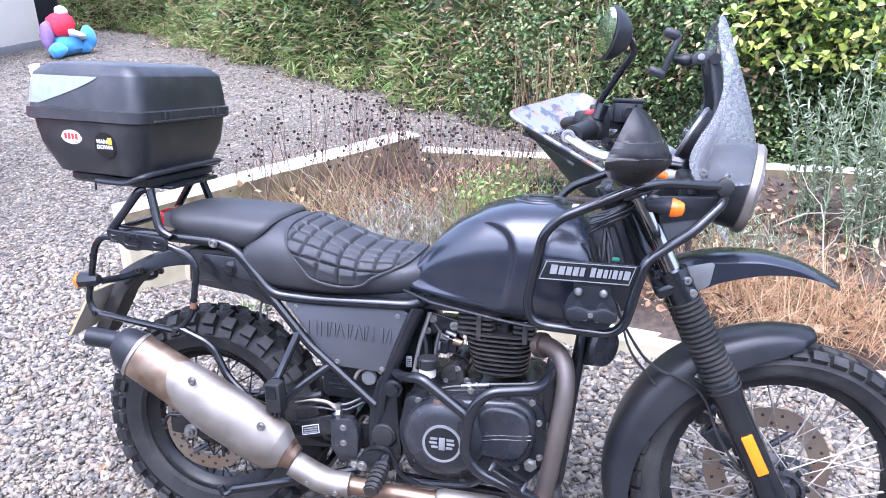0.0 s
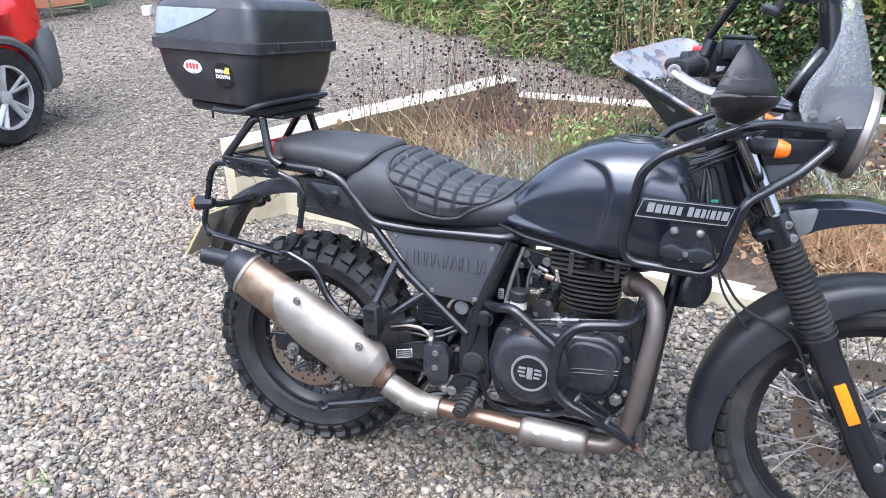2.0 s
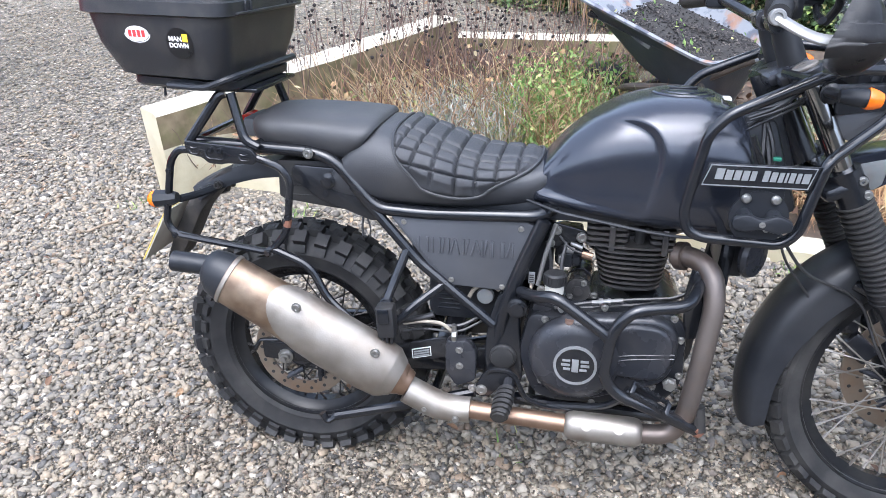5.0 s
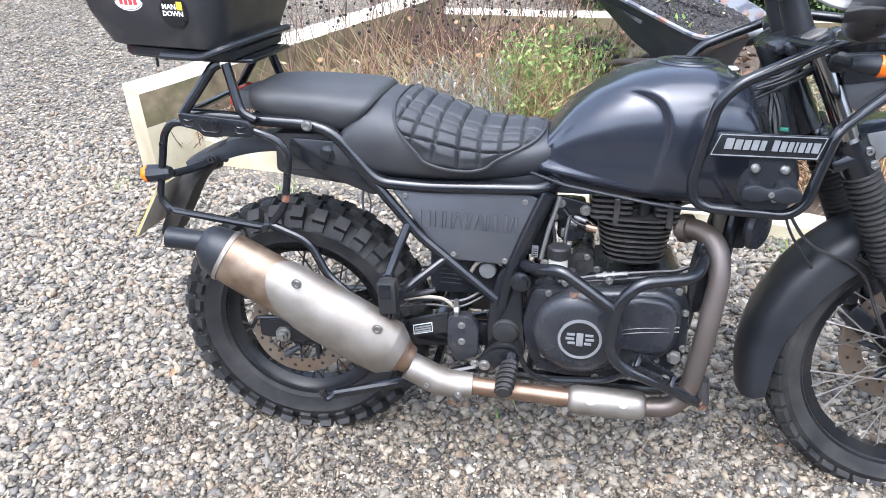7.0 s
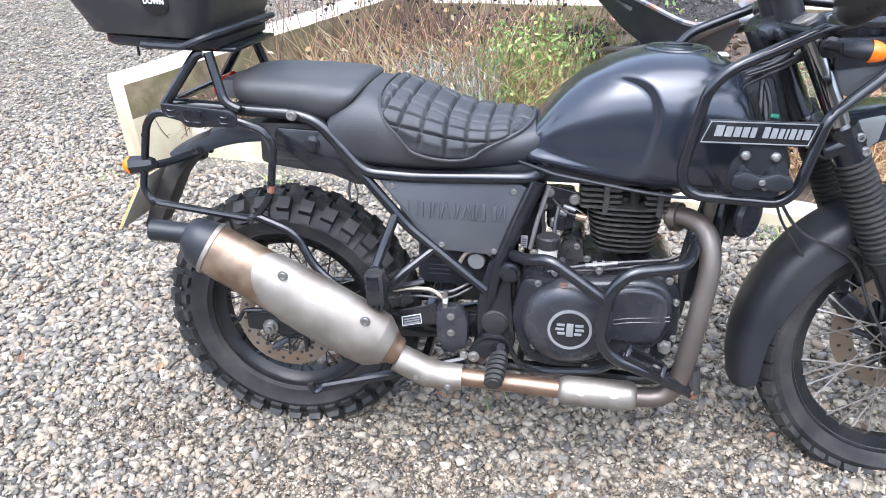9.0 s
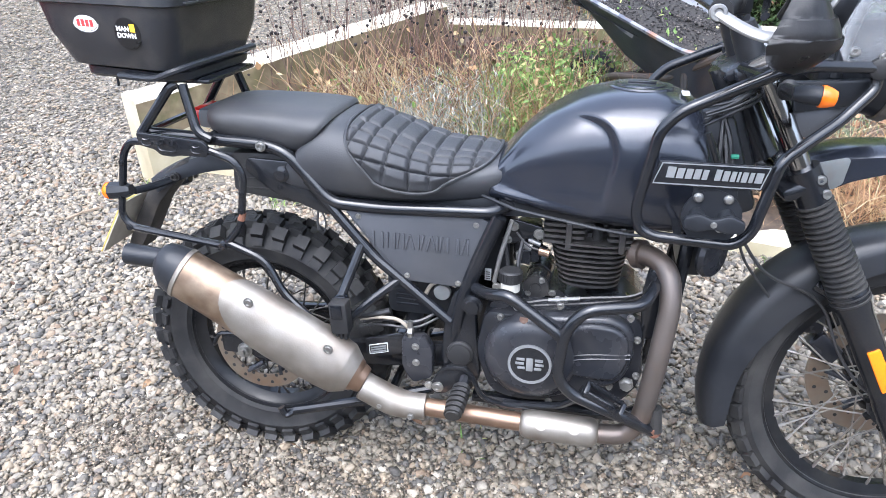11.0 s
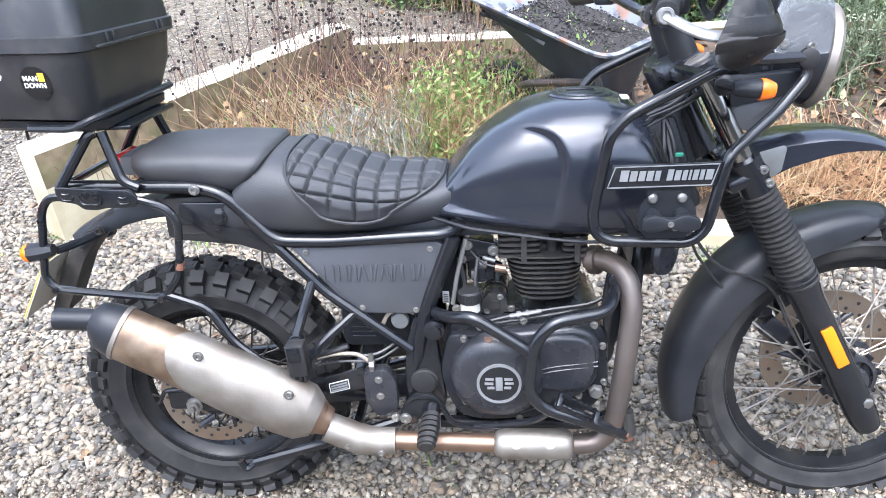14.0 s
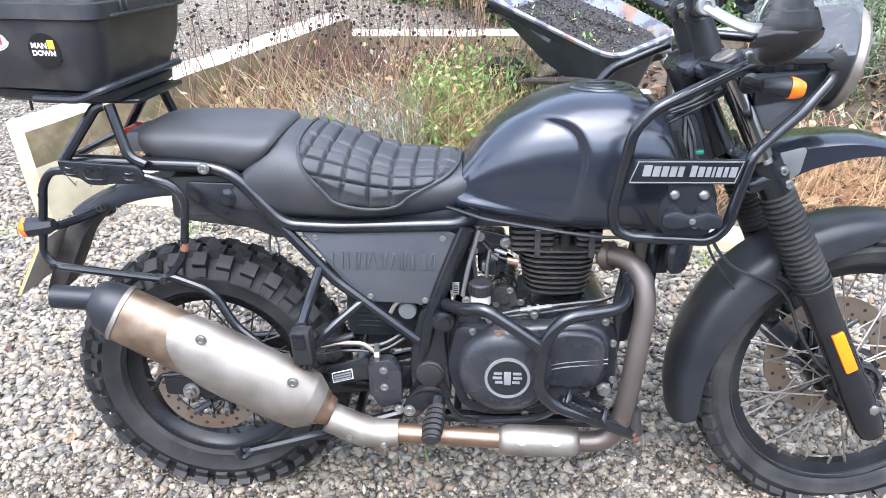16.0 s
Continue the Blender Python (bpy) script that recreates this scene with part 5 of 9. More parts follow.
def wheel(name, c, r_out, width, r_rim, rim_w, knobs, m_spoke, hub_r, basis=None, label="", tall=1.0):
    c = Vector(c)
    bm = BM()
    w = rim_w / 2
    lathe(bm, [(r_rim, -w), (r_rim + 0.012, -w), (r_rim + 0.012, -w + 0.006), (r_rim - 0.002, -w + 0.010), (r_rim - 0.018, -w * 0.3), (r_rim - 0.018, w * 0.3),
               (r_rim - 0.002, w - 0.010), (r_rim + 0.012, w - 0.006), (r_rim + 0.012, w), (r_rim, w), (r_rim - 0.006, w - 0.012), (r_rim - 0.027, w * 0.35), (r_rim - 0.027, -w * 0.35), (r_rim - 0.006, -w + 0.012)],
          c, (0, 1, 0), 72, cap=False, closed=True)
    rim = part(name, bm, M_RIM, bike, label, pose_=basis)
    bm = BM()
    t, side_r = width / 2, r_out - r_rim
    prof = []
    for k in range(15):
        a = math.pi * (k / 14) * 1.12 - math.pi * 0.06
        prof.append((r_rim + 0.010 + (side_r - 0.022) * (math.sin(a) if 0 < a < math.pi else 0) ** 0.75, -t * math.cos(a) * (1.0 if 0.25 < a < 2.9 else 0.78)))
    prof += [(r_rim - 0.004, w * 0.8), (r_rim - 0.004, -w * 0.8)]
    lathe(bm, prof, c, (0, 1, 0), 96, cap=False, closed=True)
    tyre = part("tyre", bm, M_TYRE, rim)
    bm = BM()
    for k in range(knobs):
        a = 2 * math.pi * k / knobs
        half = math.pi / knobs
        for s in (-1, 1):
            knob(bm, c, r_out - 0.012, a + half * 0.3 * s, 0.15 * width * s, half * r_out * (0.60 if tall == 1.0 else 0.74), width * 0.125, 0.012 * tall, 0.18 * s)
            knob(bm, c, r_out - 0.021, a + half * (1 + 0.25 * s), 0.40 * width * s, half * r_out * (0.56 if tall == 1.0 else 0.74), width * 0.13, 0.011 * tall, 0.75 * s)
            if tall == 1.0:
                knob(bm, c, r_out - 0.045, a + half * (1 + 0.25 * s), 0.478 * width * s, half * r_out * 0.50, width * 0.08, 0.005, 1.2 * s)
                knob(bm, c, r_out - 0.004, a + half * 0.3 * s, 0.15 * width * s, half * r_out * 0.30, width * 0.07, 0.0055, 0.18 * s)
    part("tread", bm, M_TYRE, tyre, smooth=False)
    bm = BM()
    lathe(bm, [(0.012, -0.085), (hub_r * 0.7, -0.085), (hub_r * 0.7, -0.06), (hub_r * 1.3, -0.055), (hub_r * 1.3, -0.045), (hub_r * 0.75, -0.03), (hub_r * 0.75, 0.03), (hub_r * 1.3, 0.045), (hub_r * 1.3, 0.055), (hub_r * 0.7, 0.06), (hub_r * 0.7, 0.085), (0.012, 0.085)], c, (0, 1, 0), 32)
    part("hub", bm, M_ENGINE, rim)
    kinds = []
    for s in (-1, 1):
        for lean in (-1, 1):
            sb = BM()
            a1 = radians(62) * lean
            h = Vector((hub_r * 1.2 * math.cos(a1), 0.05 * s, hub_r * 1.2 * math.sin(a1)))
            e = Vector((r_rim - 0.02, 0.008 * s, 0))
            tube(sb, [h, h.lerp(e, 0.95), e], 0.0019, 6, 0)
            tube(sb, [h.lerp(e, 0.90), e], 0.0036, 6, 0)
            me = bpy.data.meshes.new("spoke")
            sb.to_mesh(me)
            sb.free()
            me.materials.append(m_spoke)
            kinds.append(me)
    for k in range(36):
        sp = new("spoke", kinds[k % 4])
        sp.parent = rim
        sp.matrix_basis = Matrix.Translation(c) @ Matrix.Rotation(2 * math.pi * k / 36, 4, "Y")
    return rim


def disc(c, y, r, r_in, parent, side):
    bm = BM()
    lathe(bm, [(r, -0.002), (r, 0.002), (r_in, 0.002), (r_in, -0.002)], (c[0], y, c[1]), (0, 1, 0), 60, cap=False, closed=True)
    ob = part("brake_disc", bm, M_DISC, parent, "drilled steel brake disc with rusty bloom")
    bm = BM()
    for k in range(18):
        for q, rr in enumerate((0.88, 0.74)):
            a = 2 * math.pi * (k + 0.5 * q) / 18
            lathe(bm, [(0.0045, 0), (0.0045, 0.0006)], (c[0] + r * rr * math.cos(a), y + side * 0.0022, c[1] + r * rr * math.sin(a)), (0, side, 0), 8)
    pieces("disc_hole", bm, M_WIRE, ob)
    bm = BM()
    for k in range(6):
        a = 2 * math.pi * k / 6
        tube(bm, [(c[0] + r_in * 1.08 * math.cos(a), y, c[1] + r_in * 1.08 * math.sin(a)), (c[0] + 0.05 * math.cos(a + 0.5), y, c[1] + 0.05 * math.sin(a + 0.5))], 0.008, 6, 0, flat=0.4)
    pieces("disc_carrier_arm", bm, M_ENGINE, ob)
    return ob


RW, FW = (0.03, 0.312), (1.457, 0.338)
rear = wheel("rear_wheel", (RW[0], 0, RW[1]), 0.312, 0.122, 0.206, 0.075, 34, M_SPOKE_BLACK, 0.045, label="black wire-spoked rear wheel with a knobbly tyre")
front = wheel("front_wheel", (FW[0], 0, FW[1]), 0.344, 0.095, 0.266, 0.062, 46, M_SPOKE, 0.035, STEER, "black-rimmed wire-spoked front wheel", 0.8)
disc(RW, -0.072, 0.120, 0.085, rear, -1)
disc(FW, 0.072, 0.150, 0.100, front, -1)

# swingarm, axle, stands
bm = BM()
for s in (-1, 1):
    pts = [(0.50, 0.39), (0.30, 0.37), (0.08, 0.350), (-0.060, 0.348), (-0.058, 0.300), (0.08, 0.298), (0.30, 0.31), (0.50, 0.33)]
    prism(bm, smooth_outline(pts, 0.010), s * 0.080, s * 0.105, 0.004)
box(bm, (0.40, 0, 0.36), (0.07, 0.22, 0.05), 0.01)
swing = part("swingarm", bm, M_FRAME, bike)
bm = BM()
lathe(bm, [(0.019, 0), (0.019, 0.003), (0.013, 0.004), (0.013, 0.014), (0.008, 0.015), (0.007, 0.022), (0.001, 0.022)], (0.000, -0.105, 0.312), (0, -1, 0), 12)
part("axle_nut", bm, M_ZINC, swing)
bm = BM()
tube(bm, [(-0.02, -0.10, 0.352), (-0.062, -0.108, 0.352), (-0.078, -0.108, 0.322)], 0.005, 8, 0.01)
part("chain_adjuster", bm, M_FRAME, swing)
bm = BM()
tube(bm, [(0.47, -0.13, 0.285), (0.30, -0.14, 0.232), (0.135, -0.145, 0.185)], 0.012, 10, 0.02)
tube(bm, [(0.47, 0.13, 0.285), (0.30, 0.14, 0.232), (0.135, 0.145, 0.185)], 0.012, 10, 0.02)
tube(bm, [(0.135, -0.145, 0.185), (0.115, -0.155, 0.172), (0.105, -0.155, 0.195)], 0.009, 8, 0.01)
tube(bm, [(0.37, -0.14, 0.255), (0.37, 0.14, 0.255)], 0.011, 10, 0)
part("centre_stand", bm, M_FRAME, bike)
bm = BM()
tube(bm, [(0.60, 0.13, 0.27), (0.585, 0.20, 0.12), (0.575, 0.245, -0.02)], 0.011, 10, 0.03)
box(bm, (0.575, 0.25, -0.025), (0.07, 0.05, 0.006), 0.002)
part("side_stand", bm, M_FRAME, bike)

# frame tubes
bm = BM()
for s in (-1, 1):
    y = 0.125 * s
    tube(bm, [(-0.165, 0.11 * s, 0.838), (0.10, 0.118 * s, 0.832), (0.155, y, 0.818), (0.245, y, 0.716), (0.349, y, 0.712), (0.590, y, 0.722), (0.615, 0.10 * s, 0.728), (0.66, 0.06 * s, 0.742), (0.95, 0.05 * s, 0.78), (1.01, 0.02 * s, 0.85)], 0.0135, 12, 0.03)
    tube(bm, [(0.195, y, 0.765), (0.338, y, 0.600), (0.508, y, 0.462)], 0.0115, 10, 0.02)
    tube(bm, [(0.607, y, 0.715), (0.562, y, 0.60), (0.530, y, 0.50), (0.518, 0.115 * s, 0.42), (0.50, 0.10 * s, 0.32)], 0.0165, 12, 0.05)
    tube(bm, [(1.01, 0.03 * s, 0.86), (0.975, 0.09 * s, 0.55), (0.955, 0.10 * s, 0.30), (0.90, 0.10 * s, 0.255), (0.56, 0.10 * s, 0.262)], 0.014, 10, 0.05)
tube(bm, [(0.10, -0.118, 0.832), (0.10, 0.118, 0.832)], 0.011, 10, 0)
tube(bm, [(0.51, -0.12, 0.46), (0.51, 0.12, 0.46)], 0.016, 10, 0)
lathe(bm, [(0.028, -0.10), (0.034, -0.10), (0.034, 0.10), (0.028, 0.10)], HEAD + AXIS * -0.02, AXIS, 20)
frame_ = part("frame", bm, M_FRAME, bike)
bm = BM()
for s in (-1, 1):
    prism(bm, smooth_outline([(0.498, 0.48), (0.520, 0.545), (0.562, 0.545), (0.566, 0.47), (0.572, 0.40), (0.580, 0.33), (0.555, 0.285), (0.505, 0.30), (0.488, 0.38)], 0.02), s * 0.10, s * 0.130, 0.006)
plate = pieces("pivot_plate", bm, M_FRAME, frame_)
bm = BM()
lathe(bm, [(0.030, 0), (0.030, 0.006), (0.026, 0.008), (0.025, 0.013), (0.021, 0.014), (0.001, 0.014)], (0.533, -0.130, 0.388), (0, -1, 0), 28)
part("pivot_cap", bm, M_RUBBER, plate)

# rear subframe plate, tool box, inner guard
bm = BM()
prism(bm, smooth_outline([(0.055, 0.800), (0.165, 0.797), (0.262, 0.692), (0.235, 0.682), (0.115, 0.725), (0.050, 0.772)], 0.012), -0.118, -0.108, 0.003)
prism(bm, smooth_outline([(0.055, 0.800), (0.165, 0.797), (0.262, 0.692), (0.235, 0.682), (0.115, 0.725), (0.050, 0.772)], 0.012), 0.108, 0.118, 0.003)
sub = pieces("subframe_plate", bm, M_FRAME, frame_)
bm = BM()
lathe(bm, [(0.017, 0), (0.017, 0.008), (0.010, 0.010), (0.010, 0.016), (0.001, 0.016)], (0.138, -0.118, 0.770), (0, -1, 0), 16)
bolt(bm, (0.128, -0.118, 0.737), 0.005, 0.004)
pieces("subframe_bolt", bm, M_FRAME, sub)
bm = BM()
prism(bm, smooth_outline([(0.016, 0.805), (0.014, 0.722), (0.03, 0.714), (0.10, 0.706), (0.215, 0.694), (0.235, 0.71), (0.160, 0.810)], 0.006), -0.104, 0.104, 0.005)
box(bm, (0.030, -0.106, 0.752), (0.010, 0.008, 0.046), 0.003, Matrix.Rotation(radians(-12), 3, "Y"))
for k in range(3):
    box(bm, (0.085, -0.1045, 0.728 + 0.022 * k), (0.10, 0.003, 0.003), 0.001)
part("battery_box", bm, M_RUBBER, bike)
bm = BM()
rings = []
for k in range(15):
    a = radians(84 + 41 * k / 14)
    r = 0.445
    cx, cz = 0.025, 0.33
    x, z = cx + r * math.cos(a), cz + r * math.sin(a) * 0.99
    hw = 0.050 - 0.010 * k / 14
    n = Vector((math.cos(a), 0, math.sin(a)))
    p = Vector((x, 0, z))
    rings.append([p + n * dn + at(0, dy, 0) for dy, dn in ((-hw, -0.022), (-hw + 0.003, 0.0), (-hw * 0.7, 0.014), (0, 0.018), (hw * 0.7, 0.014), (hw - 0.003, 0.0), (hw, -0.022), (hw - 0.006, -0.022), (hw * 0.68, 0.007), (0, 0.011), (-hw * 0.68, 0.007), (-hw + 0.006, -0.022))])
loft(bm, rings)
guard = part("rear_mudguard", bm, M_PLASTIC, bike)

# seats
def seat_ring(x, hw, zb, zt, shear, zc=0.85, n=28, flat=0.55):
    zm, hh = (zb + zt) / 2, (zt - zb) / 2
    out = []
    for k in range(n):
        a = 2 * math.pi * k / n
        c, s = math.cos(a), math.sin(a)
        y = hw * math.copysign(abs(c) ** flat, c) * (1.0 if s > 0 else 0.93)
        z = zm + hh * math.copysign(abs(s) ** 0.62, s)
        out.append(at(x + shear * (z - zc), y, z))
    return out


PILLION = [(-0.046, 0.070, 0.850, 0.886, 0.0), (-0.036, 0.100, 0.838, 0.900, 0.0), (0.0, 0.118, 0.828, 0.906, 0.0), (0.06, 0.126, 0.822, 0.908, 0.1), (0.13, 0.132, 0.814, 0.907, 0.35), (0.185, 0.136, 0.808, 0.903, 0.66), (0.202, 0.135, 0.810, 0.899, 0.76), (0.214, 0.128, 0.816, 0.890, 0.8)]
bm = BM()
loft(bm, [seat_ring(x, *table(PILLION, x)) for x in np.linspace(-0.046, 0.214, 40)])
part("pillion_seat", bm, M_SEAT, bike, angle=50)
RIDER = [(0.196, 0.120, 0.735, 0.876, 0.85), (0.212, 0.134, 0.722, 0.888, 0.85), (0.30, 0.146, 0.716, 0.872, 0.6), (0.37, 0.146, 0.714, 0.852, 0.2), (0.43, 0.140, 0.716, 0.830, 0.0), (0.49, 0.128, 0.720, 0.818, 0.0), (0.56, 0.112, 0.730, 0.818, -0.1), (0.60, 0.098, 0.758, 0.826, -0.25), (0.612, 0.088, 0.768, 0.820, -0.3)]


def rider(x):
    return table(RIDER, x)


bm = BM()
loft(bm, [seat_ring(x, *rider(x)) for x in np.linspace(0.196, 0.612, 46)])
part("rider_seat", bm, M_SEAT, bike, angle=50)


def on_seat(x, v, lift):
    """A point on the rider seat: v from -1 (lower right edge) over the crown to 1."""
    hw, zb, zt, sh = rider(x)
    a = math.pi / 2 - v * math.pi * 0.56
    zm, hh = (zb + zt) / 2, (zt - zb) / 2
    c, s = math.cos(a), math.sin(a)
    y = hw * math.copysign(abs(c) ** 0.55, c)
    z = zm + hh * math.copysign(abs(s) ** 0.62, s)
    n = Vector((0, c * hh, s * hw * 1.2)).normalized()
    return at(x + sh * (z - 0.85), y, z) + n * lift


bm = BM()
NU, NV, UC, RU = 140, 190, 0.420, 0.165
gridv = {}
for i in range(NU + 1):
    for j in range(NV + 1):
        u, v = -1 + 2 * i / NU, -1 + 2 * j / NV
        # square to disc
        du, dv = u * math.sqrt(1 - v * v / 2), v * math.sqrt(1 - u * u / 2)
        x, vv = UC + RU * du, dv * 0.97
        row = abs(math.sin(math.pi * (x - 0.255) / 0.0412))
        col = abs(math.sin(math.pi * (vv * 4.7 + 0.5)))
        edge = min(1.0, (1 - max(abs(u), abs(v))) * 9)
        lift = 0.0 + 0.013 * min(1, row / 0.38) ** 0.6 * min(1, col / 0.42) ** 0.6 * (0.85 + 0.15 * row * col) * edge
        gridv[i, j] = bm.verts.new(on_seat(x, vv, lift))
for i in range(NU):
    for j in range(NV):
        bm.faces.new((gridv[i, j], gridv[i + 1, j], gridv[i + 1, j + 1], gridv[i, j + 1]))
pad = part("seat_pad", bm, M_PAD, bike, "quilted black mesh cushion strapped over the seat", angle=80)
bm = BM()
tube(bm, [on_seat(UC + RU * math.cos(a), 0.97 * math.sin(a), 0.004) for a in np.linspace(0, 2 * math.pi, 90)[:-1]], 0.0035, 6, 0, True)
part("piping", bm, M_SEAT, pad)

bm = BM()
box(bm, (0.40, 0, 0.722), (0.40, 0.19, 0.050), 0.012)
part("seat_base", bm, M_PLASTIC, bike)

# fuel tank
KNEE = smooth_outline([(0.572, 0.766), (0.603, 0.825), (0.658, 0.899), (0.705, 0.930), (0.768, 0.937), (0.816, 0.920), (0.835, 0.872), (0.826, 0.808), (0.809, 0.730), (0.679, 0.749)], 0.028)


def inside(p, poly):
    """Signed distance of a side point to an outline, positive inside."""
    x, z = p
    best, ins = 9.0, False
    for (x0, z0), (x1, z1) in zip(poly, poly[1:] + poly[:1]):
        t = max(0.0, min(1.0, ((x - x0) * (x1 - x0) + (z - z0) * (z1 - z0)) / ((x1 - x0) ** 2 + (z1 - z0) ** 2 + 1e-12)))
        best = min(best, math.hypot(x - x0 - t * (x1 - x0), z - z0 - t * (z1 - z0)))
        if (z0 > z) != (z1 > z) and x < (x1 - x0) * (z - z0) / (z1 - z0) + x0:
            ins = not ins
    return best if ins else -best


TANK = [(0.540, 0.045, 0.748, 0.758), (0.550, 0.080, 0.744, 0.770), (0.595, 0.112, 0.738, 0.825), (0.65, 0.134, 0.730, 0.887), (0.70, 0.149, 0.723, 0.925), (0.76, 0.157, 0.716, 0.956), (0.82, 0.162, 0.709, 0.970), (0.90, 0.162, 0.703, 0.973), (0.955, 0.155, 0.700, 0.962), (0.995, 0.146, 0.704, 0.940), (1.014, 0.132, 0.710, 0.900)]
bm = BM()
rings = []
for x in np.concatenate([np.linspace(0.540, 0.60, 12)[:-1], np.linspace(0.60, 0.97, 84), np.linspace(0.973, 1.014, 12)]):
    hw, zb, zt = table(TANK, x)
    ring = []
    n = 132
    h = zt - zb
    for k in range(n):
        a = 2 * math.pi * k / n
        c, s = math.cos(a), math.sin(a)
        zz = zb + h * (0.42 + (0.58 if s > 0 else 0.42) * math.copysign(abs(s) ** (0.78 if s > 0 else 0.45), s))
        f = (zz - zb) / h
        y = hw * math.copysign(abs(c) ** (0.62 if s > 0 else 0.35), c) * (0.90 + 0.10 * math.sin(min(1, f / 0.75) * math.pi / 2))
        xs = x - 0.03 * max(0, (f - 0.5)) * max(0, (x - 0.8) / 0.2)
        if abs(c) > 0.2:
            d = inside((xs, zz), KNEE)
            y -= math.copysign(0.015 * (0.3 + 0.7 * max(0, min(1, (zz - 0.735) / 0.06))) * (lambda q: q * q * (3 - 2 * q))(max(0, min(1, (d + 0.004) / 0.020))), y)
        ring.append(at(xs, y, zz))
    rings.append(ring)
loft(bm, rings)
tank = part("fuel_tank", bm, M_TANK, bike, "satin blue-black fuel tank with knee recesses", angle=60)
bm = BM()
CAP = (0.866, 0, 0.9675)
lathe(bm, [(0.064, 0), (0.064, 0.003), (0.061, 0.006), (0.050, 0.0065), (0.049, 0.005), (0.047, 0.005), (0.046, 0.008), (0.040, 0.009), (0.001, 0.0095)], CAP, (0.0, 0, 1), 48)
cap = part("filler_cap", bm, M_TANK, tank)
bm = BM()
box(bm, (0.866, 0, 0.9785), (0.055, 0.012, 0.004), 0.0015)
part("cap_lever", bm, M_FRAME, cap)
bm = BM()
box(bm, (0.948, -0.035, 0.9665), (0.014, 0.034, 0.003), 0.0)
part("sticker", bm, M_WHITE, tank, "small pale sticker with unreadable print")
bm = BM()
tube(bm, [(0.560, -0.095, 0.750), (0.64, -0.130, 0.735), (0.80, -0.149, 0.716), (0.87, -0.151, 0.709), (0.985, -0.139, 0.706)], 0.0035, 8, 0.01)
tube(bm, [(0.560, 0.095, 0.750), (0.64, 0.130, 0.735), (0.80, 0.149, 0.716), (0.87, 0.151, 0.709), (0.985, 0.139, 0.706)], 0.0035, 8, 0.01)
pieces("tank_seam", bm, M_PLASTIC, tank)
bm = BM()
for s in (-1, 1):
    tube(bm, [(0.985, 0.145 * s, 0.918), (1.012, 0.142 * s, 0.86), (1.03, 0.135 * s, 0.78), (1.02, 0.12 * s, 0.70)], 0.006, 8, 0.03)
pieces("tank_bracket", bm, M_FRAME, tank)

bm = BM()
box(bm, (0.80, 0, 0.735), (0.40, 0.20, 0.06), 0.012)
part("tank_tunnel", bm, M_PLASTIC, tank)

# side panels with raised bars of lettering
PAN = [(0.276, 0.700), (0.290, 0.706), (0.560, 0.714), (0.592, 0.698), (0.540, 0.545), (0.404, 0.550), (0.385, 0.562)]
for s in (-1, 1):
    bm = BM()
    prism(bm, smooth_outline(PAN, 0.006), s * 0.098, s * 0.126, 0.004)
    panel = part("side_panel", bm, M_PANEL, bike, "grey-black metal side panel with raised lettering")
    bm = BM()
    for x, z in ((0.306, 0.690), (0.560, 0.692), (0.412, 0.563), (0.524, 0.556)):
        bolt(bm, (x, s * 0.126, z), 0.0045, 0.0045, (0, s, 0))
    pieces("panel_bolt", bm, M_ZINC, panel)
    bm = BM()
    x0 = 0.337
    for k, form in enumerate("hiudvduhn"):
        w, z0, z1, q = 0.0195, 0.624, 0.660, x0 + k * 0.0232
        bars_ = {"h": ((0, 0), (1, 1)), "i": ((0.4, 0.4),), "u": ((0, 0), (0.25, 0.5), (1, 1)), "d": ((0, 0.45), (1, 0.55)), "v": ((0.3, 0.3), (0.5, 0.9)), "n": ((0, 0), (0.3, 0.75), (1, 1))}[form]
        for lo, hi in bars_:
            a0, a1 = q + w * lo, q + w * hi
            prism(bm, [(a0, z0), (a0 + 0.0042, z0), (a1 + 0.0042, z1), (a1, z1)], s * 0.125, s * 0.1292, 0.0009)
    pieces("raised_bar", bm, M_PANEL, panel, "raised bars in place of a model name")

# engine
bm = BM()
prism(bm, smooth_outline([(0.585, 0.505), (0.64, 0.500), (0.73, 0.505), (0.88, 0.535), (0.92, 0.50), (0.925, 0.36), (0.88, 0.30), (0.66, 0.285), (0.60, 0.30), (0.565, 0.40)], 0.03), -0.135, 0.135, 0.012)
engine = part("engine_case", bm, M_ENGINE, bike)
bm = BM()
prism(bm, smooth_outline([(0.610, 0.44), (0.64, 0.505), (0.70, 0.520), (0.78, 0.526), (0.86, 0.533), (0.898, 0.505), (0.902, 0.43), (0.875, 0.375), (0.80, 0.35), (0.72, 0.318), (0.64, 0.325), (0.612, 0.37)], 0.03), -0.172, -0.13, 0.012, 3)
cover = part("engine_cover", bm, M_ENGINE, engine)
bm = BM()
prism(bm, smooth_outline([(0.765, 0.395), (0.772, 0.505), (0.80, 0.522), (0.86, 0.520), (0.888, 0.495), (0.892, 0.44), (0.87, 0.392)], 0.025), -0.188, -0.168, 0.010, 3)
part("cover_panel", bm, M_ENGINE, cover)
bm = BM()
tube(bm, [(0.745, -0.1885, 0.425), (0.80, -0.1885, 0.442), (0.893, -0.1855, 0.452)], 0.002, 6, 0.02)
tube(bm, [(0.745, -0.1885, 0.436), (0.80, -0.1885, 0.452), (0.893, -0.1855, 0.462)], 0.002, 6, 0.02)
pieces("cover_rib", bm, M_ENGINE, cover)
bm = BM()
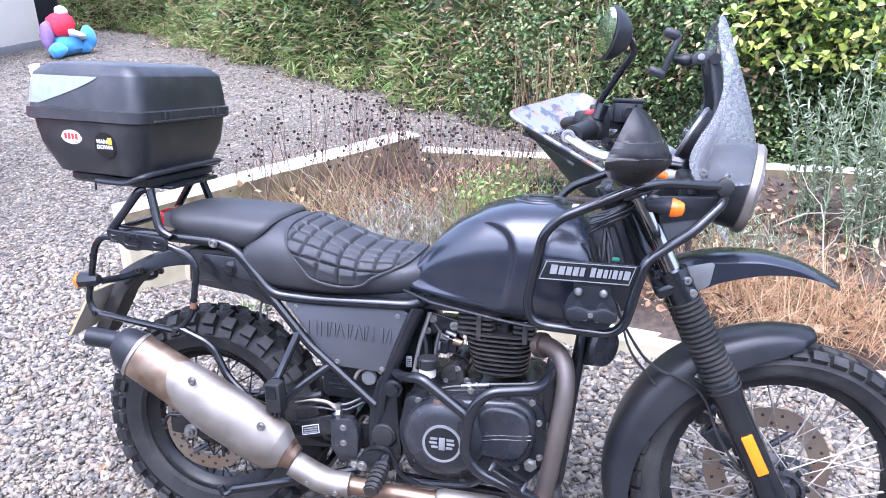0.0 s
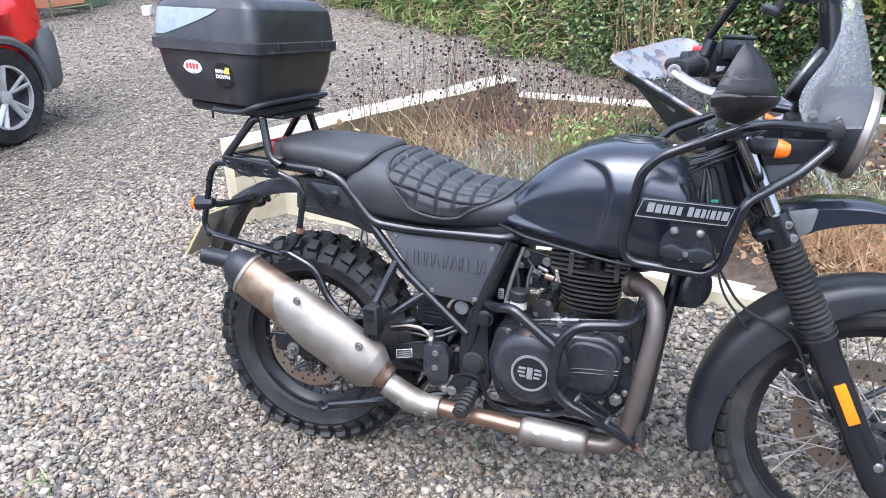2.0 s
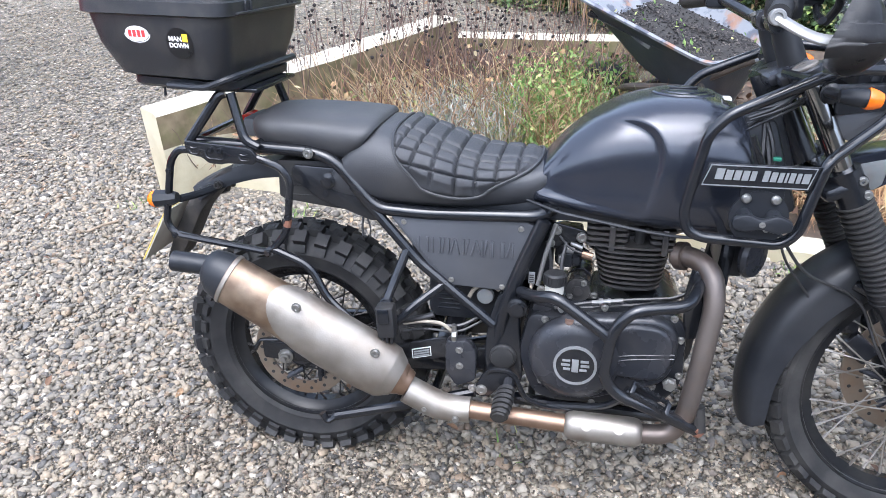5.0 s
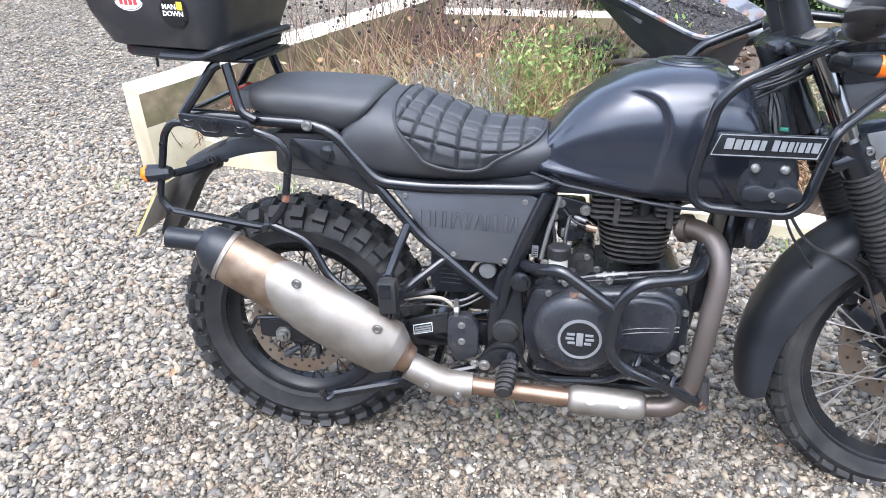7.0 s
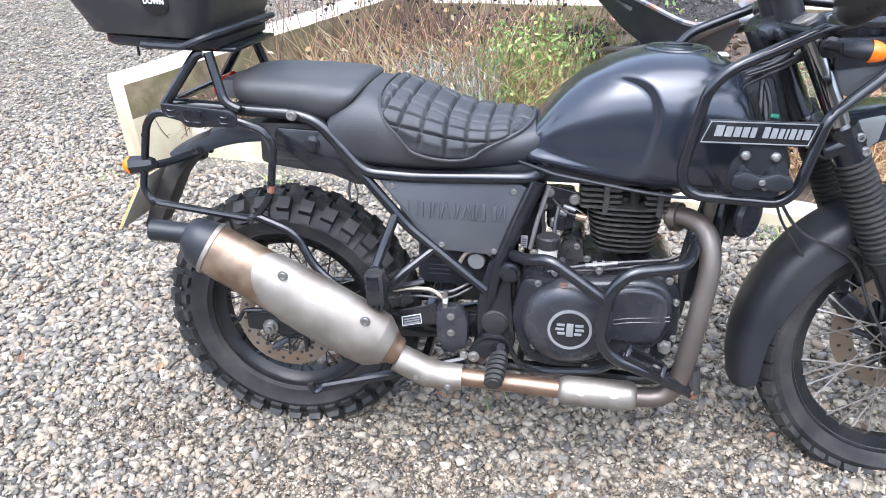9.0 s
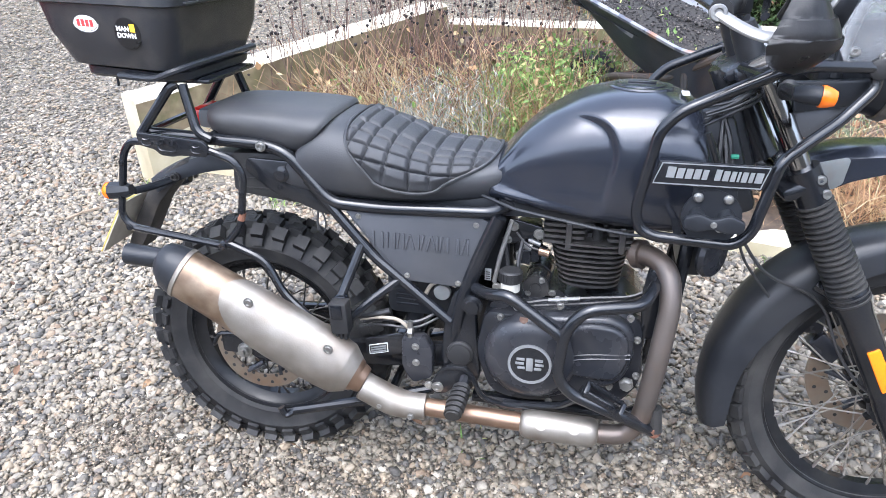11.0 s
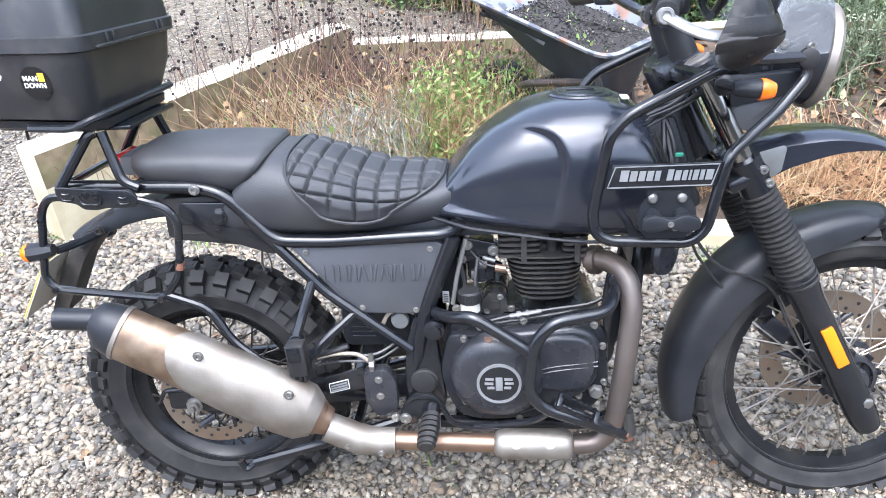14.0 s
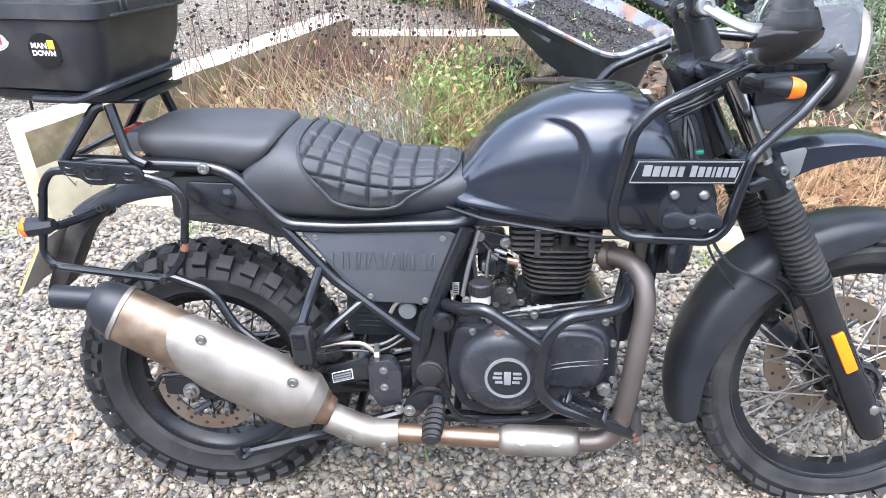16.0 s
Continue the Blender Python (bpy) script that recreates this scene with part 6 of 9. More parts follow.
lathe(bm, [(0.100, 0), (0.098, 0.010), (0.091, 0.021), (0.080, 0.029), (0.064, 0.0345), (0.046, 0.0370), (0.001, 0.0375)], (0.692, -0.168, 0.427), (0, -1, 0), 56)
clutch = part("clutch_cover", bm, M_ENGINE, cover)
LOGO = (0.693, 0.426)
bm = BM()
lathe(bm, [(0.045, 0), (0.045, 0.004), (0.001, 0.004)], (LOGO[0], -0.2035, LOGO[1]), (0, -1, 0), 48)
badge = part("round_emblem", bm, M_FRAME, clutch, "black round emblem with plain silver shapes")
bm = BM()
lathe(bm, [(0.0455, 0), (0.0455, 0.0055), (0.0400, 0.0055), (0.0400, 0)], (LOGO[0], -0.2038, LOGO[1]), (0, -1, 0), 48, cap=False, closed=True)
for dz, w in ((0.011, 0.056), (0.001, 0.060), (-0.009, 0.050)):
    box(bm, (LOGO[0] - w * 0.34, -0.2085, LOGO[1] + dz), (w * 0.30, 0.003, 0.0055), 0.0008)
    box(bm, (LOGO[0] + w * 0.34, -0.2085, LOGO[1] + dz), (w * 0.30, 0.003, 0.0055), 0.0008)
box(bm, (LOGO[0], -0.2085, LOGO[1]), (0.014, 0.003, 0.030), 0.0008)
pieces("emblem_shape", bm, M_SILVER, badge)
bm = BM()
for x, z in ((0.622, 0.50), (0.655, 0.528), (0.745, 0.540), (0.83, 0.543), (0.888, 0.528), (0.906, 0.48), (0.912, 0.395), (0.86, 0.362), (0.80, 0.338), (0.735, 0.305), (0.62, 0.35)):
    bolt(bm, (x, -0.150, z), 0.0055, 0.010, (0, -1, 0))
pieces("cover_bolt", bm, M_ZINC, cover)
bm = BM()
lathe(bm, [(0.016, 0), (0.016, 0.006), (0.011, 0.007), (0.011, 0.016), (0.001, 0.016)], (0.893, -0.165, 0.382), (0, -1, 0), 6)
part("oil_plug", bm, M_ZINC, cover)
bm = BM()
lathe(bm, [(0.017, 0), (0.017, 0.028), (0.015, 0.030), (0.001, 0.030)], (0.679, -0.172, 0.478), (-0.1, -0.25, 1), 18)
neck = part("oil_filler", bm, M_ENGINE, cover)
bm = BM()
lathe(bm, [(0.011, 0), (0.012, 0.003), (0.012, 0.010), (0.009, 0.014), (0.001, 0.014)], (0.676, -0.179, 0.507), (-0.1, -0.25, 1), 16)
part("filler_cap", bm, M_BROWN, neck, "brown plastic oil filler cap")

# finned cylinder and head
bm = BM()
CX, TILT_C = 0.797, 0.05
for k in range(9):
    z = 0.557 + k * 0.0125
    o = CX - TILT_C * (z - 0.55)
    f, g = 0.066 + 0.0022 * k, 0.088 + 0.0024 * k
    prism(bm, smooth_outline([(o - f, -g), (o + f, -g), (o + f, g), (o - f, g)], 0.055), z, z + 0.0045, 0.0)
for v in bm.verts:
    v.co = at(v.co.x, v.co.z, v.co.y)
fins = bm
bm = BM()
lathe(bm, [(0.058, 0), (0.060, 0.13)], (CX, 0, 0.54), (-0.05, 0, 1), 28)
cyl = part("cylinder", bm, M_FIN, engine, "dusty black finned cylinder")
pieces("cooling_fin", fins, M_FIN, cyl, smooth=False)
bm = BM()
for k in range(6):
    z = 0.668 + k * 0.0125
    o = CX - 0.008
    for a0, a1 in ((o - 0.093, o - 0.006), (o + 0.038, o + 0.090)):
        prism(bm, smooth_outline([(a0, -0.098), (a1, -0.098), (a1, -0.04), (a0, -0.04)], 0.012), z - 0.012, z - 0.006, 0.0)
    prism(bm, smooth_outline([(o - 0.093, -0.045), (o + 0.090, -0.045), (o + 0.090, 0.098), (o - 0.093, 0.098)], 0.012), z - 0.012, z - 0.006, 0.0)
for v in bm.verts:
    v.co = at(v.co.x, v.co.z, v.co.y)
fins = bm
bm = BM()
box(bm, (CX - 0.048, 0, 0.698), (0.075, 0.155, 0.085), 0.01)
box(bm, (CX + 0.055, 0, 0.698), (0.045, 0.155, 0.085), 0.01)
box(bm, (CX, 0.03, 0.698), (0.15, 0.12, 0.085), 0.01)
box(bm, (0.749, -0.099, 0.676), (0.013, 0.010, 0.058), 0.003)
box(bm, (0.857, -0.099, 0.674), (0.013, 0.010, 0.058), 0.003)
head = part("cylinder_head", bm, M_FIN, engine, "dusty black finned cylinder head", smooth=False)
pieces("cooling_fin", fins, M_FIN, head, smooth=False)
bm = BM()
lathe(bm, [(0.013, 0), (0.015, 0.006), (0.015, 0.014), (0.011, 0.018), (0.011, 0.055), (0.001, 0.060)], (0.807, -0.062, 0.640), (0, -0.25, 1), 14)
part("spark_plug_cap", bm, M_RUBBER, head)

bm = BM()
box(bm, (0.575, 0.045, 0.62), (0.10, 0.12, 0.20), 0.02)
part("airbox", bm, M_PLASTIC, bike)
# starter motor, throttle body, reservoir, cables, brackets behind the cylinder
bm = BM()
lathe(bm, [(0.024, 0), (0.0275, 0.004), (0.0275, 0.040), (0.0265, 0.042), (0.0265, 0.050), (0.0285, 0.052), (0.0285, 0.120), (0.024, 0.124), (0.001, 0.124)], (0.686, -0.066, 0.538), (0.05, 1, 0.06), 28)
starter = part("starter_motor", bm, M_ENGINE, engine)
bm = BM()
lathe(bm, [(0.0285, 0), (0.029, 0.004), (0.027, 0.009), (0.012, 0.010), (0.011, 0.014), (0.001, 0.014)], (0.686, -0.064, 0.538), (0, -1, 0), 28)
box(bm, (0.712, -0.068, 0.527), (0.036, 0.008, 0.016), 0.004)
end_plate = part("starter_end_plate", bm, M_FIN, starter)
bm = BM()
for x, z in ((0.698, 0.556), (0.671, 0.524), (0.722, 0.529)):
    bolt(bm, (x, -0.072, z), 0.0055, 0.005)
pieces("starter_bolt", bm, M_ZINC, end_plate)
bm = BM()
box(bm, (0.69, -0.03, 0.49), (0.12, 0.12, 0.05), 0.01)
box(bm, (0.66, 0.0, 0.62), (0.06, 0.09, 0.08), 0.012)
tube(bm, [(0.62, -0.03, 0.63), (0.655, -0.035, 0.632), (0.70, -0.04, 0.61)], 0.012, 10, 0.02)
box(bm, (0.655, -0.045, 0.60), (0.030, 0.02, 0.035), 0.005)
part("inlet_tract", bm, M_ENGINE, engine)
bm = BM()
tube(bm, [(0.653, -0.065, 0.632), (0.672, -0.066, 0.628)], 0.008, 10, 0)
tube(bm, [(0.664, -0.06, 0.645), (0.690, -0.062, 0.636)], 0.006, 8, 0)
box(bm, (0.645, -0.06, 0.605), (0.014, 0.012, 0.020), 0.003)
pieces("throttle_fitting", bm, M_ALLOY, engine)
bm = BM()
tube(bm, [(0.690, -0.095, 0.634), (0.712, -0.098, 0.631)], 0.0085, 10, 0)
part("brass_fitting", bm, M_COPPER, engine, "dull brass fitting on the cylinder head")
bm = BM()
lathe(bm, [(0.014, 0), (0.0205, 0.003), (0.0205, 0.022), (0.019, 0.024)], (0.637, -0.131, 0.553), (0, 0, 1), 24)
res = part("brake_fluid_reservoir", bm, M_FLUID, bike, "translucent white reservoir with a black ribbed cap")
bm = BM()
lathe(bm, [(0.021, 0.022), (0.0235, 0.024), (0.0235, 0.045), (0.020, 0.049), (0.001, 0.049)], (0.637, -0.131, 0.553), (0, 0, 1), 18)
cap_ = part("reservoir_cap", bm, M_RUBBER, res)
bm = BM()
for k in range(20):
    a = 2 * math.pi * k / 20
    box(bm, (0.637 + 0.0236 * math.cos(a), -0.131 + 0.0236 * math.sin(a), 0.588), (0.003, 0.003, 0.020), 0, Matrix.Rotation(a, 3, "Z"))
pieces("cap_rib", bm, M_RUBBER, cap_)
bm = BM()
bolt(bm, (0.609, -0.135, 0.562), 0.0065, 0.006)
part("reservoir_bolt", bm, M_ZINC, res)
bm = BM()
box(bm, (0.586, -0.109, 0.576), (0.014, 0.002, 0.027), 0.0005)
stick = part("info_sticker", bm, M_SILVER, frame_, "white sticker with unreadable print")
bm = BM()
for k in range(4):
    box(bm, (0.586, -0.1103, 0.567 + 0.005 * k), (0.009, 0.001, 0.002), 0)
pieces("print_bar", bm, M_WIRE, stick)
bm = BM()
tube(bm, [(0.631, -0.098, 0.700), (0.611, -0.108, 0.625), (0.600, -0.110, 0.560)], 0.005, 8, 0.02)
part("bracket_rod", bm, M_ALLOY, frame_)
bm = BM()
tube(bm, [(0.64, -0.125, 0.516), (0.70, -0.122, 0.532), (0.783, -0.121, 0.547), (0.90, -0.115, 0.560), (0.95, -0.09, 0.60)], 0.0035, 6, 0.05)
tube(bm, [(0.66, -0.12, 0.515), (0.76, -0.118, 0.528), (0.87, -0.112, 0.545), (0.95, -0.09, 0.58)], 0.0035, 6, 0.05)
tube(bm, [(0.615, -0.10, 0.66), (0.628, -0.10, 0.60), (0.622, -0.105, 0.56)], 0.0045, 6, 0.04)
tube(bm, [(0.655, -0.085, 0.655), (0.648, -0.10, 0.615), (0.650, -0.11, 0.58)], 0.0045, 6, 0.03)
tube(bm, [(0.640, -0.085, 0.668), (0.665, -0.09, 0.640), (0.700, -0.095, 0.634)], 0.0025, 6, 0.04)
tube(bm, [(0.648, -0.07, 0.705), (0.72, -0.085, 0.708), (0.80, -0.09, 0.700)], 0.004, 6, 0.04)
pieces("engine_cable", bm, M_WIRE, engine)
bm = BM()
tube(bm, [(0.718, -0.1225, 0.536), (0.783, -0.1225, 0.547)], 0.0048, 8, 0)
tube(bm, [(0.733, -0.1225, 0.5385), (0.741, -0.1225, 0.540)], 0.008, 8, 0)
tube(bm, [(0.752, -0.1225, 0.5417), (0.757, -0.1225, 0.5425)], 0.0075, 8, 0)
part("cable_adjuster", bm, M_ALLOY, engine)
bm = BM()
prism(bm, smooth_outline([(0.620, 0.694), (0.645, 0.690), (0.697, 0.678), (0.697, 0.652), (0.672, 0.654), (0.640, 0.640), (0.612, 0.634), (0.610, 0.650)], 0.008), -0.074, -0.066, 0.002)
eb = part("engine_hanger", bm, M_FRAME, frame_)
bm = BM()
for x, z, r in ((0.633, 0.677, 0.0075), (0.687, 0.664, 0.0085), (0.622, 0.646, 0.006)):
    bolt(bm, (x, -0.074, z), r, 0.007)
pieces("hanger_bolt", bm, M_ZINC, eb)
bm = BM()
for x, z, r in ((0.633, 0.677, 0.0105), (0.687, 0.664, 0.0115)):
    lathe(bm, [(r, 0), (r, 0.002), (0.001, 0.002)], (x, -0.074, z), (0, -1, 0), 16)
pieces("hanger_washer", bm, M_DULL, eb)

# exhaust
bm = BM()
EX = [(0.880, -0.072, 0.640), (0.918, -0.098, 0.648), (0.952, -0.140, 0.634), (0.961, -0.163, 0.575), (0.948, -0.180, 0.45), (0.930, -0.188, 0.315), (0.900, -0.190, 0.270), (0.835, -0.192, 0.266), (0.76, -0.192, 0.266)]
tube(bm, EX, 0.0215, 18, 0.045)
exhaust = part("exhaust_header", bm, M_PIPE, bike, "browned steel exhaust header pipe")
bm = BM()
tube(bm, [(0.888, -0.077, 0.641), (0.902, -0.087, 0.644)], 0.030, 16, 0)
part("header_flange", bm, M_PIPE, exhaust)
bm = BM()
tube(bm, [(0.77, -0.192, 0.267), (0.45, -0.190, 0.277)], 0.0205, 18, 0)
part("link_pipe", bm, M_COPPER, exhaust, "copper-tinted straight exhaust pipe")
bm = BM()
rings = []
for x, rr in ((0.680, 0.018), (0.682, 0.024), (0.688, 0.0295), (0.698, 0.0325), (0.826, 0.0325), (0.838, 0.0295), (0.843, 0.024), (0.845, 0.018)):
    rings.append([at(x, -0.198 + rr * math.cos(2 * math.pi * k / 24) * 0.95, 0.272 + rr * math.sin(2 * math.pi * k / 24)) for k in range(24)])
loft(bm, rings)
shield = part("heat_shield", bm, M_STEEL, exhaust, "brushed steel heat shield")
bm = BM()
for x in (0.726, 0.795):
    bolt(bm, (x, -0.2235, 0.290), 0.0055, 0.005, (0, -0.82, 0.57))
pieces("shield_bolt", bm, M_ZINC, shield)
bm = BM()
for x in (0.726, 0.795):
    lathe(bm, [(0.0105, 0), (0.0105, 0.0022), (0.001, 0.0022)], (x, -0.2233, 0.2898), (0, -0.82, 0.57), 16)
pieces("shield_washer", bm, M_STEEL, shield)
bm = BM()
tube(bm, [(0.470, -0.192, 0.277), (0.405, -0.194, 0.277), (0.326, -0.198, 0.318)], 0.030, 20, 0.06, radii=(0.029, 0.031, 0.033, 0.032))
mid = part("pipe_cover", bm, M_STEEL, exhaust, "brushed steel cover over the pipe joint")
bm = BM()
for x, z in ((0.372, 0.288), (0.442, 0.270)):
    bolt(bm, (x, -0.2245, z), 0.0055, 0.006)
pieces("shield_bolt", bm, M_ZINC, mid)
S0, S1 = at(0.320, -0.200, 0.338), at(-0.106, -0.205, 0.570)
sd = (S1 - S0).normalized()
su = (at(0, 0, 1) - sd * sd.z).normalized()
sv = sd.cross(su)


def silencer_ring(d, ru, rv, n=28, off=0.0):
    o = S0 + sd * d + su * off
    return [o + su * ru * math.sin(2 * math.pi * k / n) + sv * rv * math.cos(2 * math.pi * k / n) for k in range(n)]


SL = (S1 - S0).length
bm = BM()
loft(bm, [silencer_ring(-0.014, 0.029, 0.028), silencer_ring(-0.006, 0.033, 0.031), silencer_ring(0.002, 0.034, 0.032), silencer_ring(0.006, 0.039, 0.034), silencer_ring(0.016, 0.043, 0.036)])
part("silencer_inlet", bm, M_COPPER, exhaust, "rusty brown collar")
bm = BM()
prof = [(-0.002, 0.030, 0.028), (0.040, 0.061, 0.046), (0.044, 0.0625, 0.047), (0.085, 0.0665, 0.049), (0.20, 0.067, 0.050), (0.33, 0.062, 0.049), (SL - 0.028, 0.0585, 0.0475)]
loft(bm, [silencer_ring(*p) for p in prof])
silencer = part("silencer", bm, M_HOT, exhaust, "heat-tinted steel silencer body")
bm = BM()
rings = []
n = 22
for d, ru, rv in ((0.014, 0.046, 0.039), (0.040, 0.066, 0.051), (0.044, 0.0675, 0.052), (0.085, 0.0715, 0.055), (0.20, 0.072, 0.056), (0.30, 0.069, 0.055), (0.345, 0.067, 0.0545)):
    o = S0 + sd * d
    # wraps the outer side; its rear end is cut round
    ring = [o + su * ru * math.sin(b) - sv * rv * math.cos(b) + sd * (0.0 if d < 0.25 else (d - 0.25) / 0.095 * (0.004 - 0.038 * (b - 0.75) ** 2)) for b in np.linspace(-1.75, 1.75, n)]
    ring += [o + su * (ru - 0.003) * math.sin(b) - sv * (rv - 0.003) * math.cos(b) + sd * (0.0 if d < 0.25 else (d - 0.25) / 0.095 * (0.004 - 0.038 * (b - 0.75) ** 2)) for b in np.linspace(1.75, -1.75, n)]
    rings.append(ring)
loft(bm, rings)
cover2 = part("silencer_shield", bm, M_STEEL, silencer, "brushed steel silencer heat shield")
if (cover2.data.vertices[n // 2].co.y > -0.2):
    cover2.data.transform(Matrix.Translation(S0) @ Matrix.Scale(-1, 4, sv) @ Matrix.Translation(-S0))
    cover2.data.flip_normals()
bm = BM()
for p in ((0.101, -0.2575, 0.526), (0.272, -0.2555, 0.434)):
    bolt(bm, p, 0.008, 0.006)
pieces("shield_bolt", bm, M_ZINC, cover2)
bm = BM()
loft(bm, [silencer_ring(SL - 0.041, 0.060, 0.0495), silencer_ring(SL - 0.0405, 0.0615, 0.0505), silencer_ring(SL - 0.032, 0.0615, 0.0505), silencer_ring(SL - 0.0315, 0.060, 0.0495)])
part("silencer_band", bm, M_STEEL, silencer)
bm = BM()
loft(bm, [silencer_ring(SL - 0.030, 0.0590, 0.0485), silencer_ring(SL - 0.002, 0.053, 0.045), silencer_ring(SL + 0.018, 0.040, 0.036, off=0.006), silencer_ring(SL + 0.026, 0.028, 0.027, off=0.008)])
part("silencer_end_cap", bm, M_PLASTIC, silencer, "black silencer end cap")
bm = BM()
t0 = S0 + sd * (SL + 0.012) + su * 0.008
t1 = at(-0.203, -0.207, 0.588)
ax = (t1 - t0).normalized()
lathe(bm, [(0.0225, 0), (0.0235, (t1 - t0).length), (0.0215, (t1 - t0).length), (0.0205, 0.01)], t0, ax, 20, cap=False)
part("tailpipe", bm, M_PLASTIC, silencer)

# engine guard bars, footpegs, pedals
bm = BM()
tube(bm, [(0.568, -0.150, 0.560), (0.60, -0.200, 0.573), (0.642, -0.225, 0.590), (0.745, -0.235, 0.522), (0.756, -0.235, 0.508)], 0.0125, 12, 0.03)
tube(bm, [(0.938, -0.115, 0.612), (0.925, -0.165, 0.606), (0.905, -0.212, 0.588), (0.795, -0.235, 0.578), (0.760, -0.238, 0.530), (0.750, -0.238, 0.425), (0.780, -0.235, 0.385), (0.870, -0.232, 0.350), (0.952, -0.19, 0.290), (0.962, -0.15, 0.30)], 0.0125, 12, 0.035)
bars = part("engine_guard", bm, M_FRAME, bike, "black tubular engine guard")
bm = BM()
for s in (1,):
    tube(bm, [(0.568, 0.150, 0.560), (0.642, 0.225, 0.590), (0.756, 0.235, 0.508)], 0.0125, 10, 0.03)
    tube(bm, [(0.945, 0.10, 0.655), (0.900, 0.215, 0.590), (0.795, 0.235, 0.578), (0.760, 0.238, 0.530), (0.750, 0.238, 0.425), (0.870, 0.232, 0.350), (0.952, 0.19, 0.290)], 0.0125, 10, 0.035)
part("engine_guard", bm, M_FRAME, bike, "black tubular engine guard")
bm = BM()
prism(bm, smooth_outline([(0.915, 0.635), (0.950, 0.630), (0.955, 0.56), (0.940, 0.47), (0.915, 0.47), (0.905, 0.56)], 0.012), -0.128, -0.112, 0.004)
lathe(bm, [(0.022, 0), (0.022, 0.012), (0.015, 0.016), (0.001, 0.016)], (0.938, -0.125, 0.618), (0, -1, 0), 18)
part("guard_bracket", bm, M_FRAME, bars)
bm = BM()
lathe(bm, [(0.022, 0), (0.022, 0.010), (0.016, 0.012), (0.014, 0.020), (0.001, 0.020)], (0.562, -0.152, 0.524), (0, -1, 0), 20)
part("guard_mount", bm, M_FRAME, bars)
bm = BM()
tube(bm, [(0.955, -0.185, 0.345), (0.962, -0.19, 0.29)], 0.014, 10, 0)
part("guard_foot", bm, M_RUBBER, bars)
bm = BM()
PT = Matrix.Rotation(radians(30), 3, "Y")
tube(bm, [(0.640, -0.172, 0.300), (0.76, -0.185, 0.318), (0.80, -0.205, 0.360)], 0.008, 8, 0.03)
tube(bm, [(0.800, -0.206, 0.378), (0.875, -0.210, 0.340), (0.925, -0.205, 0.312), (0.955, -0.19, 0.290)], 0.0125, 10, 0.03)
pedal = part("brake_pedal", bm, M_FRAME, bike)
bm = BM()
for d in (-0.013, 0.013):
    box(bm, Vector((0.850, -0.228, 0.378)) + PT @ Vector((0, d * 0.8, d * 0.6)), (0.088, 0.008, 0.009), 0.002, PT)
for d in (-0.042, 0.042):
    box(bm, Vector((0.850, -0.228, 0.378)) + PT @ Vector((d, 0, 0)), (0.010, 0.030, 0.010), 0.002, PT @ Matrix.Rotation(radians(37), 3, "X"))
part("pedal_frame", bm, M_FRAME, pedal)
bm = BM()
for k in range(7):
    for d in (-0.013, 0.013):
        box(bm, Vector((0.850, -0.233, 0.384)) + PT @ Vector((-0.036 + 0.012 * k, d * 0.8, d * 0.6)), (0.005, 0.007, 0.008), 0.001, PT)
pieces("pedal_tooth", bm, M_FRAME, pedal)
bm = BM()
tube(bm, [(0.950, -0.192, 0.300), (0.962, -0.185, 0.283)], 0.0145, 10, 0)
part("rusted_end", bm, M_RUSTED, bars, "rusty worn end of the guard bar")
bm = BM()
tube(bm, [(0.485, -0.165, 0.325), (0.508, -0.17, 0.372), (0.560, -0.175, 0.376), (0.590, -0.178, 0.312), (0.64, -0.178, 0.296), (0.70, -0.175, 0.296)], 0.010, 8, 0.02, flat=0.6)
prism(bm, smooth_outline([(0.475, 0.305), (0.485, 0.345), (0.51, 0.375), (0.555, 0.375), (0.57, 0.345), (0.53, 0.33), (0.51, 0.305)], 0.01), -0.175, -0.155, 0.003)
peg_plate = part("footpeg_bracket", bm, M_FRAME, bike)
bm = BM()
bolt(bm, (0.492, -0.175, 0.322), 0.009, 0.007)
bolt(bm, (0.470, -0.165, 0.318), 0.007, 0.006)
pieces("bracket_bolt", bm, M_ZINC, peg_plate)
bm = BM()
PD = at(-0.012, -0.11, -0.045)
tube(bm, [at(0.553, -0.170, 0.352), at(0.550, -0.205, 0.340)], 0.012, 8, 0)
part("peg_hinge", bm, M_ENGINE, peg_plate)
bm = BM()
for k in range(6):
    o = at(0.550, -0.192, 0.343) + PD.normalized() * (0.004 + 0.0125 * k)
    tube(bm, [o, o + PD.normalized() * 0.0085], 0.0225 + 0.003 * math.sin(k * 0.6), 12, 0, flat=0.8)
ribs, bm = bm, BM()
tube(bm, [at(0.550, -0.192, 0.343), at(0.550, -0.192, 0.343) + PD.normalized() * 0.080], 0.018, 12, 0, flat=0.8)
peg = part("footpeg", bm, M_RUBBER, bike, "ribbed rubber footpeg")
pieces("peg_rib", ribs, M_RUBBER, peg)
bm = BM()
tube(bm, [(0.315, -0.125, 0.632), (0.288, -0.155, 0.555), (0.275, -0.175, 0.515)], 0.010, 10, 0.02)
tube(bm, [(0.400, -0.125, 0.555), (0.335, -0.155, 0.505), (0.290, -0.175, 0.462)], 0.0095, 10, 0.02)
prism(bm, smooth_outline([(0.262, 0.525), (0.292, 0.528), (0.302, 0.47), (0.300, 0.44), (0.28, 0.44), (0.262, 0.47)], 0.008), -0.190, -0.165, 0.004)
hang = part("pillion_peg_hanger", bm, M_FRAME, bike)
bm = BM()
